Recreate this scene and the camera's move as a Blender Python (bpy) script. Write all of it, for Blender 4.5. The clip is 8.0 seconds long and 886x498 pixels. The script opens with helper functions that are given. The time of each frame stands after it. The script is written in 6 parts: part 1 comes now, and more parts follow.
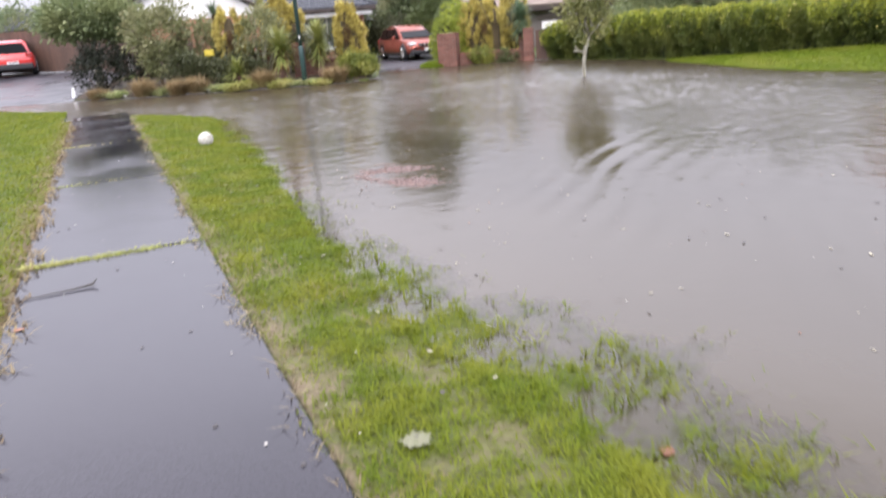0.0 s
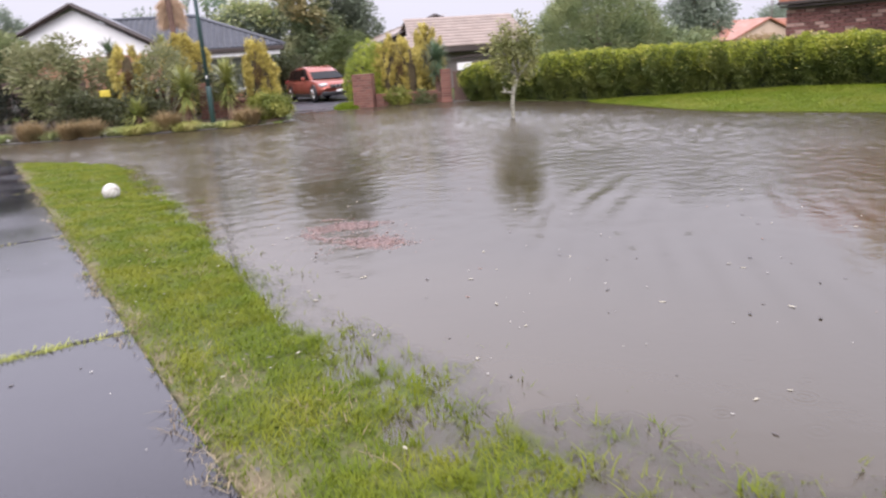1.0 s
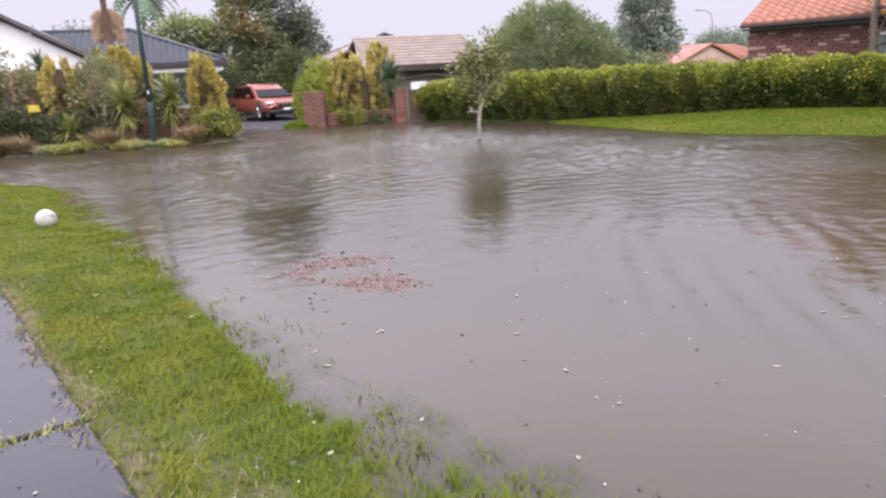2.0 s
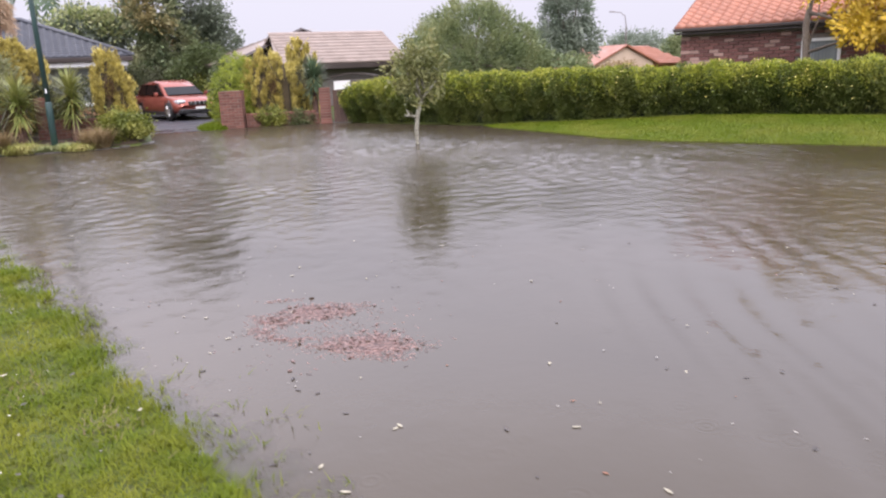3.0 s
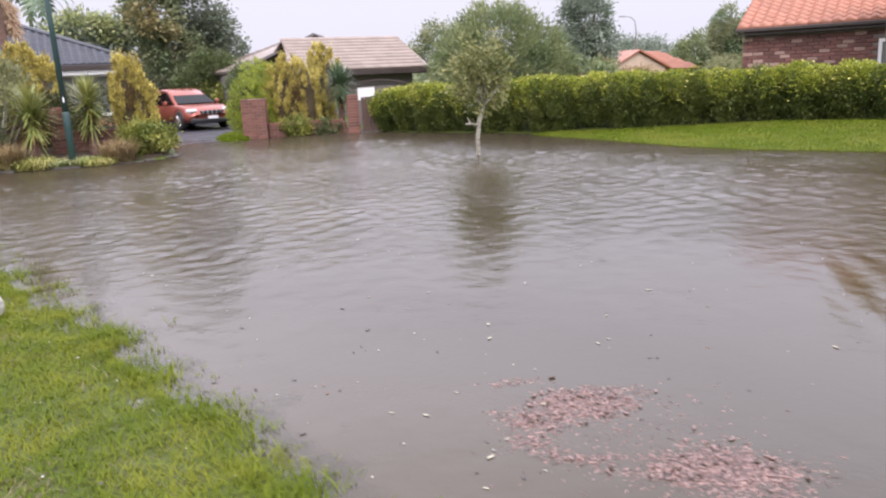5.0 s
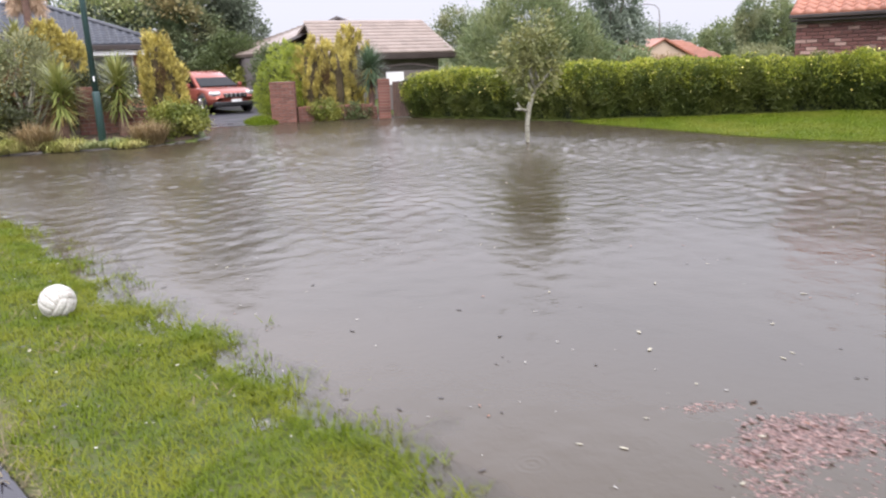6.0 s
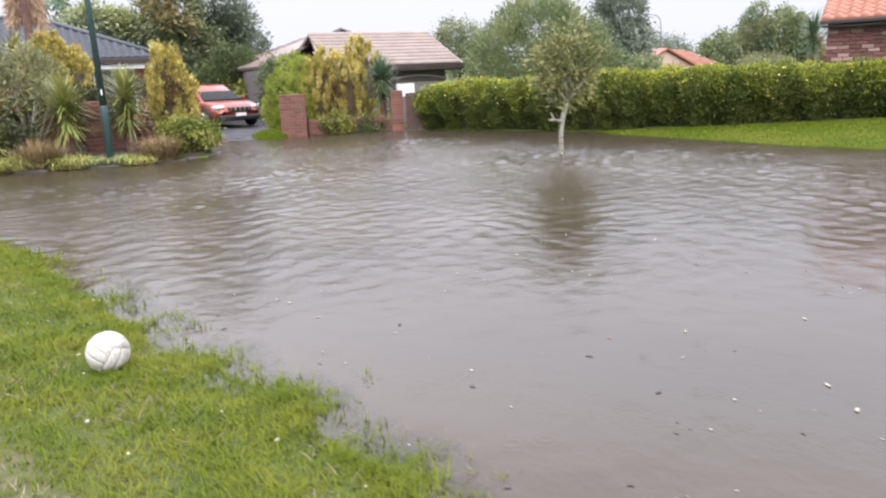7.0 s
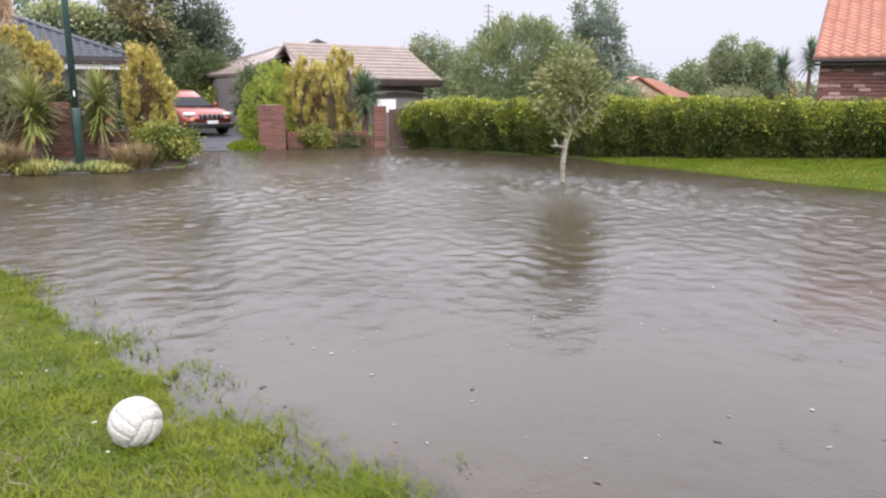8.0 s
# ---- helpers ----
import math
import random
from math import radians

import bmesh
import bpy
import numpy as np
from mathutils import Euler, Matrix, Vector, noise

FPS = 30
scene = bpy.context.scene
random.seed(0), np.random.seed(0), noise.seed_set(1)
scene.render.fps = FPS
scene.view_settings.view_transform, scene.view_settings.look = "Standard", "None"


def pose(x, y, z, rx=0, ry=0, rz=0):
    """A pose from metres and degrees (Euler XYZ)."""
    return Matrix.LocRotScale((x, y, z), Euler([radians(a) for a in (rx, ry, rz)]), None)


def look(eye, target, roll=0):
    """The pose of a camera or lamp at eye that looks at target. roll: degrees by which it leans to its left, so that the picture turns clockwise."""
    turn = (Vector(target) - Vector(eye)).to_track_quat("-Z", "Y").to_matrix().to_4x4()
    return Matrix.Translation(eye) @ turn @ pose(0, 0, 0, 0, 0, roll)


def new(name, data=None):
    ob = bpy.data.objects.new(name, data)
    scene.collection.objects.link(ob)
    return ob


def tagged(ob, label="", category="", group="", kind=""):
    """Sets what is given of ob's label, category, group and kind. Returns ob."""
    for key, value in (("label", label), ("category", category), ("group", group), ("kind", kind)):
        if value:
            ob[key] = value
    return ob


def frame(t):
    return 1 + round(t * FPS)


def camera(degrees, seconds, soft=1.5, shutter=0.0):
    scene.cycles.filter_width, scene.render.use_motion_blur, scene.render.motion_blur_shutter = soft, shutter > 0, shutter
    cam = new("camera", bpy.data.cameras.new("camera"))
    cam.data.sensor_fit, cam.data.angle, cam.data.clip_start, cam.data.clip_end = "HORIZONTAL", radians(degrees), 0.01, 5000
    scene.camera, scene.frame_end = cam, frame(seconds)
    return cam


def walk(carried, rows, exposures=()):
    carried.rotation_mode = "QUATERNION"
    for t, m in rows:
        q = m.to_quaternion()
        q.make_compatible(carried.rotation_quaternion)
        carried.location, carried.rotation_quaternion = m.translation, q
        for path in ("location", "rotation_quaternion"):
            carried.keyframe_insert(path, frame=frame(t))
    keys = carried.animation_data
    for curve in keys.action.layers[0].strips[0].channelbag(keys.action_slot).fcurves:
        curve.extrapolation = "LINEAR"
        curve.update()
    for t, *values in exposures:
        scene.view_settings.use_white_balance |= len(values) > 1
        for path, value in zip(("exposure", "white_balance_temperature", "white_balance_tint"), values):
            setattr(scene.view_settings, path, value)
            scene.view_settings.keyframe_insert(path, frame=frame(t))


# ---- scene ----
cam = camera(61.3, 8.0, soft=2.2, shutter=0.4)
PATH = [
    (0, (-1.451, -0.249, 1.442), (-1.315, 1.662, 0.868), -4.4),
    (0.5, (-1.639, 0.34, 1.402), (-1.413, 2.282, 0.979), -2.1),
    (1, (-1.88, 0.907, 1.421), (-1.482, 2.804, 0.931), -4.0),
    (1.5, (-2.019, 1.485, 1.395), (-1.519, 3.371, 0.953), -3.8),
    (2, (-2.189, 1.987, 1.359), (-1.628, 3.854, 0.913), -3.1),
    (2.2, (-2.214, 2.24, 1.387), (-1.552, 4.068, 0.919), -4.0),
    (3.3, (-2.555, 3.292, 1.503), (-1.758, 5.068, 1.042), -2.6),
    (3.5, (-2.692, 3.417, 1.503), (-1.886, 5.195, 1.068), -3.2),
    (4, (-2.834, 3.933, 1.493), (-2.123, 5.76, 1.097), -1.8),
    (4.5, (-3.061, 4.413, 1.489), (-2.235, 6.168, 1.001), -2.9),
    (4.7, (-3.084, 4.68, 1.491), (-2.276, 6.455, 1.047), -2.8),
    (5.8, (-3.536, 5.706, 1.423), (-2.692, 7.457, 0.954), -2.4),
    (6, (-3.593, 5.875, 1.412), (-2.796, 7.646, 0.936), -2.0),
    (6.5, (-3.76, 6.413, 1.413), (-2.861, 8.134, 0.936), -1.8),
    (7, (-3.898, 6.811, 1.38), (-3.078, 8.58, 0.935), -2.5),
    (7.5, (-4.058, 7.283, 1.395), (-3.133, 9.014, 1.013), -1.1),
    (8, (-4.194, 7.679, 1.424), (-3.263, 9.402, 1.019), 0.4),
]
EXPOSED = [(0, 0.47, 6450, 15), (0.5, 0.5, 6450, 16), (1, 0.3, 6450, 18), (1.5, 0.38, 6450, 19), (2, 0.21, 6450, 20), (3.5, 0.32, 6450, 18), (4, 0.36, 6450, 17), (4.5, 0.32, 6450, 18), (6, 0.36, 6400, 14), (6.5, 0.45, 6400, 13), (7.5, 0.46, 6400, 13), (8, 0.32, 6400, 14)]
walk(cam, [(t, look(eye, target, roll)) for t, eye, target, roll in PATH], EXPOSED)

# ---- sky and light: overcast, raining ----
world = bpy.data.worlds.new("sky")
scene.world = world
world.use_nodes = True
wn = world.node_tree
sky = wn.nodes.new("ShaderNodeTexSky")
sky.sky_type = 'NISHITA'
sky.sun_disc = False
sky.sun_elevation = radians(47)
sky.sun_rotation = radians(195)
sky.air_density = 2.0
sky.dust_density = 4.0
grey = wn.nodes.new("ShaderNodeHueSaturation")
grey.inputs["Saturation"].default_value = 0.10
wn.links.new(sky.outputs[0], grey.inputs["Color"])
cloud = wn.nodes.new("ShaderNodeMix")
cloud.data_type = 'RGBA'
cloud.inputs[0].default_value = 0.88
wn.links.new(grey.outputs[0], cloud.inputs[6])
cloud.inputs[7].default_value = (7.9, 8.05, 9.0, 1)
# an overcast sky is brighter overhead than at the horizon
coords = wn.nodes.new("ShaderNodeTexCoord")
split = wn.nodes.new("ShaderNodeSeparateXYZ")
wn.links.new(coords.outputs["Generated"], split.inputs[0])
climb = wn.nodes.new("ShaderNodeMapRange")
climb.inputs["From Min"].default_value = 0.15
climb.inputs["From Max"].default_value = 0.42
climb.inputs["To Min"].default_value = 0.095
climb.inputs["To Max"].default_value = 0.305
wn.links.new(split.outputs[2], climb.inputs[0])
wn.links.new(cloud.outputs[2], wn.nodes["Background"].inputs[0])
wn.links.new(climb.outputs[0], wn.nodes["Background"].inputs[1])
sun_data = bpy.data.lights.new("sun", 'SUN')
sun_data.energy = 1.5
sun_data.angle = radians(35)
sun_data.color = (1.0, 0.94, 0.86)
sun = new("sun", sun_data)
sun.matrix_world = look((-5, -18, 20), (0, 0, 0))


# ---- materials ----
def shader(name):
    m = bpy.data.materials.new(name)
    m.use_nodes = True
    return m, m.node_tree, m.node_tree.nodes["Principled BSDF"]


def link(nt, a, b):
    nt.links.new(a, b)


def noise_node(nt, scale, detail=4.0, coords="Object", rough=0.55, squash=None):
    tc = nt.nodes.new("ShaderNodeTexCoord")
    n = nt.nodes.new("ShaderNodeTexNoise")
    n.inputs["Scale"].default_value = scale
    n.inputs["Detail"].default_value = detail
    n.inputs["Roughness"].default_value = rough
    src = tc.outputs[coords]
    if squash:
        mp = nt.nodes.new("ShaderNodeMapping")
        mp.inputs["Scale"].default_value = squash
        link(nt, src, mp.inputs[0])
        src = mp.outputs[0]
    link(nt, src, n.inputs["Vector"])
    return n.outputs[0]


def mix_rgb(nt, fac, a, b, blend='MIX'):
    m = nt.nodes.new("ShaderNodeMix")
    m.data_type = 'RGBA'
    m.blend_type = blend
    for src, sock in ((fac, m.inputs[0]), (a, m.inputs[6]), (b, m.inputs[7])):
        if isinstance(src, tuple):
            sock.default_value = (*src, 1)
        elif isinstance(src, (int, float)):
            sock.default_value = src
        else:
            link(nt, src, sock)
    return m.outputs[2]


def ramp(nt, fac, lo, hi):
    r = nt.nodes.new("ShaderNodeMapRange")
    r.inputs["From Min"].default_value = lo
    r.inputs["From Max"].default_value = hi
    link(nt, fac, r.inputs[0])
    return r.outputs[0]


def surf(name, c1, c2, c3=None, scale=6.0, fine=60.0, rough=0.6, bump=0.2, metal=0.0, piece=0.0, island=0.0, coat=0.0, squash=None):
    """A surface whose colour varies at two scales, and from piece to piece."""
    m, nt, p = shader(name)
    big = ramp(nt, noise_node(nt, scale, 5, squash=squash), 0.3, 0.7)
    small = noise_node(nt, fine, 3, squash=squash)
    col = mix_rgb(nt, big, c1, c2)
    if c3:
        col = mix_rgb(nt, ramp(nt, small, 0.45, 0.7), col, c3)
    for amount, kind in ((piece, "obj"), (island, "geo")):
        if amount:
            if kind == "obj":
                r = nt.nodes.new("ShaderNodeObjectInfo").outputs["Random"]
            else:
                r = nt.nodes.new("ShaderNodeNewGeometry").outputs["Random Per Island"]
            v = nt.nodes.new("ShaderNodeHueSaturation")
            mr = nt.nodes.new("ShaderNodeMapRange")
            mr.inputs["To Min"].default_value = 1 - amount
            mr.inputs["To Max"].default_value = 1 + amount
            link(nt, r, mr.inputs[0])
            link(nt, mr.outputs[0], v.inputs["Value"])
            link(nt, col, v.inputs["Color"])
            col = v.outputs[0]
    link(nt, col, p.inputs["Base Color"])
    p.inputs["Metallic"].default_value = metal
    p.inputs["Coat Weight"].default_value = coat
    rr = nt.nodes.new("ShaderNodeMapRange")
    rr.inputs["To Min"].default_value = max(0.02, rough - 0.12)
    rr.inputs["To Max"].default_value = min(1.0, rough + 0.12)
    link(nt, big, rr.inputs[0])
    link(nt, rr.outputs[0], p.inputs["Roughness"])
    if bump:
        b = nt.nodes.new("ShaderNodeBump")
        b.inputs["Strength"].default_value = bump
        b.inputs["Distance"].default_value = 0.02
        link(nt, small, b.inputs["Height"])
        link(nt, b.outputs[0], p.inputs["Normal"])
    return m


def leafy(name, c1, c2, c3, rough=0.45, see=0.25, patch=1.5, shine=0.35):
    """Leaves: each its own tint, patches of tint over the crown, some light through them."""
    m, nt, p = shader(name)
    r = nt.nodes.new("ShaderNodeNewGeometry").outputs["Random Per Island"]
    col = mix_rgb(nt, r, c1, c2)
    col = mix_rgb(nt, ramp(nt, noise_node(nt, patch, 3), 0.42, 0.66), col, c3)
    link(nt, col, p.inputs["Base Color"])
    p.inputs["Roughness"].default_value = rough
    p.inputs["Specular IOR Level"].default_value = shine
    tr = nt.nodes.new("ShaderNodeBsdfTranslucent")
    link(nt, col, tr.inputs[0])
    ms = nt.nodes.new("ShaderNodeMixShader")
    ms.inputs[0].default_value = see
    link(nt, p.outputs[0], ms.inputs[1])
    link(nt, tr.outputs[0], ms.inputs[2])
    link(nt, ms.outputs[0], nt.nodes["Material Output"].inputs[0])
    return m


def flood_water():
    """Muddy water: clear in a film over the grass, opaque where it is deep; rippled by wind and rain."""
    m, nt, p = shader("flood_water")
    depth = nt.nodes.new("ShaderNodeAttribute")
    depth.attribute_name = "depth"
    chop = nt.nodes.new("ShaderNodeAttribute")
    chop.attribute_name = "chop"
    silt = ramp(nt, noise_node(nt, 0.35, 3), 0.35, 0.7)
    muddy = nt.nodes.new("ShaderNodeAttribute")
    muddy.attribute_name = "mud"
    pale = mix_rgb(nt, silt, (0.053, 0.042, 0.028), (0.067, 0.053, 0.036))
    brown = mix_rgb(nt, silt, (0.028, 0.0205, 0.010), (0.037, 0.0275, 0.0145))
    col = mix_rgb(nt, muddy.outputs["Fac"], pale, brown)
    link(nt, col, p.inputs["Base Color"])
    spread = nt.nodes.new("ShaderNodeMapRange")
    spread.inputs["From Min"].default_value = 0.03
    spread.inputs["From Max"].default_value = 0.34
    spread.inputs["To Min"].default_value = 0.08
    spread.inputs["To Max"].default_value = 0.19
    link(nt, chop.outputs["Fac"], spread.inputs[0])
    link(nt, spread.outputs[0], p.inputs["Roughness"])
    p.inputs["IOR"].default_value = 1.34

    def math_node(op, x, y):
        n = nt.nodes.new("ShaderNodeMath")
        n.operation = op
        for v, sock in ((x, n.inputs[0]), (y, n.inputs[1])):
            if isinstance(v, (int, float)):
                sock.default_value = v
            else:
                link(nt, v, sock)
        return n.outputs[0]

    # wind ripples about 0.4 m and 0.12 m long, in drifting gusts
    long_waves = noise_node(nt, 3.0, 2, squash=(1.0, 1.0, 1), rough=0.5)
    short_waves = noise_node(nt, 8.0, 4, squash=(1.0, 0.9, 1), rough=0.68)
    waves = math_node('ADD', math_node('MULTIPLY', long_waves, 0.9), short_waves)
    gusts = nt.nodes.new("ShaderNodeMapRange")
    gusts.inputs["From Min"].default_value = 0.36
    gusts.inputs["From Max"].default_value = 0.62
    gusts.inputs["To Min"].default_value = 0.45
    gusts.inputs["To Max"].default_value = 1.15
    link(nt, noise_node(nt, 0.55, 3, squash=(1.0, 0.8, 1)), gusts.inputs[0])
    waves = math_node('MULTIPLY', math_node('MULTIPLY', waves, chop.outputs["Fac"]), gusts.outputs[0])
    # rain drops throw small rings, some fresh and some fading
    tc = nt.nodes.new("ShaderNodeTexCoord")
    drops = nt.nodes.new("ShaderNodeTexVoronoi")
    drops.inputs["Scale"].default_value = 4.5
    link(nt, tc.outputs["Object"], drops.inputs["Vector"])
    ring = math_node('SINE', math_node('MULTIPLY', drops.outputs["Distance"], 46.0), 0.0)
    fade = nt.nodes.new("ShaderNodeMapRange")
    fade.inputs["From Min"].default_value = 0.08
    fade.inputs["From Max"].default_value = 0.42
    fade.inputs["To Min"].default_value = 1.0
    fade.inputs["To Max"].default_value = 0.0
    link(nt, drops.outputs["Distance"], fade.inputs[0])
    fresh = ramp(nt, drops.outputs["Color"], 0.45, 0.9)
    rings = math_node('MULTIPLY', math_node('MULTIPLY', ring, fade.outputs[0]), math_node('MULTIPLY', fresh, 0.012))
    height = math_node('ADD', waves, rings)
    b = nt.nodes.new("ShaderNodeBump")
    b.inputs["Strength"].default_value = 1.0
    b.inputs["Distance"].default_value = 0.05
    link(nt, height, b.inputs["Height"])
    link(nt, b.outputs[0], p.inputs["Normal"])
    clear = nt.nodes.new("ShaderNodeBsdfTransparent")
    clear.inputs[0].default_value = (0.86, 0.84, 0.78, 1)
    gloss = nt.nodes.new("ShaderNodeBsdfGlossy")
    gloss.inputs["Roughness"].default_value = 0.08
    link(nt, b.outputs[0], gloss.inputs["Normal"])
    fr = nt.nodes.new("ShaderNodeFresnel")
    fr.inputs["IOR"].default_value = 1.33
    link(nt, b.outputs[0], fr.inputs["Normal"])
    film = nt.nodes.new("ShaderNodeMixShader")
    link(nt, fr.outputs[0], film.inputs[0])
    link(nt, clear.outputs[0], film.inputs[1])
    link(nt, gloss.outputs[0], film.inputs[2])
    murk = nt.nodes.new("ShaderNodeMapRange")
    murk.inputs["From Min"].default_value = 0.0
    murk.inputs["From Max"].default_value = 0.038
    murk.inputs["To Min"].default_value = 0.25
    link(nt, depth.outputs["Fac"], murk.inputs[0])
    both = nt.nodes.new("ShaderNodeMixShader")
    link(nt, murk.outputs[0], both.inputs[0])
    link(nt, film.outputs[0], both.inputs[1])
    link(nt, p.outputs[0], both.inputs[2])
    link(nt, both.outputs[0], nt.nodes["Material Output"].inputs[0])
    return m


WATER = flood_water()
TURF = surf("turf_soil", (0.050, 0.075, 0.012), (0.070, 0.092, 0.017), (0.072, 0.068, 0.030), scale=1.2, fine=30, rough=0.7, bump=0.5)


def bare_soil(m):
    """Worn earth shows through the turf where the ground's attribute says so."""
    nt = m.node_tree
    p = nt.nodes["Principled BSDF"]
    green = p.inputs["Base Color"].links[0].from_socket
    worn = nt.nodes.new("ShaderNodeAttribute")
    worn.attribute_name = "bare"
    earth = mix_rgb(nt, ramp(nt, noise_node(nt, 22, 4), 0.35, 0.65), (0.115, 0.085, 0.055), (0.17, 0.135, 0.085))
    link(nt, mix_rgb(nt, worn.outputs["Fac"], green, earth), p.inputs["Base Color"])
    p.inputs["Specular IOR Level"].default_value = 0.2


bare_soil(TURF)
GRASS = leafy("grass_blades", (0.078, 0.120, 0.006), (0.155, 0.200, 0.010), (0.192, 0.210, 0.018), rough=0.55, see=0.35, patch=2.2, shine=0.2)
LAWN = leafy("lawn_blades", (0.115, 0.170, 0.010), (0.175, 0.235, 0.018), (0.215, 0.240, 0.032), rough=0.5, see=0.35, patch=1.0, shine=0.2)
STRAW = leafy("dead_grass", (0.25, 0.195, 0.105), (0.18, 0.135, 0.075), (0.29, 0.245, 0.15), rough=0.6)
WET_CONCRETE = surf("wet_concrete", (0.017, 0.0155, 0.021), (0.027, 0.0245, 0.032), (0.013, 0.012, 0.016), scale=0.9, fine=90, rough=0.13, bump=0.03, coat=0.0)
WET_CONCRETE.node_tree.nodes["Principled BSDF"].inputs["Specular IOR Level"].default_value = 0.26
ASPHALT = surf("wet_asphalt", (0.046, 0.045, 0.052), (0.066, 0.064, 0.073), (0.035, 0.034, 0.042), scale=0.7, fine=70, rough=0.36, bump=0.1)
ASPHALT.node_tree.nodes["Principled BSDF"].inputs["Specular IOR Level"].default_value = 0.28
MULCH = surf("bark_mulch", (0.05, 0.032, 0.02), (0.085, 0.055, 0.035), (0.03, 0.022, 0.014), scale=4, fine=40, rough=0.8, bump=0.8)
BRICK = surf("red_brick", (0.20, 0.082, 0.056), (0.155, 0.066, 0.048), (0.11, 0.052, 0.041), scale=9, fine=70, rough=0.75, bump=0.3, piece=0.25)
BRICK_MOTTLED = surf("mottled_brick", (0.153, 0.063, 0.052), (0.189, 0.081, 0.063), (0.108, 0.050, 0.045), scale=3, fine=60, rough=0.75, bump=0.3, piece=0.3)
BRICK_PALE = surf("pale_brick", (0.33, 0.20, 0.165), (0.42, 0.29, 0.245), (0.24, 0.15, 0.12), scale=3, fine=60, rough=0.75, bump=0.3, piece=0.15)
BRICK_TAN = surf("tan_brick", (0.36, 0.18, 0.11), (0.31, 0.15, 0.095), (0.25, 0.12, 0.08), scale=3, fine=50, rough=0.75, bump=0.3, island=0.15)
MORTAR = surf("mortar", (0.22, 0.19, 0.165), (0.17, 0.145, 0.125), scale=5, fine=80, rough=0.9, bump=0.3)
TILE_ORANGE = surf("terracotta_tile", (0.36, 0.145, 0.085), (0.31, 0.120, 0.070), (0.24, 0.098, 0.062), scale=2, fine=40, rough=0.5, bump=0.15, piece=0.12, island=0.1)
TILE_BEIGE = surf("beige_tile", (0.275, 0.22, 0.185), (0.24, 0.19, 0.16), (0.20, 0.155, 0.13), scale=1.2, fine=25, rough=0.55, bump=0.2, island=0.1)
TILE_SLATE = surf("slate_tile", (0.038, 0.043, 0.056), (0.053, 0.058, 0.072), (0.028, 0.032, 0.042), scale=1.2, fine=25, rough=0.4, bump=0.2, island=0.15)
WHITE = surf("white_paint", (0.750, 0.750, 0.750), (0.750, 0.750, 0.750), scale=1.5, fine=40, rough=0.5, bump=0.05)
DARK_TRIM = surf("dark_trim", (0.032, 0.022, 0.019), (0.045, 0.032, 0.027), scale=2, fine=40, rough=0.5, bump=0.1)
TIMBER = surf("brown_timber", (0.105, 0.06, 0.042), (0.075, 0.045, 0.033), (0.05, 0.03, 0.024), scale=3, fine=40, rough=0.7, bump=0.3, squash=(1, 1, 0.15), piece=0.15)
GREY_WALL = surf("grey_wall", (0.132, 0.114, 0.108), (0.162, 0.141, 0.132), scale=1.5, fine=40, rough=0.8, bump=0.1)
GREY_CREAM = surf("cream_render", (0.50, 0.38, 0.29), (0.45, 0.34, 0.26), scale=1.5, fine=40, rough=0.8, bump=0.1)
GREEN_PAINT = surf("green_painted_steel", (0.020, 0.050, 0.047), (0.028, 0.063, 0.059), (0.016, 0.038, 0.036), scale=2, fine=50, rough=0.4, bump=0.05)
BARK = surf("bark", (0.13, 0.1, 0.075), (0.085, 0.065, 0.05), (0.2, 0.17, 0.13), scale=8, fine=60, rough=0.85, bump=0.7, squash=(1, 1, 0.3))
LICHEN = surf("lichen_bark", (0.29, 0.28, 0.215), (0.11, 0.095, 0.075), (0.38, 0.38, 0.30), scale=11, fine=38, rough=0.85, bump=0.6)
PALM_BARK = surf("palm_bark", (0.16, 0.09, 0.065), (0.11, 0.065, 0.05), (0.07, 0.04, 0.03), scale=3, fine=20, rough=0.85, bump=0.6, squash=(0.3, 0.3, 2))
CAR_ORANGE = surf("copper_car_paint", (0.30, 0.080, 0.055), (0.275, 0.073, 0.050), scale=1, fine=200, rough=0.34, bump=0.0, metal=0.5, coat=0.35)
CAR_RED = surf("red_car_paint", (0.55, 0.025, 0.02), (0.5, 0.02, 0.018), scale=1, fine=200, rough=0.3, bump=0.0, coat=1.0)
TYRE = surf("tyre_rubber", (0.015, 0.015, 0.016), (0.022, 0.022, 0.022), scale=8, fine=60, rough=0.7, bump=0.2)
BLACK_PLASTIC = surf("black_plastic", (0.02, 0.02, 0.022), (0.028, 0.028, 0.03), scale=5, fine=90, rough=0.45, bump=0.05)
ALLOY = surf("alloy", (0.55, 0.55, 0.56), (0.48, 0.48, 0.5), scale=5, fine=80, rough=0.3, bump=0.02, metal=0.9)
CAR_GLASS = surf("tinted_glass", (0.004, 0.005, 0.006), (0.006, 0.007, 0.008), scale=1, fine=10, rough=0.14, bump=0.0)
CAR_GLASS.node_tree.nodes["Principled BSDF"].inputs["Specular IOR Level"].default_value = 0.06
LAMP_LENS = surf("lamp_lens", (0.6, 0.6, 0.6), (0.5, 0.5, 0.52), scale=5, fine=60, rough=0.15, bump=0.05, coat=1.0)
TAIL_LENS = surf("tail_lens", (0.3, 0.01, 0.01), (0.25, 0.01, 0.01), scale=5, fine=60, rough=0.15, bump=0.05, coat=1.0)
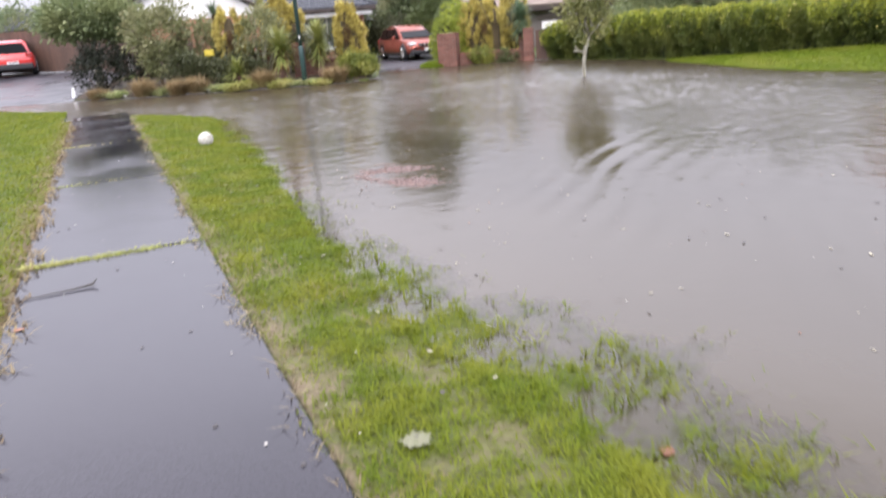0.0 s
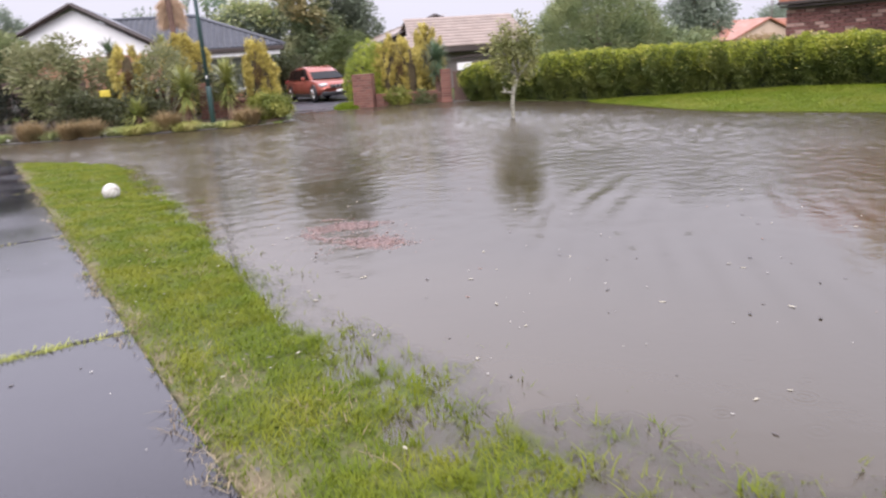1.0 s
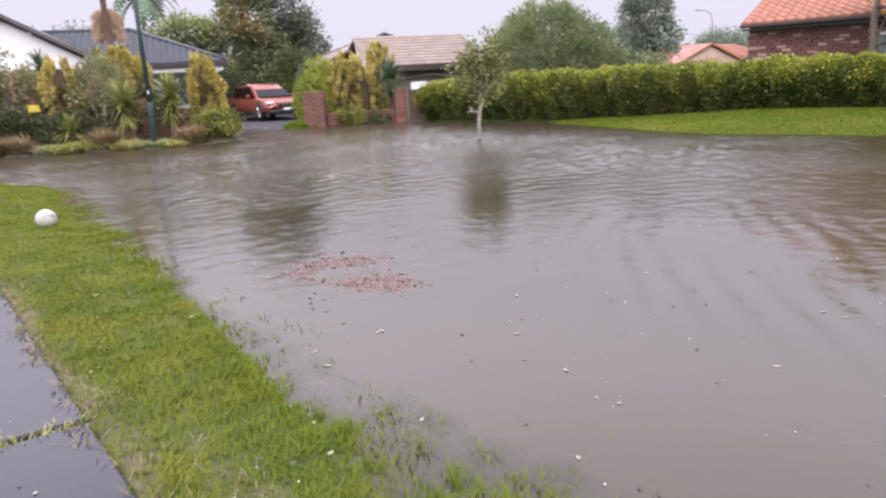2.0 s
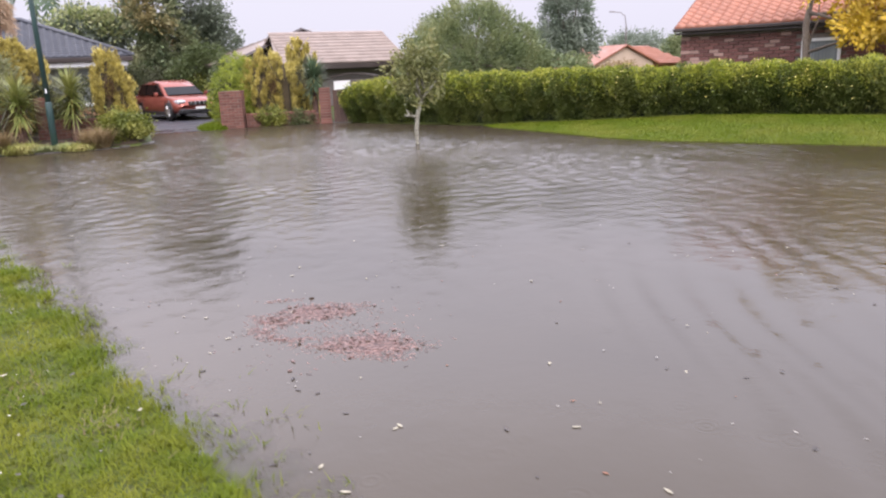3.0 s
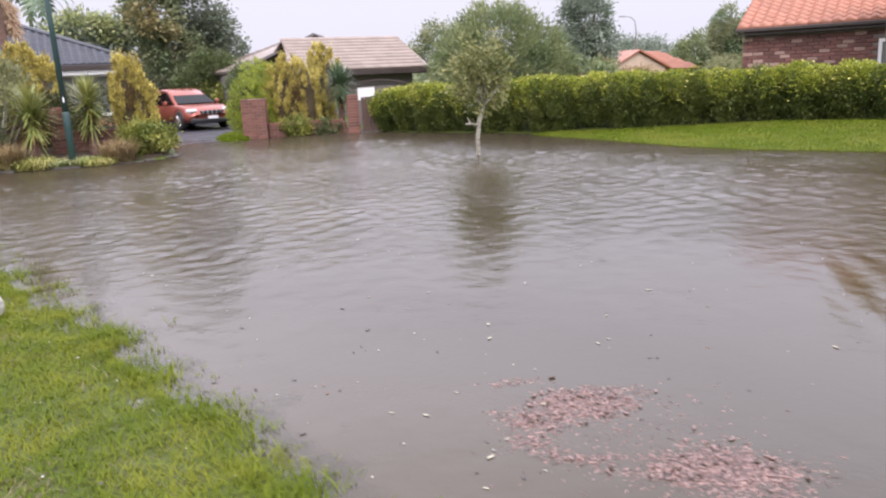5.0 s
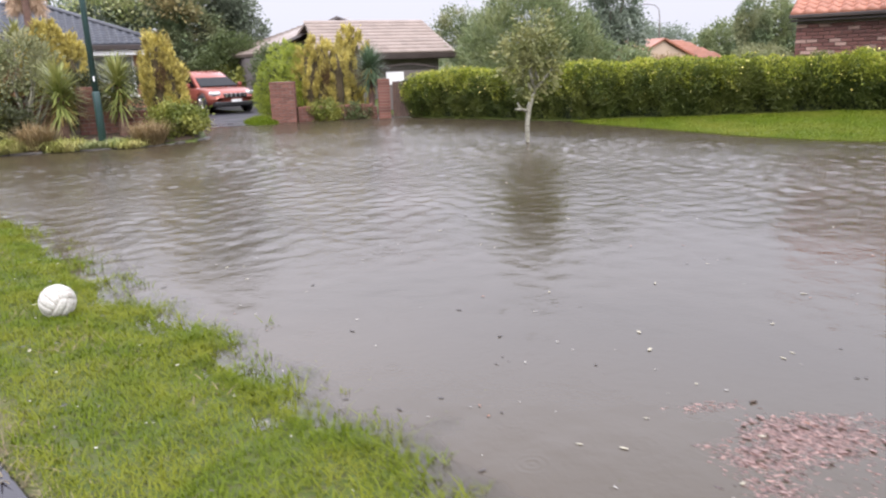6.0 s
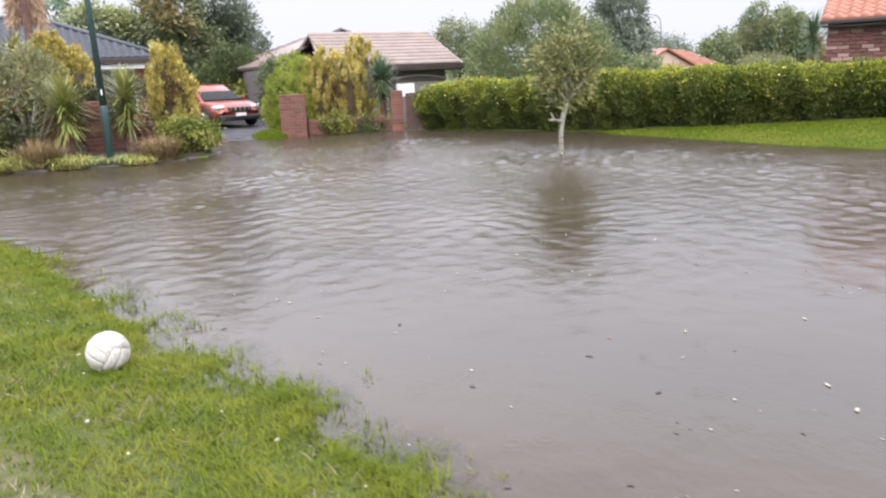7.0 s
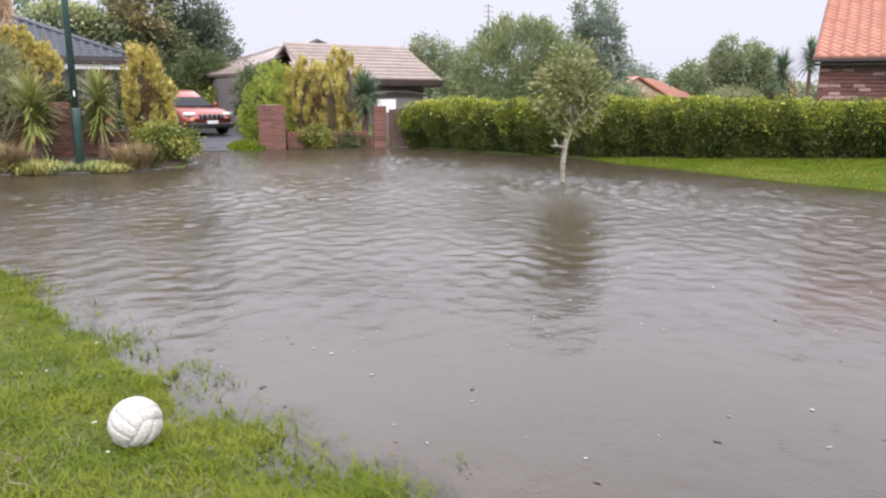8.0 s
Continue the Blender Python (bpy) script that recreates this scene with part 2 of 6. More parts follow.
WINDOW_GLASS = surf("curtained_glass", (0.16, 0.18, 0.185), (0.24, 0.26, 0.26), (0.12, 0.135, 0.14), scale=3, fine=12, rough=0.12, bump=0.0, squash=(6, 6, 0.05))
BALL_WHITE = surf("worn_white_leather", (0.52, 0.51, 0.47), (0.42, 0.405, 0.36), (0.28, 0.26, 0.22), scale=14, fine=120, rough=0.5, bump=0.25, piece=0.05)
SEAM = surf("dirty_seam", (0.26, 0.235, 0.20), (0.33, 0.31, 0.27), scale=20, fine=100, rough=0.8, bump=0.2)
CHIP = surf("soaked_bark_chips", (0.155, 0.088, 0.074), (0.105, 0.060, 0.052), (0.24, 0.165, 0.14), scale=9, fine=60, rough=0.35, bump=0.2, island=0.8)
PALE_LEAF = surf("pale_leaf", (0.40, 0.375, 0.28), (0.33, 0.30, 0.21), (0.28, 0.25, 0.17), scale=20, fine=120, rough=0.45, bump=0.2, piece=0.25)
MAPLE_LEAF = surf("maple_leaf", (0.14, 0.145, 0.075), (0.11, 0.12, 0.055), (0.17, 0.155, 0.095), scale=30, fine=150, rough=0.45, bump=0.3)
BROWN_LEAF = surf("brown_leaf", (0.20, 0.075, 0.036), (0.15, 0.058, 0.03), (0.28, 0.13, 0.06), scale=20, fine=120, rough=0.45, bump=0.3, piece=0.3)
DARK_LEAF = surf("rotten_leaf", (0.04, 0.033, 0.03), (0.065, 0.055, 0.045), scale=20, fine=120, rough=0.4, bump=0.3, piece=0.3)
YELLOW_PAINT = surf("yellow_paint", (0.62, 0.50, 0.06), (0.55, 0.44, 0.05), scale=4, fine=60, rough=0.5, bump=0.05)
PETAL = surf("wet_petal", (0.46, 0.44, 0.39), (0.36, 0.34, 0.29), scale=20, fine=120, rough=0.5, bump=0.1, piece=0.25)
WET_STONE = surf("wet_dark_stone", (0.075, 0.068, 0.06), (0.11, 0.10, 0.09), (0.05, 0.045, 0.04), scale=8, fine=60, rough=0.45, bump=0.5)
STONE = surf("pale_stone", (0.46, 0.45, 0.42), (0.36, 0.35, 0.33), (0.27, 0.26, 0.24), scale=8, fine=60, rough=0.75, bump=0.5)

L_HEDGE = leafy("hedge_leaves", (0.062, 0.092, 0.021), (0.125, 0.158, 0.036), (0.16, 0.182, 0.043), patch=1.1)
# shade deep in the hedge, put into the twigs' colour
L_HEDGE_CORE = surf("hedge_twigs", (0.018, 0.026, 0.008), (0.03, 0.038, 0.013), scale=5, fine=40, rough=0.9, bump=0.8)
L_GOLD = leafy("golden_cypress_leaves", (0.42, 0.34, 0.068), (0.82, 0.72, 0.24), (0.24, 0.19, 0.055), see=0.3, patch=6.0)
L_LIME = leafy("lime_conifer_leaves", (0.25, 0.31, 0.035), (0.46, 0.50, 0.085), (0.17, 0.22, 0.032), see=0.35, patch=2.5)
L_DARK = leafy("dark_tree_leaves", (0.112, 0.155, 0.085), (0.19, 0.24, 0.12), (0.28, 0.28, 0.145), patch=0.7)
L_OLIVE = leafy("olive_leaves", (0.148, 0.165, 0.072), (0.235, 0.25, 0.115), (0.285, 0.28, 0.15), patch=1.6)
L_YOUNG = leafy("young_tree_leaves", (0.115, 0.140, 0.045), (0.20, 0.215, 0.075), (0.26, 0.25, 0.10), patch=2.2)
L_WILLOW = leafy("willow_leaves", (0.115, 0.155, 0.072), (0.20, 0.245, 0.11), (0.26, 0.285, 0.13), patch=0.9)
L_GREY = leafy("grey_green_leaves", (0.195, 0.235, 0.18), (0.30, 0.335, 0.265), (0.135, 0.175, 0.12), patch=0.9)
L_GUM = leafy("gum_leaves", (0.135, 0.165, 0.115), (0.215, 0.245, 0.175), (0.10, 0.125, 0.08), patch=0.9)
L_BUSH = leafy("bush_leaves", (0.072, 0.098, 0.018), (0.185, 0.212, 0.038), (0.30, 0.30, 0.065), patch=2.5)
L_YUCCA = leafy("yucca_leaves", (0.14, 0.175, 0.045), (0.26, 0.285, 0.08), (0.32, 0.31, 0.11), rough=0.4, see=0.15)
L_YUCCA_DARK = leafy("dark_yucca_leaves", (0.072, 0.123, 0.072), (0.123, 0.181, 0.102), (0.145, 0.189, 0.102), rough=0.4, see=0.1)
L_DEADLEAF = leafy("dry_yucca_leaves", (0.40, 0.29, 0.09), (0.50, 0.37, 0.13), (0.28, 0.2, 0.08), rough=0.6)
L_TAWNY = leafy("tawny_tuft", (0.29, 0.205, 0.10), (0.38, 0.285, 0.15), (0.20, 0.15, 0.075), rough=0.55)
L_TUFT = leafy("yellow_green_tuft", (0.27, 0.30, 0.07), (0.38, 0.40, 0.11), (0.44, 0.40, 0.15), rough=0.5)
L_BROWNED = leafy("browned_conifer_leaves", (0.12, 0.07, 0.035), (0.19, 0.12, 0.06), (0.08, 0.05, 0.03), rough=0.7)
# near-black leaf colour that stands for the shade below a crown
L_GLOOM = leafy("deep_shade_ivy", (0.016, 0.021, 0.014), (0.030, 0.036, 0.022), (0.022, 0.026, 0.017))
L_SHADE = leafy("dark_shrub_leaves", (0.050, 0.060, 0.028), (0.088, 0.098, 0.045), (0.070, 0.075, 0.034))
L_SCREEN = leafy("screen_shrub_leaves", (0.068, 0.095, 0.035), (0.12, 0.155, 0.055), (0.10, 0.125, 0.045))
L_PALE = leafy("variegated_leaves", (0.33, 0.36, 0.15), (0.46, 0.46, 0.25), (0.2, 0.26, 0.08), patch=4)
L_YELLOW = leafy("yellow_autumn_leaves", (0.54, 0.36, 0.025), (0.62, 0.45, 0.05), (0.36, 0.25, 0.03), patch=2)
L_RUST = leafy("rusty_blossom", (0.30, 0.24, 0.10), (0.24, 0.20, 0.09), (0.18, 0.17, 0.07))
L_TAN = leafy("tan_fibres", (0.55, 0.40, 0.27), (0.64, 0.49, 0.35), (0.46, 0.33, 0.22), rough=0.7)
# new growth; its pale colour also stands for light on the hedge's top
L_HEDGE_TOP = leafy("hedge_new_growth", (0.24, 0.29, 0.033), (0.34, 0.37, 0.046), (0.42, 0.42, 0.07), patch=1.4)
# brown inside, darkened in colour for the shade between plumes
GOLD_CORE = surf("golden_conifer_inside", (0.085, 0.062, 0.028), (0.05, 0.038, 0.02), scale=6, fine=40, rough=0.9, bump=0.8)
L_LITTER = leafy("leaf_litter", (0.20, 0.145, 0.065), (0.29, 0.23, 0.11), (0.14, 0.095, 0.045), rough=0.5)
FLOWER = surf("yellow_flower", (0.80, 0.66, 0.12), (0.85, 0.76, 0.32), scale=9, fine=60, rough=0.5, bump=0)


# ---- helpers for meshes ----
RNG = np.random.default_rng(7)


def finish(name, mesh, material, parent):
    mesh.materials.append(material)
    ob = new(name, mesh)
    if parent is not None:
        ob.parent = parent
    return ob


def mesh_np(name, verts, faces, material, parent=None, smooth=False):
    """A mesh object from arrays; all faces have the same number of corners."""
    verts, faces = np.asarray(verts, np.float32), np.asarray(faces, np.int32)
    me = bpy.data.meshes.new(name)
    me.vertices.add(len(verts))
    me.vertices.foreach_set("co", verts.ravel())
    n = faces.shape[1]
    me.loops.add(faces.size)
    me.loops.foreach_set("vertex_index", faces.ravel())
    me.polygons.add(len(faces))
    me.polygons.foreach_set("loop_start", np.arange(0, faces.size, n, dtype=np.int32))
    if smooth:
        me.polygons.foreach_set("use_smooth", np.ones(len(faces), bool))
    me.update(calc_edges=True)
    return finish(name, me, material, parent)


def part(name, bm, material, parent=None, label="", smooth=False):
    """Links a bmesh as one mesh object, under a thing or a part."""
    if smooth:
        for f in bm.faces:
            f.smooth = True
    me = bpy.data.meshes.new(name)
    bm.to_mesh(me)
    bm.free()
    ob = finish(name, me, material, parent)
    if label:
        ob["label"] = label
    return ob


def thing(name, at, label, category, group="", turn=0.0):
    """An empty at a thing's base, which parents its parts."""
    ob = new(name)
    ob.empty_display_size = 0.1
    ob.matrix_world = pose(*at, 0, 0, turn)
    return tagged(ob, label, category, group)


def box(bm, x0, y0, z0, x1, y1, z1, bevel=0.0, m=None):
    made = bmesh.ops.create_cube(bm, size=1.0)["verts"]
    bmesh.ops.scale(bm, vec=(abs(x1 - x0), abs(y1 - y0), abs(z1 - z0)), verts=made)
    bmesh.ops.translate(bm, vec=((x0 + x1) / 2, (y0 + y1) / 2, (z0 + z1) / 2), verts=made)
    if bevel:
        es = list({e for v in made for e in v.link_edges})
        made = list({v for f in bmesh.ops.bevel(bm, geom=es, offset=bevel, segments=1, affect='EDGES')["faces"] for v in f.verts} | {v for v in made if v.is_valid})
    if m is not None:
        bmesh.ops.transform(bm, matrix=m, verts=[v for v in made if v.is_valid])
    return bm


def boxes(*rows, bevel=0.0):
    bm = bmesh.new()
    for r in rows:
        box(bm, *r, bevel=bevel)
    return bm


def tube(bm, points, radii, sides=8):
    """A tapered tube along points."""
    rings = []
    for i, (p, r) in enumerate(zip(points, radii)):
        p, r = Vector([float(c) for c in p]), float(r)
        d = (Vector(points[min(i + 1, len(points) - 1)]) - Vector(points[max(i - 1, 0)])).normalized()
        side = d.cross(Vector((0.31, 0.95, 0.05))).normalized()
        other = d.cross(side)
        rings.append([bm.verts.new(p + r * (math.cos(a) * side + math.sin(a) * other)) for a in np.linspace(0, 2 * math.pi, sides, endpoint=False)])
    for a, b in zip(rings, rings[1:]):
        for i in range(sides):
            bm.faces.new((a[i], a[(i + 1) % sides], b[(i + 1) % sides], b[i]))
    bm.faces.new(rings[0][::-1])
    bm.faces.new(rings[-1])
    return bm


def unit(v):
    return v / np.maximum(np.linalg.norm(v, axis=-1, keepdims=True), 1e-9)


def leaves(points, size, aspect=0.5, along=None, bias=0.0, rng=RNG):
    """Rhombic leaves at points: arrays of vertices and faces. along: the way that the leaves tend to point."""
    n = len(points)
    way = unit(rng.normal(size=(n, 3)))
    if along is not None:
        way = unit(way * (1 - bias) + unit(np.broadcast_to(along, (n, 3))) * bias * 1.6)
    side = unit(np.cross(way, unit(rng.normal(size=(n, 3)))))
    up = np.cross(way, side)
    length = (size * rng.uniform(0.6, 1.35, n))[:, None]
    w = length * aspect * 0.5
    verts = np.stack([points, points + way * length * 0.5 + side * w + up * w * 0.3, points + way * length, points + way * length * 0.5 - side * w + up * w * 0.3], 1)
    return verts.reshape(-1, 3), np.arange(4 * n).reshape(n, 4)


def crown_points(lobes, clumps, per, spread, rng, shell=0.7, flat=1.0):
    """Points for a crown of lobes (x, y, z, rx, ry, rz): leaves gather in clumps, with gaps between. Also the outward way of each."""
    lobes = np.array(lobes, float)
    weight = (lobes[:, 3:].prod(1)) ** (2 / 3)
    which = rng.choice(len(lobes), clumps, p=weight / weight.sum())
    d = unit(rng.normal(size=(clumps, 3)))
    r = rng.uniform(shell, 1.04, (clumps, 1))
    c = lobes[which, :3] + d * r * lobes[which, 3:]
    pts = np.repeat(c, per, 0) + rng.normal(size=(clumps * per, 3)) * spread * np.array([1, 1, flat])
    return pts, np.repeat(d, per, 0)


def crown(name, lobes, clumps, per, spread, size, material, parent, seed, aspect=0.5, shell=0.7, up=0.0, flat=1.0, floor=None, label=""):
    rng = np.random.default_rng(seed)
    pts, out = crown_points(lobes, clumps, per, spread, rng, shell, flat)
    if floor is not None:
        pts = pts[pts[:, 2] > floor]
        out = out[: len(pts)]
    v, f = leaves(pts, size, aspect, out * (1 - up) + np.array([0, 0, 1.0]) * up, 0.55, rng)
    ob = mesh_np(name, v, f, material, parent)
    if label:
        ob["label"] = label
    return ob


def blades(roots, height, width, lean, rng, droop=0.0):
    """Grass blades of two faces each, from their roots."""
    n = len(roots)
    a = rng.uniform(0, 2 * math.pi, n)
    out = np.stack([np.cos(a), np.sin(a), np.zeros(n)], 1)
    side = np.stack([-np.sin(a), np.cos(a), np.zeros(n)], 1)
    h = (height * rng.uniform(0.5, 1.3, n))[:, None]
    ln = (lean * rng.uniform(0.1, 1.5, n))[:, None]
    w = (width * rng.uniform(0.6, 1.3, n))[:, None]
    up = np.array([0, 0, 1.0])
    mid = roots + up * h * 0.6 + out * h * ln * 0.4
    tip = roots + up * h * (1 - droop * ln) + out * h * ln
    verts = np.stack([roots - side * w / 2, roots + side * w / 2, mid + side * w * 0.4, mid - side * w * 0.4, tip], 1).reshape(-1, 3)
    i = np.arange(n)[:, None] * 5
    tris = np.concatenate([i + [0, 1, 2], i + [0, 2, 3], i + [3, 2, 4]], 1).reshape(-1, 3)
    return verts, tris


# ---- the lie of the land: water level is z = 0 ----
WAY, OFF = np.array([-0.327, 0.945]), np.array([0.945, 0.327])   # along and across the footpath
PATH_RIGHT, PATH_LEFT = -0.965, -2.155


def us(x, y):
    return OFF[0] * x + OFF[1] * y, WAY[0] * x + WAY[1] * y


def xy(u, s):
    return OFF[0] * u + WAY[0] * s, OFF[1] * u + WAY[1] * s


def shore(s):
    """How far from the footpath's line the closed grass ends."""
    return np.interp(s, [0, 1.8, 2.3, 3, 3.7, 4.7, 7, 8, 9, 10.5, 12.3, 13.6, 15, 16.5, 18], [0.0, -0.1, -0.06, -0.25, -0.32, -0.24, -0.16, -0.08, 0.0, 0.1, 0.13, 0.24, 0.34, 0.2, 0.1]) + 0.04 * np.sin(3.1 * s) + 0.035 * np.sin(7.3 * s + 1)


def shallows(s):
    """How wide the band of half-drowned grass is."""
    return np.interp(s, [0, 2, 2.6, 3.6, 4.4, 5.2, 7, 18], [0.6, 0.55, 0.75, 0.65, 0.42, 0.28, 0.26, 0.26])


def hummocks(u, s):
    """The verge is uneven, so that the water's edge is ragged."""
    return np.sin(6.1 * u + 3.3 * s) * np.sin(4.7 * s - 5.2 * u + 1) + 0.7 * np.sin(13 * u - 9 * s + 2) * np.sin(11 * s + 6 * u) + 0.5 * np.sin(23 * u + 17 * s) * np.sin(21 * s - 15 * u)


def lawn_end(u):
    """Where the lawn beside the footpath stops short of the drive."""
    return 21.0 + 1.4 * np.clip(-2.3 - u, 0, 1.8)


def verge_end(u):
    return 17.9 - 1.25 * np.clip(u + 0.95, 0, 2)


def hedge_x(y):
    """The hedge's front."""
    return np.interp(y, [8, 11, 13.3, 16.2, 18.7, 20.8, 24, 26], [14.0, 12.4, 11.0, 9.5, 8.1, 7.0, 5.5, 4.55])


def lawn_x(y):
    """The water's edge on the far lawn."""
    return np.interp(y, [6, 9, 12.3, 14.6, 16, 18.5, 20.4, 21.2, 26], [13.0, 10.6, 8.6, 7.35, 7.0, 6.95, 6.75, 6.9, 4.7])


def bed_front(x):
    """The y of the garden bed's kerb."""
    return np.interp(x, [-13.0, -10.8, -8.6, -5.3, -3.0, -1.7, -1.3], [26.2, 24.2, 23.15, 22.65, 22.45, 22.8, 23.8])


def land(x, y):
    x, y = np.asarray(x, float), np.asarray(y, float)
    u, s = us(x, y)
    du, wide = u - shore(s), shallows(s)
    dw = np.where(du > 0, np.where(du < wide, du / wide * 0.3, du - wide + 0.3), du)
    near = np.interp(dw, [-30, -7, -2.9, -0.75, -0.3, 0, 0.3, 0.55, 0.8, 1.5, 2.1], [0.5, 0.12, 0.055, 0.05, 0.028, 0.006, -0.026, -0.05, -0.085, -0.2, -0.32])
    near = near + 0.010 * hummocks(u, s) * np.interp(dw, [-0.7, -0.15, 0.4, 0.9], [0, 1, 1, 0])
    near = near - 0.4 * np.clip((s - verge_end(u)) / 0.9, 0, 1) * (u > -2.3) - 0.13 * np.clip((s - lawn_end(u)) / 0.6, 0, 1) * (u <= -2.3)
    near = np.where((u < -2.3) & (s > lawn_end(u) + 0.6), np.minimum(near, 0.0), near)
    near = near - 0.15 * ((u > PATH_LEFT + 0.04) & (u < PATH_RIGHT - 0.04) & (s < 20.5))
    d = y - bed_front(x)
    bed = np.interp(d, [-0.25, -0.02, 0.0, 0.6, 3, 8, 20], [-0.32, -0.3, 0.02, 0.12, 0.3, 0.3, 0.3])
    bed = np.where((x > -10.8) & (x < -1.35), bed, -0.32)
    drive = np.interp(y + 0.2 * (x + 12), [22, 24.2, 25, 34, 60], [-0.3, -0.02, 0.06, 0.66, 1.2])
    drive = np.where(x <= -10.8, drive, -0.32)
    back = np.interp(y - np.where(x > 4.6, 26.2, 26.9), [-1.5, -0.3, 0, 4, 9, 60], [-0.3, -0.06, -0.01, 0.0, 0.01, 0.5])
    back = np.where(x > -1.4, back, -0.32)
    right = np.interp(x - lawn_x(y), [-0.8, -0.3, 0, 0.5, 2.6, 8, 60], [-0.32, -0.06, 0, 0.06, 0.29, 0.4, 0.6])
    return np.maximum.reduce([near, bed, drive, back, right])


def axis(lo, hi, step, reach):
    out = [hi + (reach - hi) * k for k in (0.01, 0.03, 0.08, 0.2, 0.5, 1.0)]
    return np.array([lo - (v - hi) for v in out[::-1]] + list(np.arange(lo, hi + 1e-6, step)) + out)


def finer(points, lo, hi, step):
    """The same axis with closer points between lo and hi."""
    return np.concatenate([points[points < lo - 1e-6], np.arange(lo, hi, step), points[points > hi + 1e-6]])


def sheet(name, xs, ys, height, material, lift=0.0):
    gx, gy = np.meshgrid(xs, ys)
    gz = height(gx, gy) + lift
    verts = np.stack([gx, gy, gz], -1).reshape(-1, 3)
    nx, ny = len(xs), len(ys)
    i = (np.arange(ny - 1)[:, None] * nx + np.arange(nx - 1)).reshape(-1, 1)
    return mesh_np(name, verts, i + [0, 1, nx + 1, nx], material, smooth=True)


ground = sheet("ground", finer(axis(-24, 22, 0.2, 900), -7.0, 1.5, 0.06), finer(axis(-8, 44, 0.2, 900), 0.0, 18.0, 0.06), land, TURF)
gc = np.zeros(len(ground.data.vertices) * 3)
ground.data.vertices.foreach_get("co", gc)
gu, gs = us(gc[0::3], gc[1::3])
bare = np.clip(0.55 + 0.35 * hummocks(3 * gu, gs), 0, 1) * np.exp(-((gu - PATH_RIGHT - 0.01) / (0.05 + 0.13 * np.sin(1.3 * gs + 0.4) ** 2)) ** 2) + 0.9 * np.exp(-((gu - PATH_LEFT + 0.02) / 0.13) ** 2) + (0.3 * np.clip(hummocks(1.3 * gu, 0.8 * gs + 2) - 0.8, 0, 1) + np.interp(gs, [1, 3, 4.2, 5.5], [0.5, 0.5, 0.3, 0]) * np.clip(0.3 - 0.6 * hummocks(gu, gs), 0, 1)) * (gu > PATH_RIGHT)
ground.data.attributes.new("bare", 'FLOAT', 'POINT').data.foreach_set("value", np.clip(bare * (np.abs(gu + 1) < 2.2) * (gs < 18), 0, 1).astype(np.float32))
tagged(ground, "wet green turf and garden soil round the flood", "ground", kind="structure")

WX = np.concatenate([np.arange(-19, -11.0, 0.2), np.arange(-11.0, 9.0, 0.055), np.arange(9.0, 14.01, 0.2)])
WY = np.concatenate([np.arange(-8, 0.0, 0.2), np.arange(0.0, 27.0, 0.055), np.arange(27.0, 29.01, 0.2)])
water = sheet("water", WX, WY, lambda x, y: np.zeros_like(x), WATER)
tagged(water, "muddy grey-brown flood water rippled by rain", "water", kind="structure")
co = np.zeros(len(water.data.vertices) * 3)
water.data.vertices.foreach_get("co", co)
co = co.reshape(-1, 3)
wu, ws = us(co[:, 0], co[:, 1])
deep = np.clip(-land(co[:, 0], co[:, 1]), 0, 1)
rough_far = np.interp(ws, [4, 9, 12, 16, 20], [0.035, 0.08, 0.20, 0.30, 0.36])
rough_right = np.interp(wu, [0.5, 3.2, 4.5, 6.5], [0.0, 0.0, 0.14, 0.34])
for key, values in (("depth", deep), ("chop", np.maximum(rough_far, rough_right) * np.clip(deep / 0.06, 0.08, 1)), ("mud", np.interp(wu, [0.0, 1.9], [0, 1]) * np.interp(ws, [9, 14], [1, 0.35]))):
    water.data.attributes.new(key, 'FLOAT', 'POINT').data.foreach_set("value", values.astype(np.float32))
# a wake runs out from the deep side in curved trains of ripples
wr = np.hypot(wu - 10.0, ws + 2.5)
wa = np.arctan2(ws + 2.5, wu - 10.0)
swell = 0.0070 * np.interp(wr, [8.4, 9.8, 11.4, 11.9], [0, 0.45, 1, 0]) * np.interp(ws, [6.8, 8.3], [1, 0.12]) * np.interp(wu, [1.0, 2.0, 5.5, 8], [0, 1, 1, 0.4])
swell *= np.sin(2 * math.pi * (wr + 0.10 * np.sin(9 * wa) + 0.05 * np.sin(23 * wa + 2 * wr)) / 0.29) * (0.65 + 0.35 * np.sin(3.1 * wr + 13 * wa))
swell += 0.0022 * np.exp(-((wu - 6.2) / 1.6) ** 2) * np.exp(-((ws - 10) / 3.0) ** 2) * np.sin(2 * math.pi * (ws + 0.35 * wu + 0.1 * np.sin(2.3 * wu)) / 0.36)
# short wind waves, steeper far out, in patches
rv = np.random.default_rng(17)
slope = np.maximum(np.interp(ws, [5, 9, 12, 15, 19], [0.0, 0.016, 0.050, 0.088, 0.13]), np.interp(wu, [2.6, 4.2, 5.5, 8], [0, 0.028, 0.075, 0.13]) * np.interp(ws, [6, 10], [0.4, 1])) * np.clip(deep / 0.04, 0, 1)
patch = 0.75 + 0.3 * np.sin(0.9 * wu + 0.4 * ws) * np.sin(0.7 * ws - 0.3 * wu) + 0.2 * np.sin(2.3 * wu - 1.1 * ws + 1) * np.sin(1.9 * ws + 0.6 * wu)
N_WAVES = 56
ripple = np.zeros(len(co))
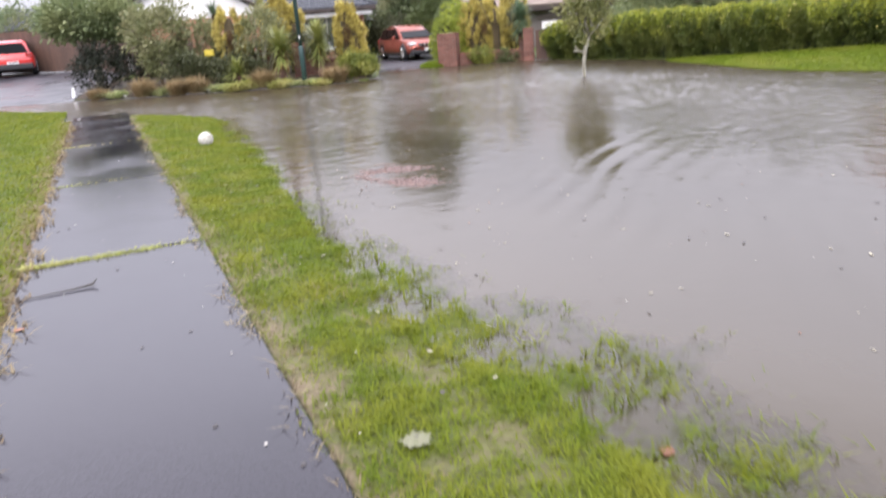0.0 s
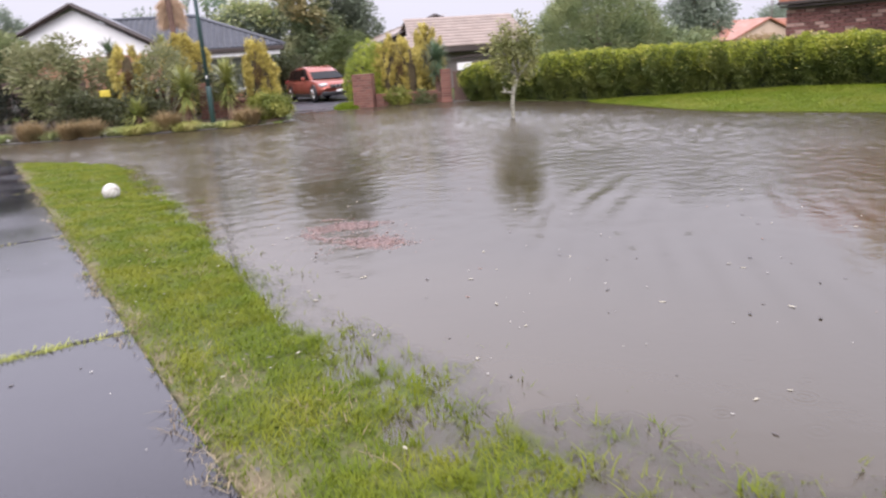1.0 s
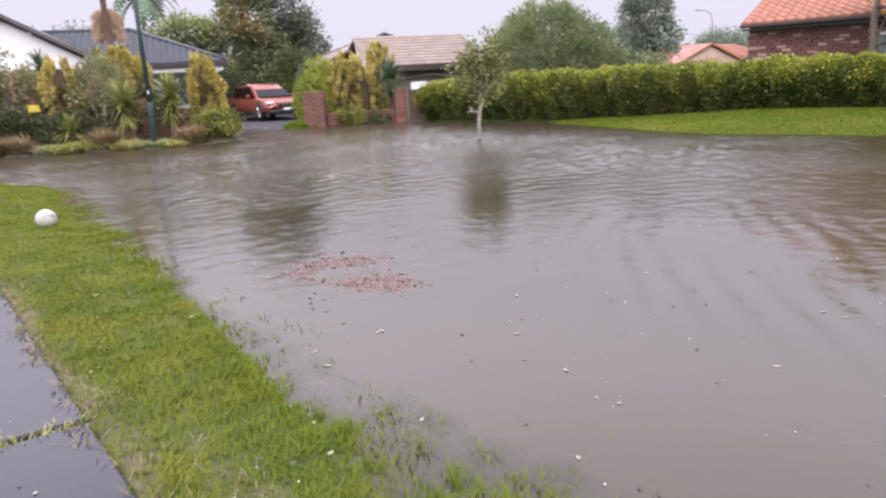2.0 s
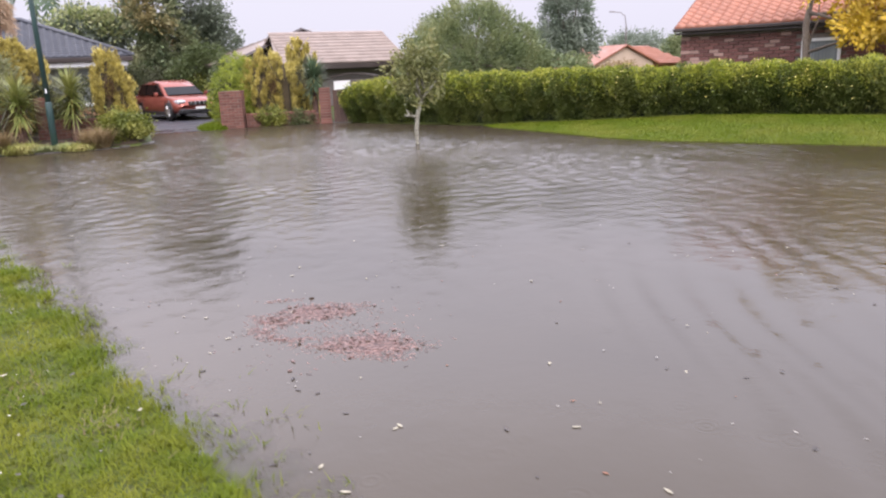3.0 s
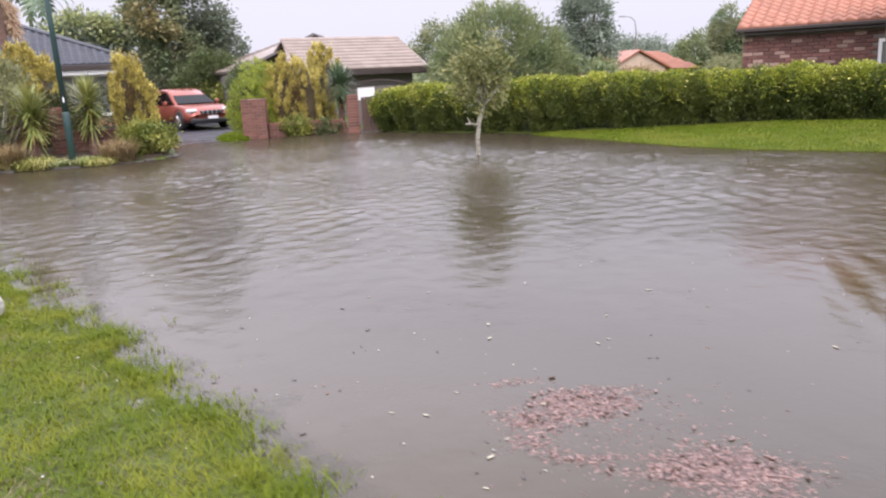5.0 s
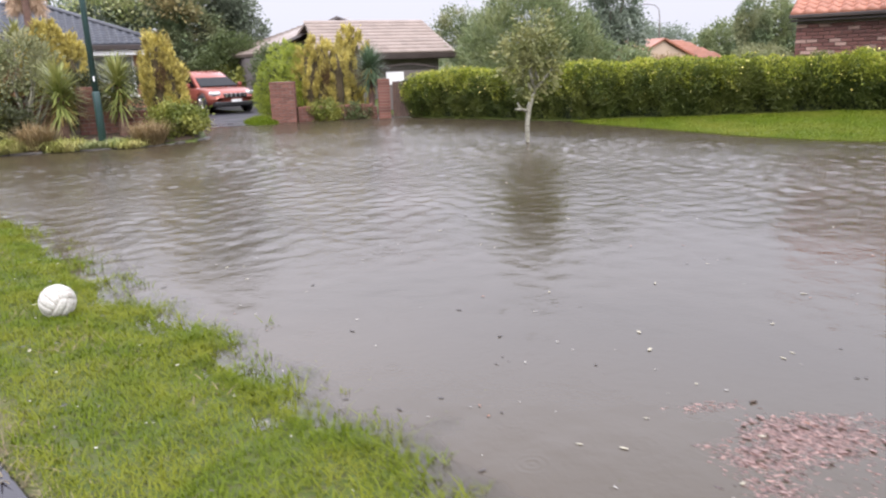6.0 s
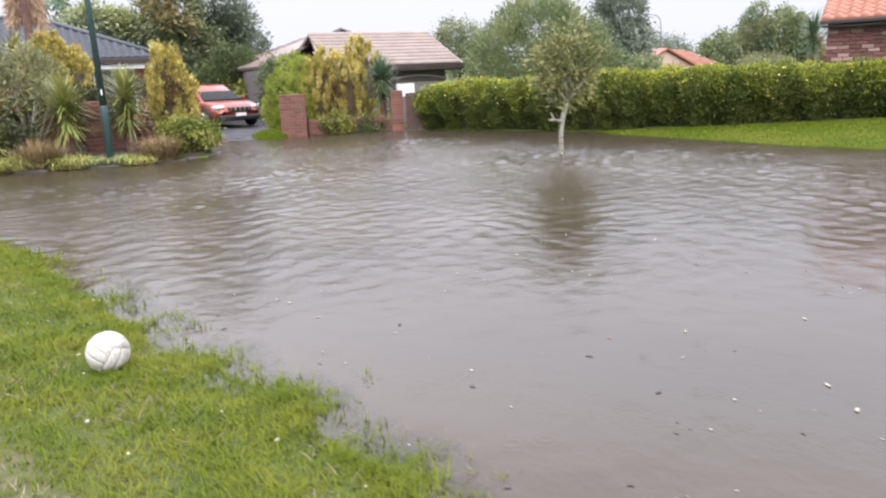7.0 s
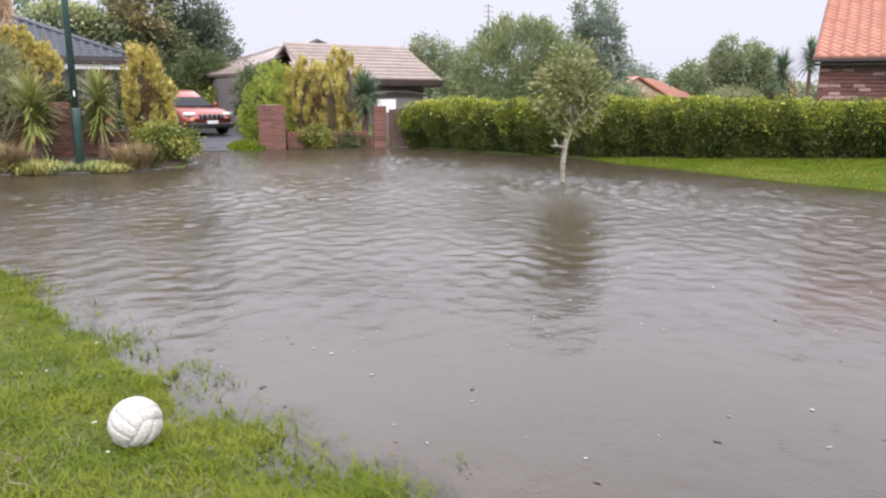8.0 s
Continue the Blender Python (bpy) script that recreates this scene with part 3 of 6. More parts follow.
for n in range(N_WAVES):
    k = 2 * math.pi / (0.17 + 0.25 * rv.random() ** 1.5)
    a = rv.uniform(0, 6.28)
    ripple += np.sin(k * (math.cos(a) * co[:, 0] + math.sin(a) * co[:, 1]) + rv.uniform(0, 6.28)) / k
co[:, 2] += swell + ripple * slope * patch * math.sqrt(2 / N_WAVES)
water.data.vertices.foreach_set("co", co.ravel().astype(np.float32))


def strip(name, material, u0, u1, s0, s1, step, lift, label):
    """A paved strip that follows the land, in the footpath's own axes."""
    uu, ss = np.meshgrid(np.arange(u0, u1 + 1e-6, step), np.arange(s0, s1 + 1e-6, step))
    x, y = xy(uu, ss)
    v = np.stack([x, y, land(x, y) + lift], -1).reshape(-1, 3)
    ny, nx = uu.shape
    i = (np.arange(ny - 1)[:, None] * nx + np.arange(nx - 1)).reshape(-1, 1)
    return tagged(mesh_np(name, v, i + [0, 1, nx + 1, nx], material, smooth=True), label, "paving", kind="structure")


def path_drop(s):
    """The footpath dips towards the flooded road."""
    return float(np.interp(s, [8, 12.9, 16.7, 20.6], [0, 0.015, 0.045, 0.09]))


# footpath: cast slabs with open joints
footpath = tagged(new("pavement"), "wet dark concrete footpath of long slabs with grassy joints", "footpath", kind="structure")
JOINTS = [-9.8, -6.0, -2.2, 2.05, 5.75, 9.1, 12.9, 16.7, 20.6]
for s0, s1 in zip(JOINTS, JOINTS[1:]):
    bm = bmesh.new()
    box(bm, PATH_LEFT, s0 + 0.02, -0.12, PATH_RIGHT, s1 - 0.02, 0.082, bevel=0.012)
    for v in bm.verts:
        v.co.x, v.co.y = xy(v.co.x, v.co.y)
        v.co.z -= path_drop(us(v.co.x, v.co.y)[1])
    part("slab", bm, WET_CONCRETE, footpath)

# paved drives
gx, gy = np.meshgrid(np.arange(-21, -10.79, 0.3), np.arange(23.0, 45, 0.3))
drv = np.stack([gx, gy, land(gx, gy) + 0.012], -1).reshape(-1, 3)
k = (np.arange(gx.shape[0] - 1)[:, None] * gx.shape[1] + np.arange(gx.shape[1] - 1)).reshape(-1, 1)
tagged(mesh_np("driveway", drv, k + [0, 1, gx.shape[1] + 1, gx.shape[1]], ASPHALT, smooth=True), "wet grey concrete drive sloping up to a red car", "driveway", kind="structure")
gx, gy = np.meshgrid(np.linspace(-1.35, 0.55, 11), np.arange(25.0, 44, 0.3))
gx = gx + (gx + 1.35) * np.interp(gy, [27, 30, 41], [0.0, 0.9, 1.2])
drv = np.stack([gx, gy, np.maximum(land(gx, gy), -0.03) + 0.012], -1).reshape(-1, 3)
k = (np.arange(gx.shape[0] - 1)[:, None] * gx.shape[1] + np.arange(gx.shape[1] - 1)).reshape(-1, 1)
tagged(mesh_np("driveway", drv, k + [0, 1, gx.shape[1] + 1, gx.shape[1]], ASPHALT, smooth=True), "wet dark asphalt drive running down into the flood", "driveway", kind="structure")

# mulch of the garden bed, and its kerb
gx, gy = np.meshgrid(np.arange(-10.75, -1.35, 0.2), np.linspace(0.12, 11, 40))
yy = bed_front(gx) + gy
mul = np.stack([gx, yy, land(gx, yy) + 0.015 + 0.02 * np.sin(5 * gx) * np.sin(4.3 * yy)], -1).reshape(-1, 3)
k = (np.arange(gx.shape[0] - 1)[:, None] * gx.shape[1] + np.arange(gx.shape[1] - 1)).reshape(-1, 1)
tagged(mesh_np("garden_bed", mul, k + [0, 1, gx.shape[1] + 1, gx.shape[1]], MULCH, smooth=True), "dark bark mulch of a planted garden bed", "garden bed", kind="structure")
kerb = tagged(new("kerb"), "low dark wet stone edging along the garden bed", "kerb", kind="structure")
for n, x0 in enumerate(np.arange(-10.8, -1.5, 0.62)):
    x1 = min(x0 + 0.60, -1.35)
    p0, p1 = np.array([x0, bed_front(x0)]), np.array([x1, bed_front(x1)])
    d = p1 - p0
    bm = bmesh.new()
    box(bm, 0, -0.06, -0.3, float(np.hypot(*d)), 0.08, 0.025 + 0.015 * math.sin(n * 2.3), bevel=0.02)
    bmesh.ops.transform(bm, matrix=pose(p0[0], p0[1], 0, 0, 0, math.degrees(math.atan2(d[1], d[0]))), verts=bm.verts)
    part("kerb_stone", bm, WET_STONE, kerb)


# ---- houses ----
def quad_roof(bm, a, b, c, d, thick=0.1):
    """A roof slope with thickness: eave a-b, ridge c-d (c above b)."""
    n = (Vector(b) - Vector(a)).cross(Vector(d) - Vector(a)).normalized() * thick
    pts = [bm.verts.new(Vector(p)) for p in (a, b, c, d)]
    low = [bm.verts.new(Vector(p) - n) for p in (a, b, c, d)]
    bm.faces.new(pts)
    bm.faces.new(low[::-1])
    for i in range(4):
        bm.faces.new((pts[i], low[i], low[(i + 1) % 4], pts[(i + 1) % 4]))


def slope_grid(a, b, c, d, across, up):
    """Places on a slope: for each course and column, its place, along-eave way and up-slope way."""
    a, b, c, d = (np.array(p, float) for p in (a, b, c, d))
    e, w = (b - a) / np.linalg.norm(b - a), None
    h = d - a - e * ((d - a) @ e)
    up_len = np.linalg.norm(h)
    w = h / up_len
    lean_l, lean_r = ((d - a) @ e) / up_len, ((c - b) @ e) / up_len
    out = []
    for i in range(int(up_len / up) + 1):
        v = i * up
        x0, x1 = lean_l * v, np.linalg.norm(b - a) + lean_r * v
        for x in np.arange(math.floor(x0 / across) * across + (i % 2) * across * 0.0, x1, across):
            if x >= x0 - across * 0.4 and x + across <= x1 + across * 0.5:
                out.append(a + e * x + w * v)
    return out, e, w


def pantile(across, up, roll=1.3):
    """One roof tile with a raised roll, lapping the next; x along the eave, y up the slope."""
    xs = np.linspace(0, across, 6)
    zs = np.array([0.0, 0.035, 0.045, 0.02, 0.0, 0.0])
    v, f = [], []
    for y, lift in ((-0.02, 0.045), (up + 0.02, 0.012)):
        v += [(x, y, z * roll + lift) for x, z in zip(xs, zs)]
    v += [(x, -0.02, 0.0) for x in xs]
    for i in range(5):
        f += [(i, i + 1, i + 7, i + 6), (i + 12, i + 13, i + 1, i)]
    return np.array(v), np.array(f)


def tiled(parent, a, b, c, d, material, across, up, singles=0, course_only=False, roll=1.3):
    """Tiles on a slope: the first ones as pieces of their own, the rest joined."""
    places, e, w = slope_grid(a, b, c, d, across, up)
    n = np.cross(e, w)
    v, f = pantile(across, up, roll)
    if course_only:
        v[:, 2] = np.where(v[:, 2] > 0.005, np.where(v[:, 1] < 0, 0.05, 0.012), 0)
    rest_v, rest_f = [], []
    rot = np.stack([e, w, n], 1)
    data = None
    for k, p in enumerate(places):
        if k < singles:
            if data is None:
                first = mesh_np("roof_tile", v, f, material, parent)
                data = first.data
                ob = first
            else:
                ob = new("roof_tile", data)
                ob.parent = parent
            ob.matrix_local = Matrix.Translation(Vector(p) + Vector(n) * 0.003) @ Matrix([list(r) for r in rot]).to_4x4()
        else:
            rest_f.append(f + len(rest_v) * len(v))
            rest_v.append(v @ rot.T + p + n * 0.003)
    if rest_v:
        ob = mesh_np("roof_tiling", np.concatenate(rest_v), np.concatenate(rest_f), material, parent)
        ob["kind"] = "stuff"


def brick_wall(parent, length, z0, z1, material, pale=None, pale_share=0.0, m=Matrix(), singles=300, seed=1, holes=(), depth=0.05):
    """A brick skin in the plane y = 0 of m, facing -y: bricks of their own, standing proud of the mortar."""
    rng = np.random.default_rng(seed)
    bm = bmesh.new()
    box(bm, 0, -0.002, 0, 0.226, depth, 0.074, bevel=0.005)
    first = part("brick", bm, material, parent)
    data, data_pale = first.data, None
    if pale:
        data_pale = data.copy()
        data_pale.materials[0] = pale
    n, bricks = 0, []
    for r in range(int((z1 - z0) / 0.086)):
        for c in range(-1, int(length / 0.24) + 1):
            x = c * 0.24 + (0.12 if r % 2 else 0)
            z = z0 + r * 0.086
            x0, x1 = max(x, 0), min(x + 0.228, length)
            if x1 - x0 < 0.05 or any(hx0 - 0.02 < (x0 + x1) / 2 < hx1 + 0.02 and hz0 - 0.05 < z < hz1 for hx0, hz0, hx1, hz1 in holes):
                continue
            bricks.append((z, x0, x1))
    bricks.sort(key=lambda b: -b[0])
    for k, (z, x0, x1) in enumerate(bricks[:singles]):
        ob = first if k == 0 else new("brick", data)
        ob.parent = parent
        if data_pale and rng.random() < pale_share:
            ob.data = data_pale
        ob.matrix_local = m @ Matrix.Translation((x0, -rng.uniform(0, 0.006), z)) @ Matrix.Diagonal(((x1 - x0) / 0.228, 1, 1, 1))
    if len(bricks) > singles:
        bm = bmesh.new()
        for z, x0, x1 in bricks[singles:]:
            box(bm, x0, -0.002, z, x1, depth, z + 0.074)
        bmesh.ops.transform(bm, matrix=m, verts=bm.verts)
        part("brickwork", bm, material, parent)["kind"] = "stuff"


def window(parent, m, w, h, frame_mat, panes=2, label="", sill=True):
    """A window in the plane y = 0 of m, facing -y, its lower left corner at the origin."""
    bm = boxes((0, -0.05, 0, 0.07, 0.06, h), (w - 0.07, -0.05, 0, w, 0.06, h), (0.07, -0.05, 0, w - 0.07, 0.06, 0.07), (0.07, -0.05, h - 0.07, w - 0.07, 0.06, h))
    for i in range(1, panes):
        box(bm, w * i / panes - 0.025, -0.045, 0.07, w * i / panes + 0.025, 0.055, h - 0.07)
    bmesh.ops.transform(bm, matrix=m, verts=bm.verts)
    win = part("window", bm, frame_mat, parent, label)
    for i in range(panes):
        bm = boxes((w * i / panes + 0.03, 0.0, 0.07, w * (i + 1) / panes - 0.03, 0.012, h - 0.07))
        bmesh.ops.transform(bm, matrix=m, verts=bm.verts)
        part("pane", bm, WINDOW_GLASS, win)
    if sill:
        bm = boxes((-0.06, -0.11, -0.06, w + 0.06, 0.05, -0.003))
        bmesh.ops.transform(bm, matrix=m, verts=bm.verts)
        part("sill", bm, frame_mat, win)
    return win


# the brick house behind the hedge, under orange tiles
def house_orange():
    h = thing("house", (11.32, 18.95, 0.0), "brick house with a bright orange tiled gable roof", "house", turn=math.degrees(math.atan2(-0.835, 0.55)))
    run, eave, L = 4.45, 2.28, 12.0
    rise = 1.74
    for row in ((0.12, 0.25, 0.1, L - 0.5, 0.45, eave - 0.05), (0.12, 0.45, 0.1, 0.3, 8.3, eave - 0.05), (L - 0.7, 0.45, 0.1, L - 0.5, 8.3, eave - 0.05)):
        part("wall", boxes(row), MORTAR, h, "mottled red and pale brick wall")
    bm = bmesh.new()
    for x, rev in ((0.12, False), (0.3, True)):
        vs = [bm.verts.new(p) for p in ((x, 0.3, eave - 0.05), (x, 8.3, eave - 0.05), (x, run, eave + rise - 0.15))]
        bm.faces.new(vs[::-1] if rev else vs)
    part("gable", bm, BRICK_MOTTLED, h)
    A, B = (0, 0, eave), (L, 0, eave)
    C, D = (L, run, eave + rise), (0, run, eave + rise)
    E, F = (0, 2 * run, eave), (L, 2 * run, eave)
    bm = bmesh.new()
    quad_roof(bm, A, B, C, D)
    part("roof", bm, TILE_ORANGE, h, "orange terracotta tiled roof")
    bm = bmesh.new()
    quad_roof(bm, F, E, D, C)
    part("roof", bm, TILE_ORANGE, h, "orange terracotta tiled roof")
    part("gutter", boxes((-0.02, -0.1, eave - 0.095, L, -0.03, eave - 0.01), bevel=0.015), DARK_TRIM, h, "dark brown gutter")
    part("soffit", boxes((0.02, -0.02, eave - 0.16, L, 0.24, eave - 0.115)), DARK_TRIM, h)
    bm = bmesh.new()
    tube(bm, [(0.0, 0.0, eave - 0.06), (0.0, run, eave + rise - 0.06)], [0.035, 0.035], 4)
    part("bargeboard", bm, DARK_TRIM, h)
    window(h, pose(3.0, 0.20, 0.85), 0.85, 1.02, WHITE, 1, "white-framed window with pale blind")
    window(h, pose(7.6, 0.20, 0.9), 1.6, 1.0, WHITE, 2, "white-framed window with pale blind")
    bm = bmesh.new()
    tube(bm, [(0, run, eave + rise + 0.05), (L, run, eave + rise + 0.05)], [0.09, 0.09])
    part("ridge_cap", bm, TILE_ORANGE, h, smooth=True)
    tiled(h, A, B, C, D, TILE_ORANGE, 0.255, 0.275, 300)
    brick_wall(h, L - 0.8, 0.95, eave - 0.17, BRICK_MOTTLED, BRICK_PALE, 0.17, m=pose(0.12, 0.21, 0), singles=300, seed=3, holes=((2.88, 0.8, 3.73, 1.9), (7.48, 0.85, 9.08, 1.95)))
    return h


# the long low house with beige concrete tiles
def house_beige():
    h = thing("house", (0, 0, 0), "low house with beige concrete tiled gable roof and dark eaves", "house")
    for row in ((4.4, 34.55, 0, 9.4, 34.75, 1.9), (9.2, 34.75, 0, 9.4, 39.5, 1.9), (2.6, 37.2, 0, 2.8, 42.4, 2.0), (2.8, 37.2, 0, 4.4, 37.4, 2.0), (4.4, 34.75, 0, 4.6, 37.4, 1.9)):
        part("wall", boxes(row), GREY_WALL, h, "grey-brown rendered wall")
    bm = bmesh.new()
    v = [bm.verts.new(p) for p in ((9.3, 34.6, 1.9), (9.3, 39.4, 1.9), (9.3, 37.0, 3.1))]
    w = [bm.verts.new(p.co + Vector((-0.15, 0, 0))) for p in v]
    bm.faces.new(v)
    bm.faces.new(w[::-1])
    part("gable", bm, GREY_WALL, h)
    A, B, C, D = (4.2, 34.0, 1.97), (9.95, 34.0, 1.97), (9.8, 37.0, 3.32), (4.6, 37.0, 3.32)
    bm = bmesh.new()
    quad_roof(bm, A, B, C, D)
    quad_roof(bm, (9.95, 40.0, 1.97), (4.2, 40.0, 1.97), D, C)
    part("roof", bm, TILE_BEIGE, h, "beige tiled roof")
    part("fascia", boxes((4.2, 33.93, 1.74, 9.95, 33.995, 1.93), (4.3, 34.0, 1.70, 9.9, 34.5, 1.74)), DARK_TRIM, h, "dark brown fascia")
    tiled(h, A, B, C, D, TILE_BEIGE, 0.33, 0.34, 0, True)
    # the higher cross wing
    P, Q = (6.35, 38.4, 3.5), (6.0, 43.5, 3.5)
    bm = bmesh.new()
    quad_roof(bm, (2.0, 43.5, 2.15), (3.0, 37.0, 2.15), (6.35, 38.2, 3.5), Q)
    quad_roof(bm, (9.6, 38.2, 2.3), (9.6, 43.5, 2.3), Q, (6.35, 38.2, 3.5))
    part("roof", bm, TILE_BEIGE, h, "beige tiled cross wing roof")
    tiled(h, (2.0, 43.5, 2.15), (3.0, 37.0, 2.15), (6.35, 38.2, 3.5), Q, TILE_BEIGE, 0.33, 0.34, 0, True)
    bm = bmesh.new()
    tube(bm, [(3.0, 36.95, 2.17), (6.35, 38.15, 3.54), (7.4, 38.15, 3.14)], [0.1, 0.1, 0.1], 4)
    part("bargeboard", bm, DARK_TRIM, h, "dark bargeboard")
    bm = bmesh.new()
    bm.faces.new([bm.verts.new(p) for p in ((3.2, 37.15, 2.1), (9.0, 38.35, 2.1), (6.35, 38.3, 3.42))])
    part("gable", bm, DARK_TRIM, h)
    return h


# the white gabled house with slate-coloured tiles
def house_white():
    h = thing("house", (0, 0, 0), "white gabled house with dark slate tiled roof and tan brick base", "house")
    g = 33.9
    for row in ((-12.9, g, 0.2, -6.2, g + 0.2, 2.44), (-6.4, g + 0.2, 0.2, -6.2, 36.0, 2.4), (-6.2, 35.8, 0.2, -1.75, 36.0, 2.4), (-1.95, 36.0, 0.2, -1.75, 43, 2.4)):
        part("wall", boxes(row), BRICK_TAN, h, "tan brick lower wall")
    bm = bmesh.new()
    poly = [(-12.7, 2.45), (-6.35, 2.45), (-6.35, 2.75), (-9.05, 4.28), (-12.7, 2.75)]
    for y0, rev in ((g + 0.05, False), (g + 0.18, True)):
        vs = [bm.verts.new((x, y0, z)) for x, z in poly]
        bm.faces.new(vs[::-1] if rev else vs)
    part("gable", bm, WHITE, h, "white boarded gable")
    bm = bmesh.new()
    quad_roof(bm, (-12.9, 40, 2.6), (-12.9, g - 0.2, 2.6), (-9.05, g - 0.2, 4.5), (-9.05, 40, 4.5), 0.12)
    quad_roof(bm, (-6.0, g - 0.2, 2.76), (-6.0, 40, 2.76), (-9.05, 40, 4.5), (-9.05, g - 0.2, 4.5), 0.12)
    part("roof", bm, TILE_SLATE, h)
    bm = bmesh.new()
    for a, b in (((-12.95, 2.5), (-9.05, 4.45)), ((-9.05, 4.45), (-5.95, 2.7))):
        tube(bm, [(a[0], g - 0.22, a[1]), (b[0], g - 0.22, b[1])], [0.10, 0.10], 4)
    part("bargeboard", bm, DARK_TRIM, h, "dark bargeboard")
    A, B = (-7.0, 35.2, 2.5), (-1.15, 35.4, 2.54)
    C, D = (-5.0, 39.3, 4.12), (-9.0, 39.3, 4.12)
    bm = bmesh.new()
    quad_roof(bm, A, B, C, D)
    for tri in ((B, (-1.15, 43.4, 2.54), C),):
        bm.faces.new([bm.verts.new(p) for p in tri])
    part("roof", bm, TILE_SLATE, h, "dark slate-blue tiled hip roof")
    tiled(h, A, B, C, D, TILE_SLATE, 0.26, 0.27, 0, roll=0.95)
    part("fascia", boxes((-6.1, 35.12, 2.15, -1.3, 35.2, 2.31), bevel=0.01), WHITE, h, "white fascia board")
    part("gutter", boxes((-6.1, 35.0, 2.315, -1.1, 35.11, 2.5), bevel=0.02), DARK_TRIM, h)
    part("soffit", boxes((-6.1, 35.2, 2.26, -1.3, 35.79, 2.30)), WHITE, h)
    bm = bmesh.new()
    tube(bm, [(-9.0, 39.3, 4.18), (-5.0, 39.3, 4.18), (-1.15, 35.4, 2.6)], [0.1, 0.1, 0.09])
    part("ridge_cap", bm, TILE_SLATE, h, smooth=True)
    window(h, pose(-4.7, 35.74, 0.75), 2.6, 1.42, WHITE, 2, "white-framed window with drawn curtains")
    return h


house_orange()
house_beige()
house_white()


def far_house(at, turn, w, d, eave, ridge, roof, wall, label):
    h = thing("house", at, label, "house", turn=turn)
    for row in ((0, 0, -0.5, w, 0.2, eave), (0, 0.2, -0.5, 0.2, d, eave), (w - 0.2, 0.2, -0.5, w, d, eave)):
        part("wall", boxes(row), wall, h)
    bm = bmesh.new()
    A, B, C, D = (-0.4, -0.4, eave), (w + 0.4, -0.4, eave), (w - d / 2, d / 2, ridge), (d / 2, d / 2, ridge)
    quad_roof(bm, A, B, C, D, 0.15)
    quad_roof(bm, (-0.4, d + 0.4, eave), A, D, tuple(Vector(D) + Vector((0, 0.05, 0))), 0.15)
    quad_roof(bm, B, (w + 0.4, d + 0.4, eave), tuple(Vector(C) + Vector((0, 0.05, 0))), C, 0.15)
    part("roof", bm, roof, h)
    tiled(h, A, B, C, D, roof, 0.33, 0.34, 0, True)
    part("gutter", boxes((-0.4, -0.47, eave - 0.16, w + 0.4, -0.405, eave - 0.02)), DARK_TRIM, h)
    return h


def house_small():
    h = thing("house", (0, 0, 0), "neighbouring house with an orange tiled roof and pale gable", "house")
    for row in ((26.4, 44.2, 0, 33.4, 44.4, 1.4), (26.4, 44.4, 0, 26.6, 48.5, 1.4)):
        part("wall", boxes(row), BRICK_TAN, h)
    A, B, C, D = (26.0, 43.8, 1.45), (34.0, 43.8, 1.3), (33.0, 46.5, 2.45), (26.9, 46.5, 2.6)
    bm = bmesh.new()
    quad_roof(bm, A, B, C, D)
    part("roof", bm, TILE_ORANGE, h)
    bm = bmesh.new()
    quad_roof(bm, (34.0, 49.2, 1.4), (26.0, 49.2, 1.4), D, C)
    part("roof", bm, TILE_ORANGE, h)
    tiled(h, A, B, C, D, TILE_ORANGE, 0.33, 0.34, 0, True)
    for q in (((25.7, 46, 1.4), (25.7, 42.9, 1.4), (28.3, 42.9, 2.6), (28.3, 46, 2.6)), ((30.9, 42.9, 1.4), (30.9, 46, 1.4), (28.3, 46, 2.6), (28.3, 42.9, 2.6))):
        bm = bmesh.new()
        quad_roof(bm, *q, 0.1)
        part("roof", bm, TILE_ORANGE, h, "orange tiled front gable roof")
    bm = bmesh.new()
    for y, rev in ((43.1, False), (43.3, True)):
        vs = [bm.verts.new((x, y, z)) for x, z in ((26.2, 0), (30.5, 0), (30.5, 1.45), (28.3, 2.42), (26.2, 1.5))]
        bm.faces.new(vs[::-1] if rev else vs)
    part("gable", bm, GREY_CREAM, h, "cream gable wall")
    return h


house_small()
far_house((-34, 52, 1.2), 10, 16, 8, 1.9, 3.4, TILE_SLATE, BRICK_TAN, "distant house with a grey roof behind a timber fence")


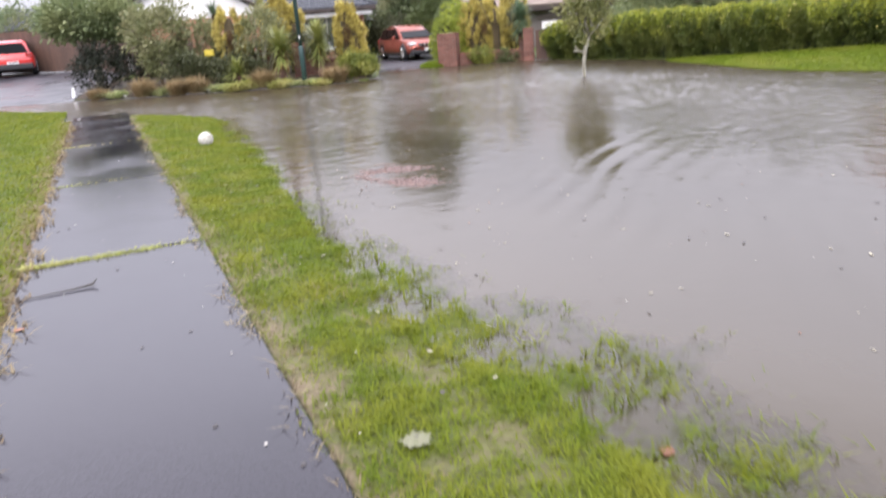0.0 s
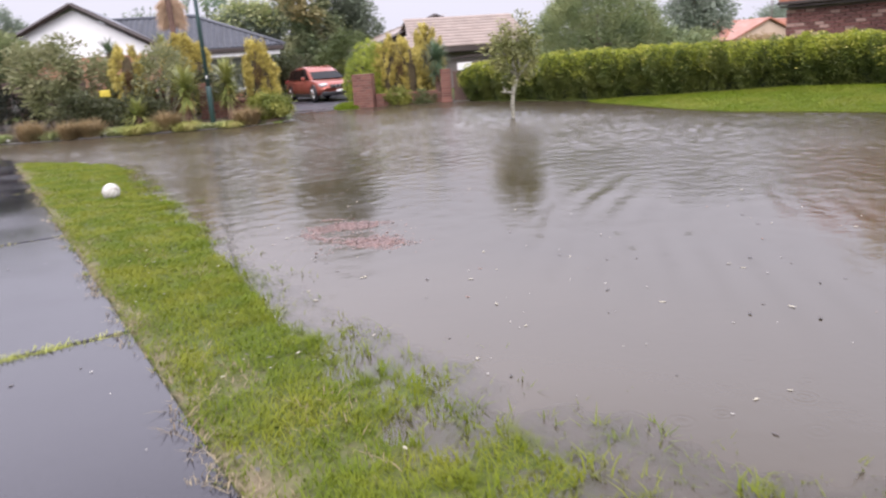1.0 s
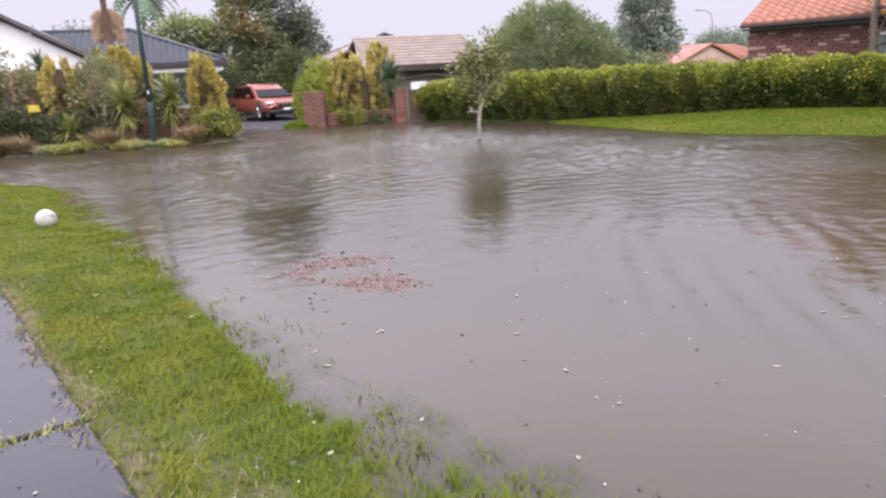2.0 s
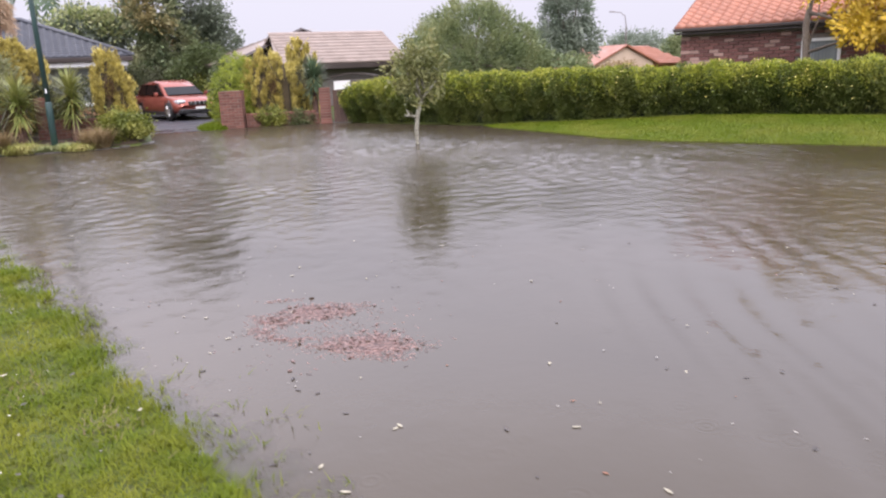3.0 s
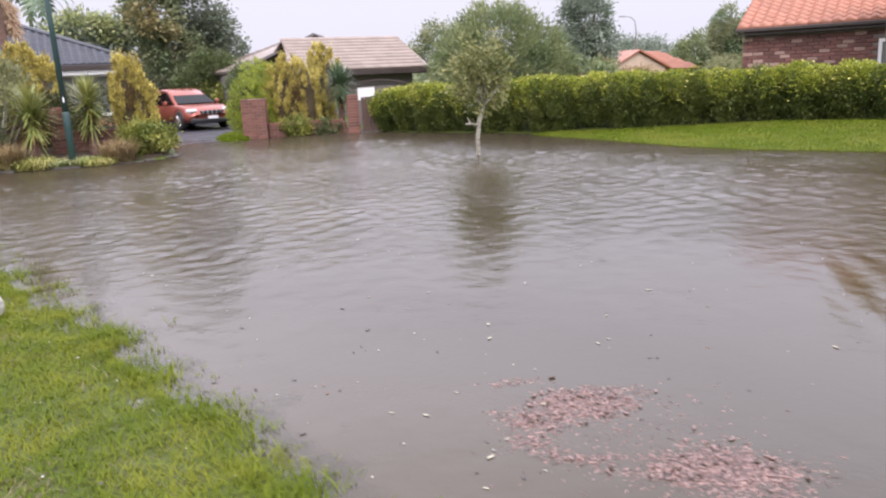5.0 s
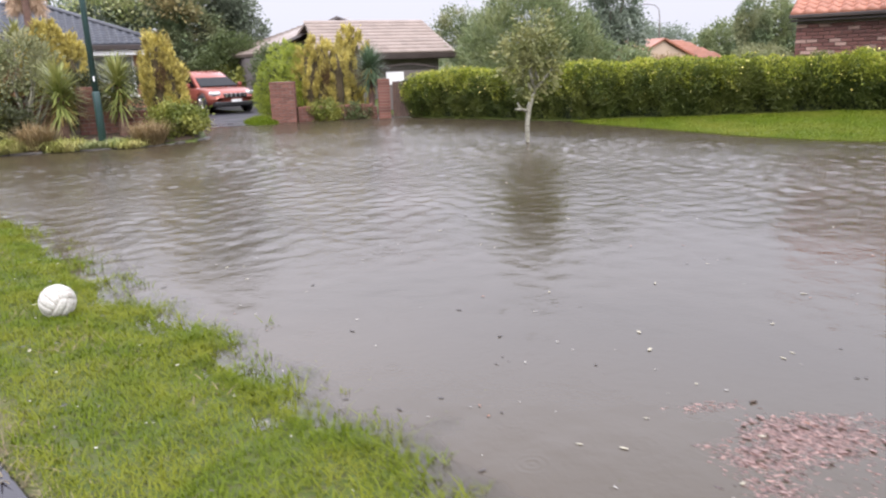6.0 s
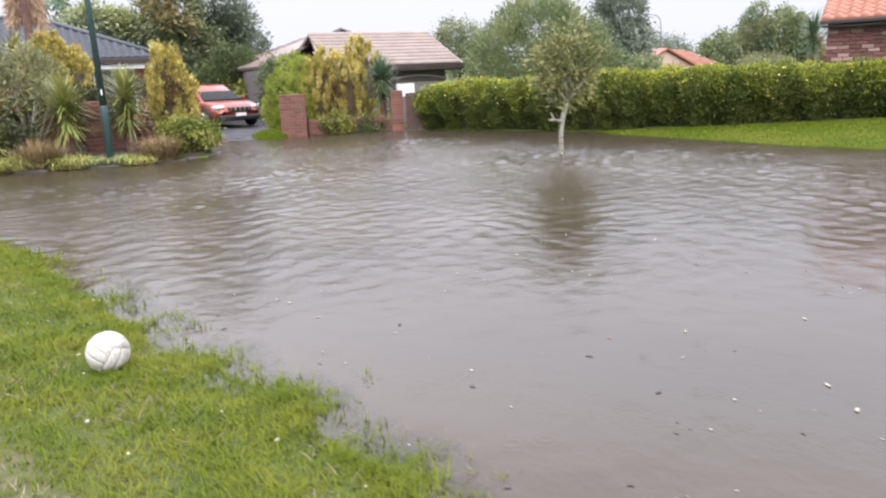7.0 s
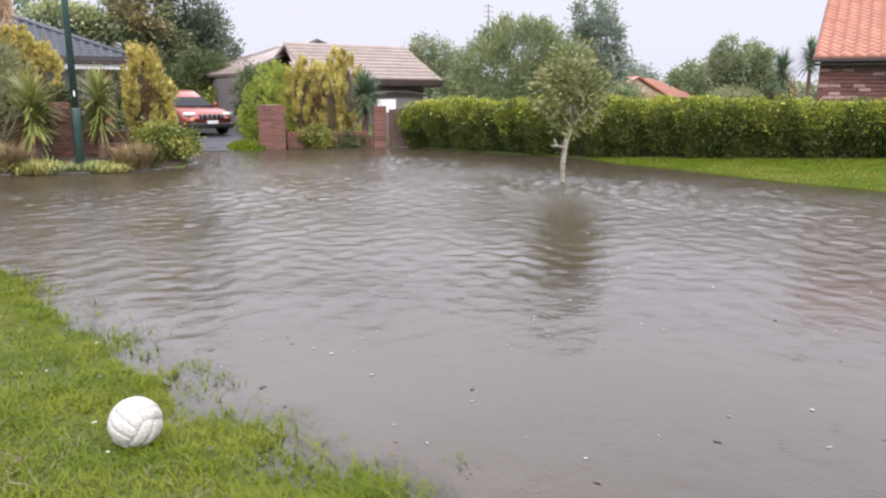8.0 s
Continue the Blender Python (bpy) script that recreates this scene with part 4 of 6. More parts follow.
# ---- walls, gate and fence of the far gardens ----
def pier(at, turn, w, courses, label):
    """A brick pier, four bricks showing across a face, with a stack bond at the corners."""
    t = thing("brick_pier", at, label, "pillar", turn=turn)
    part("core", boxes((-w / 2 + 0.012, -w / 2 + 0.012, -0.3, w / 2 - 0.012, w / 2 - 0.012, courses * 0.086 - 0.012)), MORTAR, t)
    bm = bmesh.new()
    box(bm, 0, 0, 0, 0.226, 0.105, 0.074, bevel=0.006)
    first = part("brick", bm, BRICK, t)
    rng = np.random.default_rng(int(w * 100))
    n = int(round(w / 0.24))
    unit_w = w / n
    for r in range(-1, courses):
        for side in range(4):
            for c in range(n):
                off = c * unit_w - w / 2 + (unit_w * 0.5 if r % 2 and c < n - 1 else 0)
                wide = unit_w * (0.5 if r % 2 and c == n - 1 else 1.0)
                if r % 2 and c == n - 1:
                    off = -w / 2
                if n == 1:
                    off, wide = -w / 2, w
                ob = first if (r, side, c) == (-1, 0, 0) else new("brick", first.data)
                ob.parent = t
                ob.matrix_local = pose(0, 0, 0, 0, 0, 90 * side) @ Matrix.Translation((off + 0.004, -w / 2 - rng.uniform(0, 0.006), r * 0.086)) @ Matrix.Diagonal(((wide - 0.010) / 0.226, 1, 1, 1))
    return t


pier((1.26, 27.2, 0.02), -18, 0.67, 13, "square red brick gate pier standing at the water's edge")
pier((4.02, 26.55, 0.0), -18, 0.34, 13, "slim red brick gate pier beside a timber gate")
pier((-3.75, 24.3, 0.2), 0, 0.36, 12, "slim red brick pier in the planted bed")


def low_wall(p0, p1, z, h, label, seed):
    d = np.subtract(p1, p0)
    L = float(np.hypot(*d))
    t = thing("garden_wall", (p0[0], p0[1], z), label, "garden wall", turn=math.degrees(math.atan2(d[1], d[0])))
    part("core", boxes((0, 0.0, -0.2, L, 0.2, h)), MORTAR, t)
    brick_wall(t, L, 0.0, h + 0.02, BRICK, m=pose(0, -0.012, 0), singles=140, seed=seed)
    bm = bmesh.new()
    for x in np.arange(0, L - 0.1, 0.12):
        box(bm, x, -0.03, h + 0.002, x + 0.108, 0.22, h + 0.075, bevel=0.006)
    part("coping", bm, BRICK, t)
    return t


low_wall((1.62, 27.1), (3.84, 26.7), 0.0, 0.34, "low red brick wall in front of conifers", 11)
low_wall((-3.9, 24.2), (-2.0, 24.0), 0.18, 0.42, "low red brick wall behind spiky plants", 12)
low_wall((-7.6, 25.6), (-4.2, 25.1), 0.25, 0.75, "brick wall half hidden by shrubs", 13)


def timber_gate(at, turn):
    t = thing("timber_gate", at, "dark brown closed timber gate of upright boards", "gate", turn=turn)
    for i in range(6):
        part("board", boxes((i * 0.125, 0, 0.03, i * 0.125 + 0.118, 0.025, 1.02 + 0.01 * (i % 2)), bevel=0.004), TIMBER, t)
    for z in (0.2, 0.82):
        part("rail", boxes((0, 0.027, z, 0.75, 0.07, z + 0.09)), TIMBER, t)
    part("post", boxes((0.76, -0.03, -0.1, 0.87, 0.08, 1.15), bevel=0.006), TIMBER, t)
    return t


timber_gate((4.24, 26.42, 0.0), -38)
shed = thing("garden_shed", (5.05, 29.2, 0.05), "small dark shed with white hatch and arched roof", "shed", turn=-20)
part("wall", boxes((0, 0, 0, 1.5, 1.2, 1.25)), GREY_WALL, shed)
part("hatch", boxes((0.05, -0.03, 0.82, 0.62, -0.003, 1.22), bevel=0.005), WHITE, shed, "white painted hatch")
bm = bmesh.new()
rows = []
for x in np.linspace(-0.15, 1.65, 9):
    z = 1.27 + 0.16 * math.cos((x - 0.75) / 0.9 * 1.4)
    rows.append([bm.verts.new((x, y, z + dz)) for y, dz in ((-0.15, 0), (1.3, 0), (1.3, 0.05), (-0.15, 0.05))])
for a, b in zip(rows, rows[1:]):
    for i in range(4):
        bm.faces.new((a[i], a[(i + 1) % 4], b[(i + 1) % 4], b[i]))
part("roof", bm, DARK_TRIM, shed, "dark arched roof")


def fence(p0, p1, z0, z1, h, label):
    d = np.subtract(p1, p0)
    L = float(np.hypot(*d))
    t = thing("fence", (p0[0], p0[1], 0), label, "fence", turn=math.degrees(math.atan2(d[1], d[0])))
    for n, x in enumerate(np.arange(0, L, 0.155)):
        z = z0 + (z1 - z0) * x / L
        part("paling", boxes((x, 0, z - 0.1, x + 0.148, 0.022, z + h + 0.01 * (n % 3))), TIMBER, t)
    for k in (0.3, h - 0.35):
        bm = bmesh.new()
        tube(bm, [(0, 0.06, z0 + k), (L, 0.06, z1 + k)], [0.045, 0.045], 4)
        part("rail", bm, TIMBER, t)
    return t


fence((-24, 39.5), (-12.6, 33.2), 1.0, 0.75, 1.65, "tall dark brown paling fence along the drive")
fence((-12.6, 33.1), (-7.6, 27.2), 0.5, 0.3, 1.25, "dark brown paling fence behind the shrubs")


# ---- cars ----
def loft(bm, rings, close=True):
    vs = [[bm.verts.new(p) for p in r] for r in rings]
    n = len(vs[0])
    for a, b in zip(vs, vs[1:]):
        for i in range(n if close else n - 1):
            bm.faces.new((a[i], a[(i + 1) % n], b[(i + 1) % n], b[i]))
    if close:
        bm.faces.new(vs[0][::-1])
        bm.faces.new(vs[-1])
    return bm


def car(at, turn, paint, label, L, W, H):
    """A family car, its nose along +x. Body, cabin, panes, wheels, lamps, bumpers, plates and mirrors."""
    t = thing("car", at, label, "car", turn=turn)
    hw = W / 2
    waist = H * 0.61

    def ring(x, w, zl, zh, tuck=0.06):
        return [(x, -w + tuck, zl), (x, -w, zl + 0.14), (x, -w - 0.0, (zl + zh) / 2), (x, -w + 0.04, zh - 0.06), (x, -w + 0.14, zh), (x, w - 0.14, zh), (x, w - 0.04, zh - 0.06), (x, w, (zl + zh) / 2), (x, w, zl + 0.14), (x, w - tuck, zl)]

    f, b = L / 2, -L / 2
    stations = [(b, hw - 0.16, 0.42, waist - 0.14), (b + 0.10, hw - 0.06, 0.30, waist - 0.04), (b + 0.5, hw, 0.26, waist), (-0.6, hw, 0.25, waist), (0.55, hw, 0.25, waist), (f - 1.05, hw, 0.26, waist - 0.01), (f - 0.55, hw - 0.03, 0.27, waist - 0.07), (f - 0.2, hw - 0.10, 0.30, waist - 0.19), (f - 0.04, hw - 0.22, 0.36, waist - 0.33), (f, hw - 0.3, 0.42, waist - 0.40)]
    body = part("body", loft(bmesh.new(), [ring(*s) for s in stations]), paint, t, smooth=True)
    body.data.polygons.foreach_set("use_smooth", np.ones(len(body.data.polygons), bool))
    cab = []
    for x, w, z in ((b + 0.14, hw - 0.12, waist - 0.06), (b + 0.42, hw - 0.24, H - 0.13), (-1.0, hw - 0.24, H - 0.03), (-0.3, hw - 0.24, H), (0.10, hw - 0.26, H - 0.05), (f - 1.16, hw - 0.10, waist - 0.05)):
        cab.append([(x, -w - (0.10 if z > waist else 0.0), waist - 0.1), (x, -w, z - 0.07), (x, -w + 0.12, z), (x, w - 0.12, z), (x, w, z - 0.07), (x, w + (0.10 if z > waist else 0.0), waist - 0.1)])
    part("cabin", loft(bmesh.new(), cab), paint, t, smooth=True)

    def pane(name, pts, mat, lift):
        bm = bmesh.new()
        p = [Vector(q) for q in pts]
        n = (p[1] - p[0]).cross(p[2] - p[0]).normalized() * lift
        top = [bm.verts.new(q + n) for q in p]
        low = [bm.verts.new(q - n) for q in p]
        bm.faces.new(top)
        bm.faces.new(low[::-1])
        for i in range(len(p)):
            bm.faces.new((top[i], low[i], low[(i + 1) % len(p)], top[(i + 1) % len(p)]))
        return part(name, bm, mat, t)

    x0, x1 = f - 1.23, 0.15
    pane("windscreen", [(x0, -hw + 0.20, waist + 0.02), (x0, hw - 0.20, waist + 0.02), (x1, hw - 0.36, H - 0.13), (x1, -hw + 0.36, H - 0.13)], CAR_GLASS, 0.022)
    pane("rear_window", [(b + 0.17, hw - 0.22, waist + 0.02), (b + 0.17, -hw + 0.22, waist + 0.02), (b + 0.40, -hw + 0.36, H - 0.17), (b + 0.40, hw - 0.36, H - 0.17)], CAR_GLASS, 0.022)
    for sgn in (-1, 1):
        lo, hi = sgn * (hw - 0.115), sgn * (hw - 0.225)
        for xa, xb, xc, xd in ((0.78, 0.02, 0.02, 0.10), (-0.06, -0.95, -0.95, -0.06), (-1.03, b + 0.45, b + 0.62, -1.03)):
            pts = [(xa, lo, waist + 0.02), (xb, lo, waist + 0.03), (xc, hi, H - 0.15), (xd, hi, H - 0.14)]
            pane("side_window", pts[::sgn], CAR_GLASS, 0.02)
        part("mirror", boxes((0.58, sgn * (hw + 0.02), waist + 0.0, 0.72, sgn * (hw + 0.17), waist + 0.14), bevel=0.03), paint, t)
        for x, nm in ((0.25, "door_handle"), (-0.85, "door_handle")):
            part(nm, boxes((x - 0.2, sgn * (hw + 0.0), waist - 0.16, x - 0.02, sgn * (hw + 0.025), waist - 0.125), bevel=0.008), paint, t)
        part("sill_trim", boxes((-1.1, sgn * (hw - 0.03), 0.20, 1.0, sgn * (hw + 0.012), 0.33), bevel=0.015), BLACK_PLASTIC, t)
        part("headlight", boxes((f - 0.62, sgn * (hw - 0.42), waist - 0.30, f - 0.08, sgn * (hw - 0.09), waist - 0.15), bevel=0.05), LAMP_LENS, t, "clear headlight")
        part("tail_light", boxes((b - 0.01, sgn * (hw - 0.34), waist - 0.2, b + 0.25, sgn * (hw - 0.06), waist + 0.02), bevel=0.03), TAIL_LENS, t, "red tail light")
        for xw in (f - 0.88, b + 0.85):
            r = 0.34
            bm = bmesh.new()
            prof = [(-0.02, 0.0), (-0.03, 0.62), (0.0, 0.66), (0.0, 0.95), (0.03, 1.0), (0.18, 1.0), (0.21, 0.95)]
            rings = []
            for yo, rr in prof[2:]:
                rings.append([(xw + r * rr * math.cos(a), sgn * (hw + 0.012 - yo), r + r * rr * math.sin(a)) for a in np.linspace(0, 2 * math.pi, 20, endpoint=False)])
            wheel = part("wheel", loft(bm, rings), TYRE, t, "black tyre", smooth=True)
            bm = bmesh.new()
            bmesh.ops.create_circle(bm, cap_ends=True, radius=r * 0.64, segments=20, matrix=pose(xw, sgn * (hw + 0.014), r, 90, 0, 0))
            part("hub", bm, ALLOY, wheel)
            bm = bmesh.new()
            for k in range(6):
                box(bm, 0.03, -0.012, -0.035, r * 0.62, 0.012, 0.035, m=pose(xw, sgn * (hw + 0.018), r, 0, 60 * k, 0))
            part("rim", bm, ALLOY, wheel, "silver spoked alloy rim")
            bm = bmesh.new()
            loft(bm, [[(xw + (r + 0.07) * math.cos(a), sgn * (hw + yo), r + (r + 0.07) * math.sin(a)) for a in np.linspace(0.05, math.pi - 0.05, 14)] for yo in (0.006, -0.25)], close=False)
            part("wheel_arch", bm, BLACK_PLASTIC, t)
    part("bumper", boxes((f - 0.3, -hw + 0.14, 0.24, f + 0.03, hw - 0.14, 0.43), bevel=0.05), BLACK_PLASTIC, t, "black lower bumper")
    part("grille", boxes((f - 0.14, -0.42, waist - 0.36, f + 0.012, 0.42, waist - 0.22), bevel=0.02), BLACK_PLASTIC, t)
    for k in range(5):
        part("grille_bar", boxes((f - 0.1, -0.38 + 0.17 * k, waist - 0.35, f + 0.022, -0.32 + 0.17 * k, waist - 0.23), bevel=0.006), ALLOY, t, "chrome bar")
    part("number_plate", boxes((f + 0.0, -0.19, waist - 0.52, f + 0.04, 0.19, waist - 0.42)), WHITE, t, "white plate")
    part("rear_bumper", boxes((b - 0.05, -hw + 0.1, 0.26, b + 0.25, hw - 0.1, 0.50), bevel=0.05), BLACK_PLASTIC, t, "dark lower bumper")
    plate = part("number_plate", boxes((b - 0.06, -0.22, 0.50, b - 0.02, 0.22, 0.60)), WHITE, t, "white plate")
    part("plate_bars", boxes(*[(b - 0.064, -0.17 + 0.06 * k, 0.525, b - 0.0605, -0.135 + 0.06 * k, 0.575) for k in range(6)]), BLACK_PLASTIC, plate)
    return t


car((0.32, 35.6, float(land(0.3, 35.6)) + 0.02), -73, CAR_ORANGE, "wet copper-orange family car parked on the asphalt drive", 4.6, 1.84, 1.50)
car((-17.3, 35.6, float(land(-17.3, 35.6)) - 0.0), 112, CAR_RED, "bright red hatchback seen from behind on the sloping drive", 4.0, 1.72, 1.50)


# ---- hedge and lawns ----
def hedge():
    rng = np.random.default_rng(21)
    t = thing("hedge", (8.0, 18.7, 0.1), "clipped dense green hedge, yellow top growth painted lit, small flowers", "hedge")
    inv = t.matrix_world.inverted()
    ys = np.arange(10.0, 26.3, 0.25)
    xs = hedge_x(ys)
    path = np.stack([xs, ys], 1)
    tang = unit(np.gradient(path, axis=0))
    nor = np.stack([-tang[:, 1], tang[:, 0]], 1)
    nor *= np.where(nor[:, :1] > 0, -1, 1)           # towards the water
    base = land(xs, ys)
    top = np.interp(ys, [10, 16, 19, 21, 22.4, 23.3, 24.4, 25.6, 26.3], [1.30, 1.29, 1.29, 1.29, 1.28, 1.20, 1.24, 1.16, 0.95])
    deep = 1.15
    # twiggy inside: solid core, coloured dark for the shade behind the leaves
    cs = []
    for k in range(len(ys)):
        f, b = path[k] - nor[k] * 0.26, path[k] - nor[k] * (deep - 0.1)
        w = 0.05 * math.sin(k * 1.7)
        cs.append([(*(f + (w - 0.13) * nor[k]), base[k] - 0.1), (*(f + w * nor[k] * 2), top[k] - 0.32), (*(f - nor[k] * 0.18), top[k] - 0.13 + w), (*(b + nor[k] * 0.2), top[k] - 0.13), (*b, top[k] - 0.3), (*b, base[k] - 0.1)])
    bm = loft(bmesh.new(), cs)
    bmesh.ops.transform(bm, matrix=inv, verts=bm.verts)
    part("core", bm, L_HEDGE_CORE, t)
    # leaves over front and top, in bunches
    n = 1500
    k = rng.uniform(0, len(ys) - 1, n)
    px, py = np.interp(k, range(len(ys)), xs), np.interp(k, range(len(ys)), ys)
    nx, ny = np.interp(k, range(len(ys)), nor[:, 0]), np.interp(k, range(len(ys)), nor[:, 1])
    zb, zt = np.interp(k, range(len(ys)), base), np.interp(k, range(len(ys)), top)
    a = rng.random(n)
    front = a < 0.66
    h = rng.random(n)
    inward = np.where(front, np.interp(h, [0, 0.25, 0.6, 0.82, 1], [-0.34, -0.22, 0.04, 0.10, -0.08]) + 0.06 * np.sin(7 * k) * np.sin(9 * h), -rng.uniform(0.05, deep, n))
    z = np.where(front, zb + 0.05 + (zt - zb - 0.05) * h, zt - 0.04 + 0.05 * np.sin(6 * k))
    lump = 0.07 * np.sin(2.3 * k) + 0.07 * np.sin(0.9 * k + 1)
    z = z + (~front) * (0.05 * np.sin(1.9 * k + 2) + 0.04 * np.sin(4.1 * k))
    c = np.stack([px + nx * (inward + lump), py + ny * (inward + lump), z], 1)
    # leaves sit on the outside of rounded lumps, with dark gaps between
    per = 180
    out1 = unit(np.stack([nx * np.where(front, 1, 0.15), ny * np.where(front, 1, 0.15), np.where(front, 0.45, 1.0)], 1))
    size = rng.uniform(0.11, 0.24, n)
    c = c - out1 * (size * 0.7)[:, None]
    d = unit(rng.normal(size=(n * per, 3)) + np.repeat(out1, per, 0) * 0.9)
    pts = np.repeat(c, per, 0) + d * np.repeat(size, per)[:, None] * rng.uniform(0.8, 1.15, (n * per, 1))
    out = d
    # paler leaves towards the top: new growth, and the top's light as colour
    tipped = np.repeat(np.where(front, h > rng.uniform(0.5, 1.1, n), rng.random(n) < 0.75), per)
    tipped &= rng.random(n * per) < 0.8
    v, f = leaves(pts[~tipped] - np.array(t.location), 0.046, 0.5, out[~tipped], 0.5, rng)
    mesh_np("foliage", v, f, L_HEDGE, t)
    # small leaves close the face between the lumps
    q = 60000
    k = rng.uniform(0, len(ys) - 1, q)
    hq = rng.random(q) * 1.45
    bx, by = np.interp(k, range(len(ys)), xs), np.interp(k, range(len(ys)), ys)
    mx, my = np.interp(k, range(len(ys)), nor[:, 0]), np.interp(k, range(len(ys)), nor[:, 1])
    lo, hi = np.interp(k, range(len(ys)), base), np.interp(k, range(len(ys)), top)
    inner = np.interp(hq, [0, 0.25, 0.6, 0.82, 1, 1.45], [-0.40, -0.28, -0.04, 0.02, -0.14, -1.05]) + 0.05 * np.sin(2.3 * k) + 0.05 * np.sin(0.9 * k + 1) + rng.normal(size=q) * 0.03
    fill = np.stack([bx + mx * inner, by + my * inner, lo + 0.04 + (hi - lo - 0.05) * np.minimum(hq, 1) + rng.normal(size=q) * 0.02], 1)
    # filling leaves turn paler upwards too, with the same light in the colour
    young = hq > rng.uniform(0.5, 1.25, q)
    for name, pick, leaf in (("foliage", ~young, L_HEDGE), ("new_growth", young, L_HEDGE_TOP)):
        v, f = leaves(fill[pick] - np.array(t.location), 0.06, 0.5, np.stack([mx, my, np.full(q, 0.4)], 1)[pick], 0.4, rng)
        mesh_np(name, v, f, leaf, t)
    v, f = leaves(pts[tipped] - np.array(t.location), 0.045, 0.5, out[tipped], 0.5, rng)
    tagged(mesh_np("new_growth", v, f, L_HEDGE_TOP, t), "yellow-green new growth, painted paler as the lit top")
    m = 2300
    high = np.clip((pts[:, 2] - 0.35) / 0.7, 0.05, 1)
    pick = rng.choice(len(pts), m, p=high / high.sum())
    fv, ff = leaves(pts[pick] + out[pick] * 0.05 - np.array(t.location), 0.031, 0.95, out[pick], 0.3, rng)
    tagged(mesh_np("blossom", fv, ff, FLOWER, t), "small pale yellow flowers", kind="stuff")
    return t


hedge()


def lawn(name, pts, height, width, lean, seed, material, label):
    rng = np.random.default_rng(seed)
    v, f = blades(pts, height, width, lean, rng)
    return tagged(mesh_np(name, v, f, material), label, "grass", kind="stuff")


def scatter(u0, u1, s0, s1, n, rng, keep):
    u, s = rng.uniform(u0, u1, n), rng.uniform(s0, s1, n)
    ok = keep(u, s, rng.random(n))
    u, s = u[ok], s[ok]
    x, y = xy(u, s)
    on_slab = (u > PATH_LEFT) & (u < PATH_RIGHT) & (s < 17.2)
    return np.stack([x, y, np.where(on_slab, 0.078 - np.interp(s, [8, 12.9, 16.7, 20.6], [0, 0.015, 0.045, 0.09]), land(x, y) - 0.004)], 1)


def patchy(u, s):
    return 0.5 + 0.25 * np.sin(2.9 * u + 1.3 * s) + 0.25 * np.sin(5.1 * s - 3.7 * u + 2) * np.sin(1.7 * s)


rg = np.random.default_rng(5)
edge_wobble = lambda s: 0.03 * np.sin(4.2 * s) + 0.025 * np.sin(11 * s) + 0.02 * np.sin(27 * s)
verge = scatter(-1.03, 0.9, -3.0, 18.1, 560000, rg, lambda u, s, r: (u > PATH_RIGHT - 0.01 + edge_wobble(s)) & (u < shore(s) + 0.06) & (r < np.interp(s, [0, 12, 18], [1, 0.8, 0.5]) * np.clip(0.42 + 0.45 * patchy(u, s) + 0.22 * hummocks(u, s) - 0.2 * np.clip(hummocks(1.3 * u, 0.8 * s + 2) - 0.6, 0, 1), 0.15, 1) * np.clip((u - PATH_RIGHT) / (0.05 + 0.2 * np.sin(1.3 * s + 0.4) ** 2), 0.25, 1) * (1 - np.interp(s, [1, 3, 4.2, 5.5], [0.75, 0.75, 0.5, 0]) * np.clip(0.35 - 0.6 * hummocks(u, s), 0, 1))) & (s < verge_end(u)))
lawn("verge_grass", verge, 0.030, 0.0054, 1.7, 31, GRASS, "short wet green grass between footpath and flood")
drowned = scatter(-0.6, 1.2, 0.6, 16.5, 170000, rg, lambda u, s, r: (u > shore(s) - 0.08) & (r < 1.0 * np.exp(-(np.clip(u - shore(s), 0, 9) / (1.05 * shallows(s))) ** 2) * np.clip(0.30 + 0.42 * hummocks(u, s) + 0.3 * (patchy(2 * u, 2 * s) - 0.4), 0.02, 1)))
lawn("drowned_grass", drowned, 0.040, 0.0055, 1.6, 32, GRASS, "grass blades poking out of the shallow flood")
sprigs = scatter(-0.3, 1.6, 0.8, 16.0, 1500, rg, lambda u, s, r: (u > shore(s)) & (r < np.exp(-(np.clip(u - shore(s), 0, 9) / (1.5 * shallows(s))) ** 2)))
sprigs = np.repeat(sprigs, 7, 0) + np.column_stack([rg.normal(size=(len(sprigs) * 7, 2)) * 0.016, np.zeros(len(sprigs) * 7)])
lawn("drowned_grass", sprigs, 0.062, 0.007, 1.2, 40, GRASS, "dark sprigs of weed standing out of the shallows")
tall_bits = scatter(-0.95, 0.5, 0.6, 16.5, 2600, rg, lambda u, s, r: (u < shore(s) + 0.3))
lawn("grass_tufts", tall_bits, 0.045, 0.006, 1.1, 35, GRASS, "longer tufts of wet grass in the verge")
fringe = scatter(-1.12, -0.55, 0.6, 17.5, 18000, rg, lambda u, s, r: (u > PATH_RIGHT - 0.06 + 1.3 * edge_wobble(s)) & (r < (0.25 + 0.75 * np.sin(1.1 * s + 0.4) ** 2) * np.exp(-((u - PATH_RIGHT + 0.02) / 0.14) ** 2)))
lawn("straw", fringe, 0.026, 0.0055, 2.4, 33, STRAW, "flattened straw along the footpath's edge")
patches = scatter(-0.95, 0.0, 0.6, 16, 22000, rg, lambda u, s, r: (u < shore(s) - 0.05) & (r < np.clip(patchy(1.7 * u + 3, 1.4 * s) - 0.62, 0, 1) * 2.4))
lawn("straw", patches, 0.03, 0.006, 1.9, 39, STRAW, "yellowed thin patches in the verge")
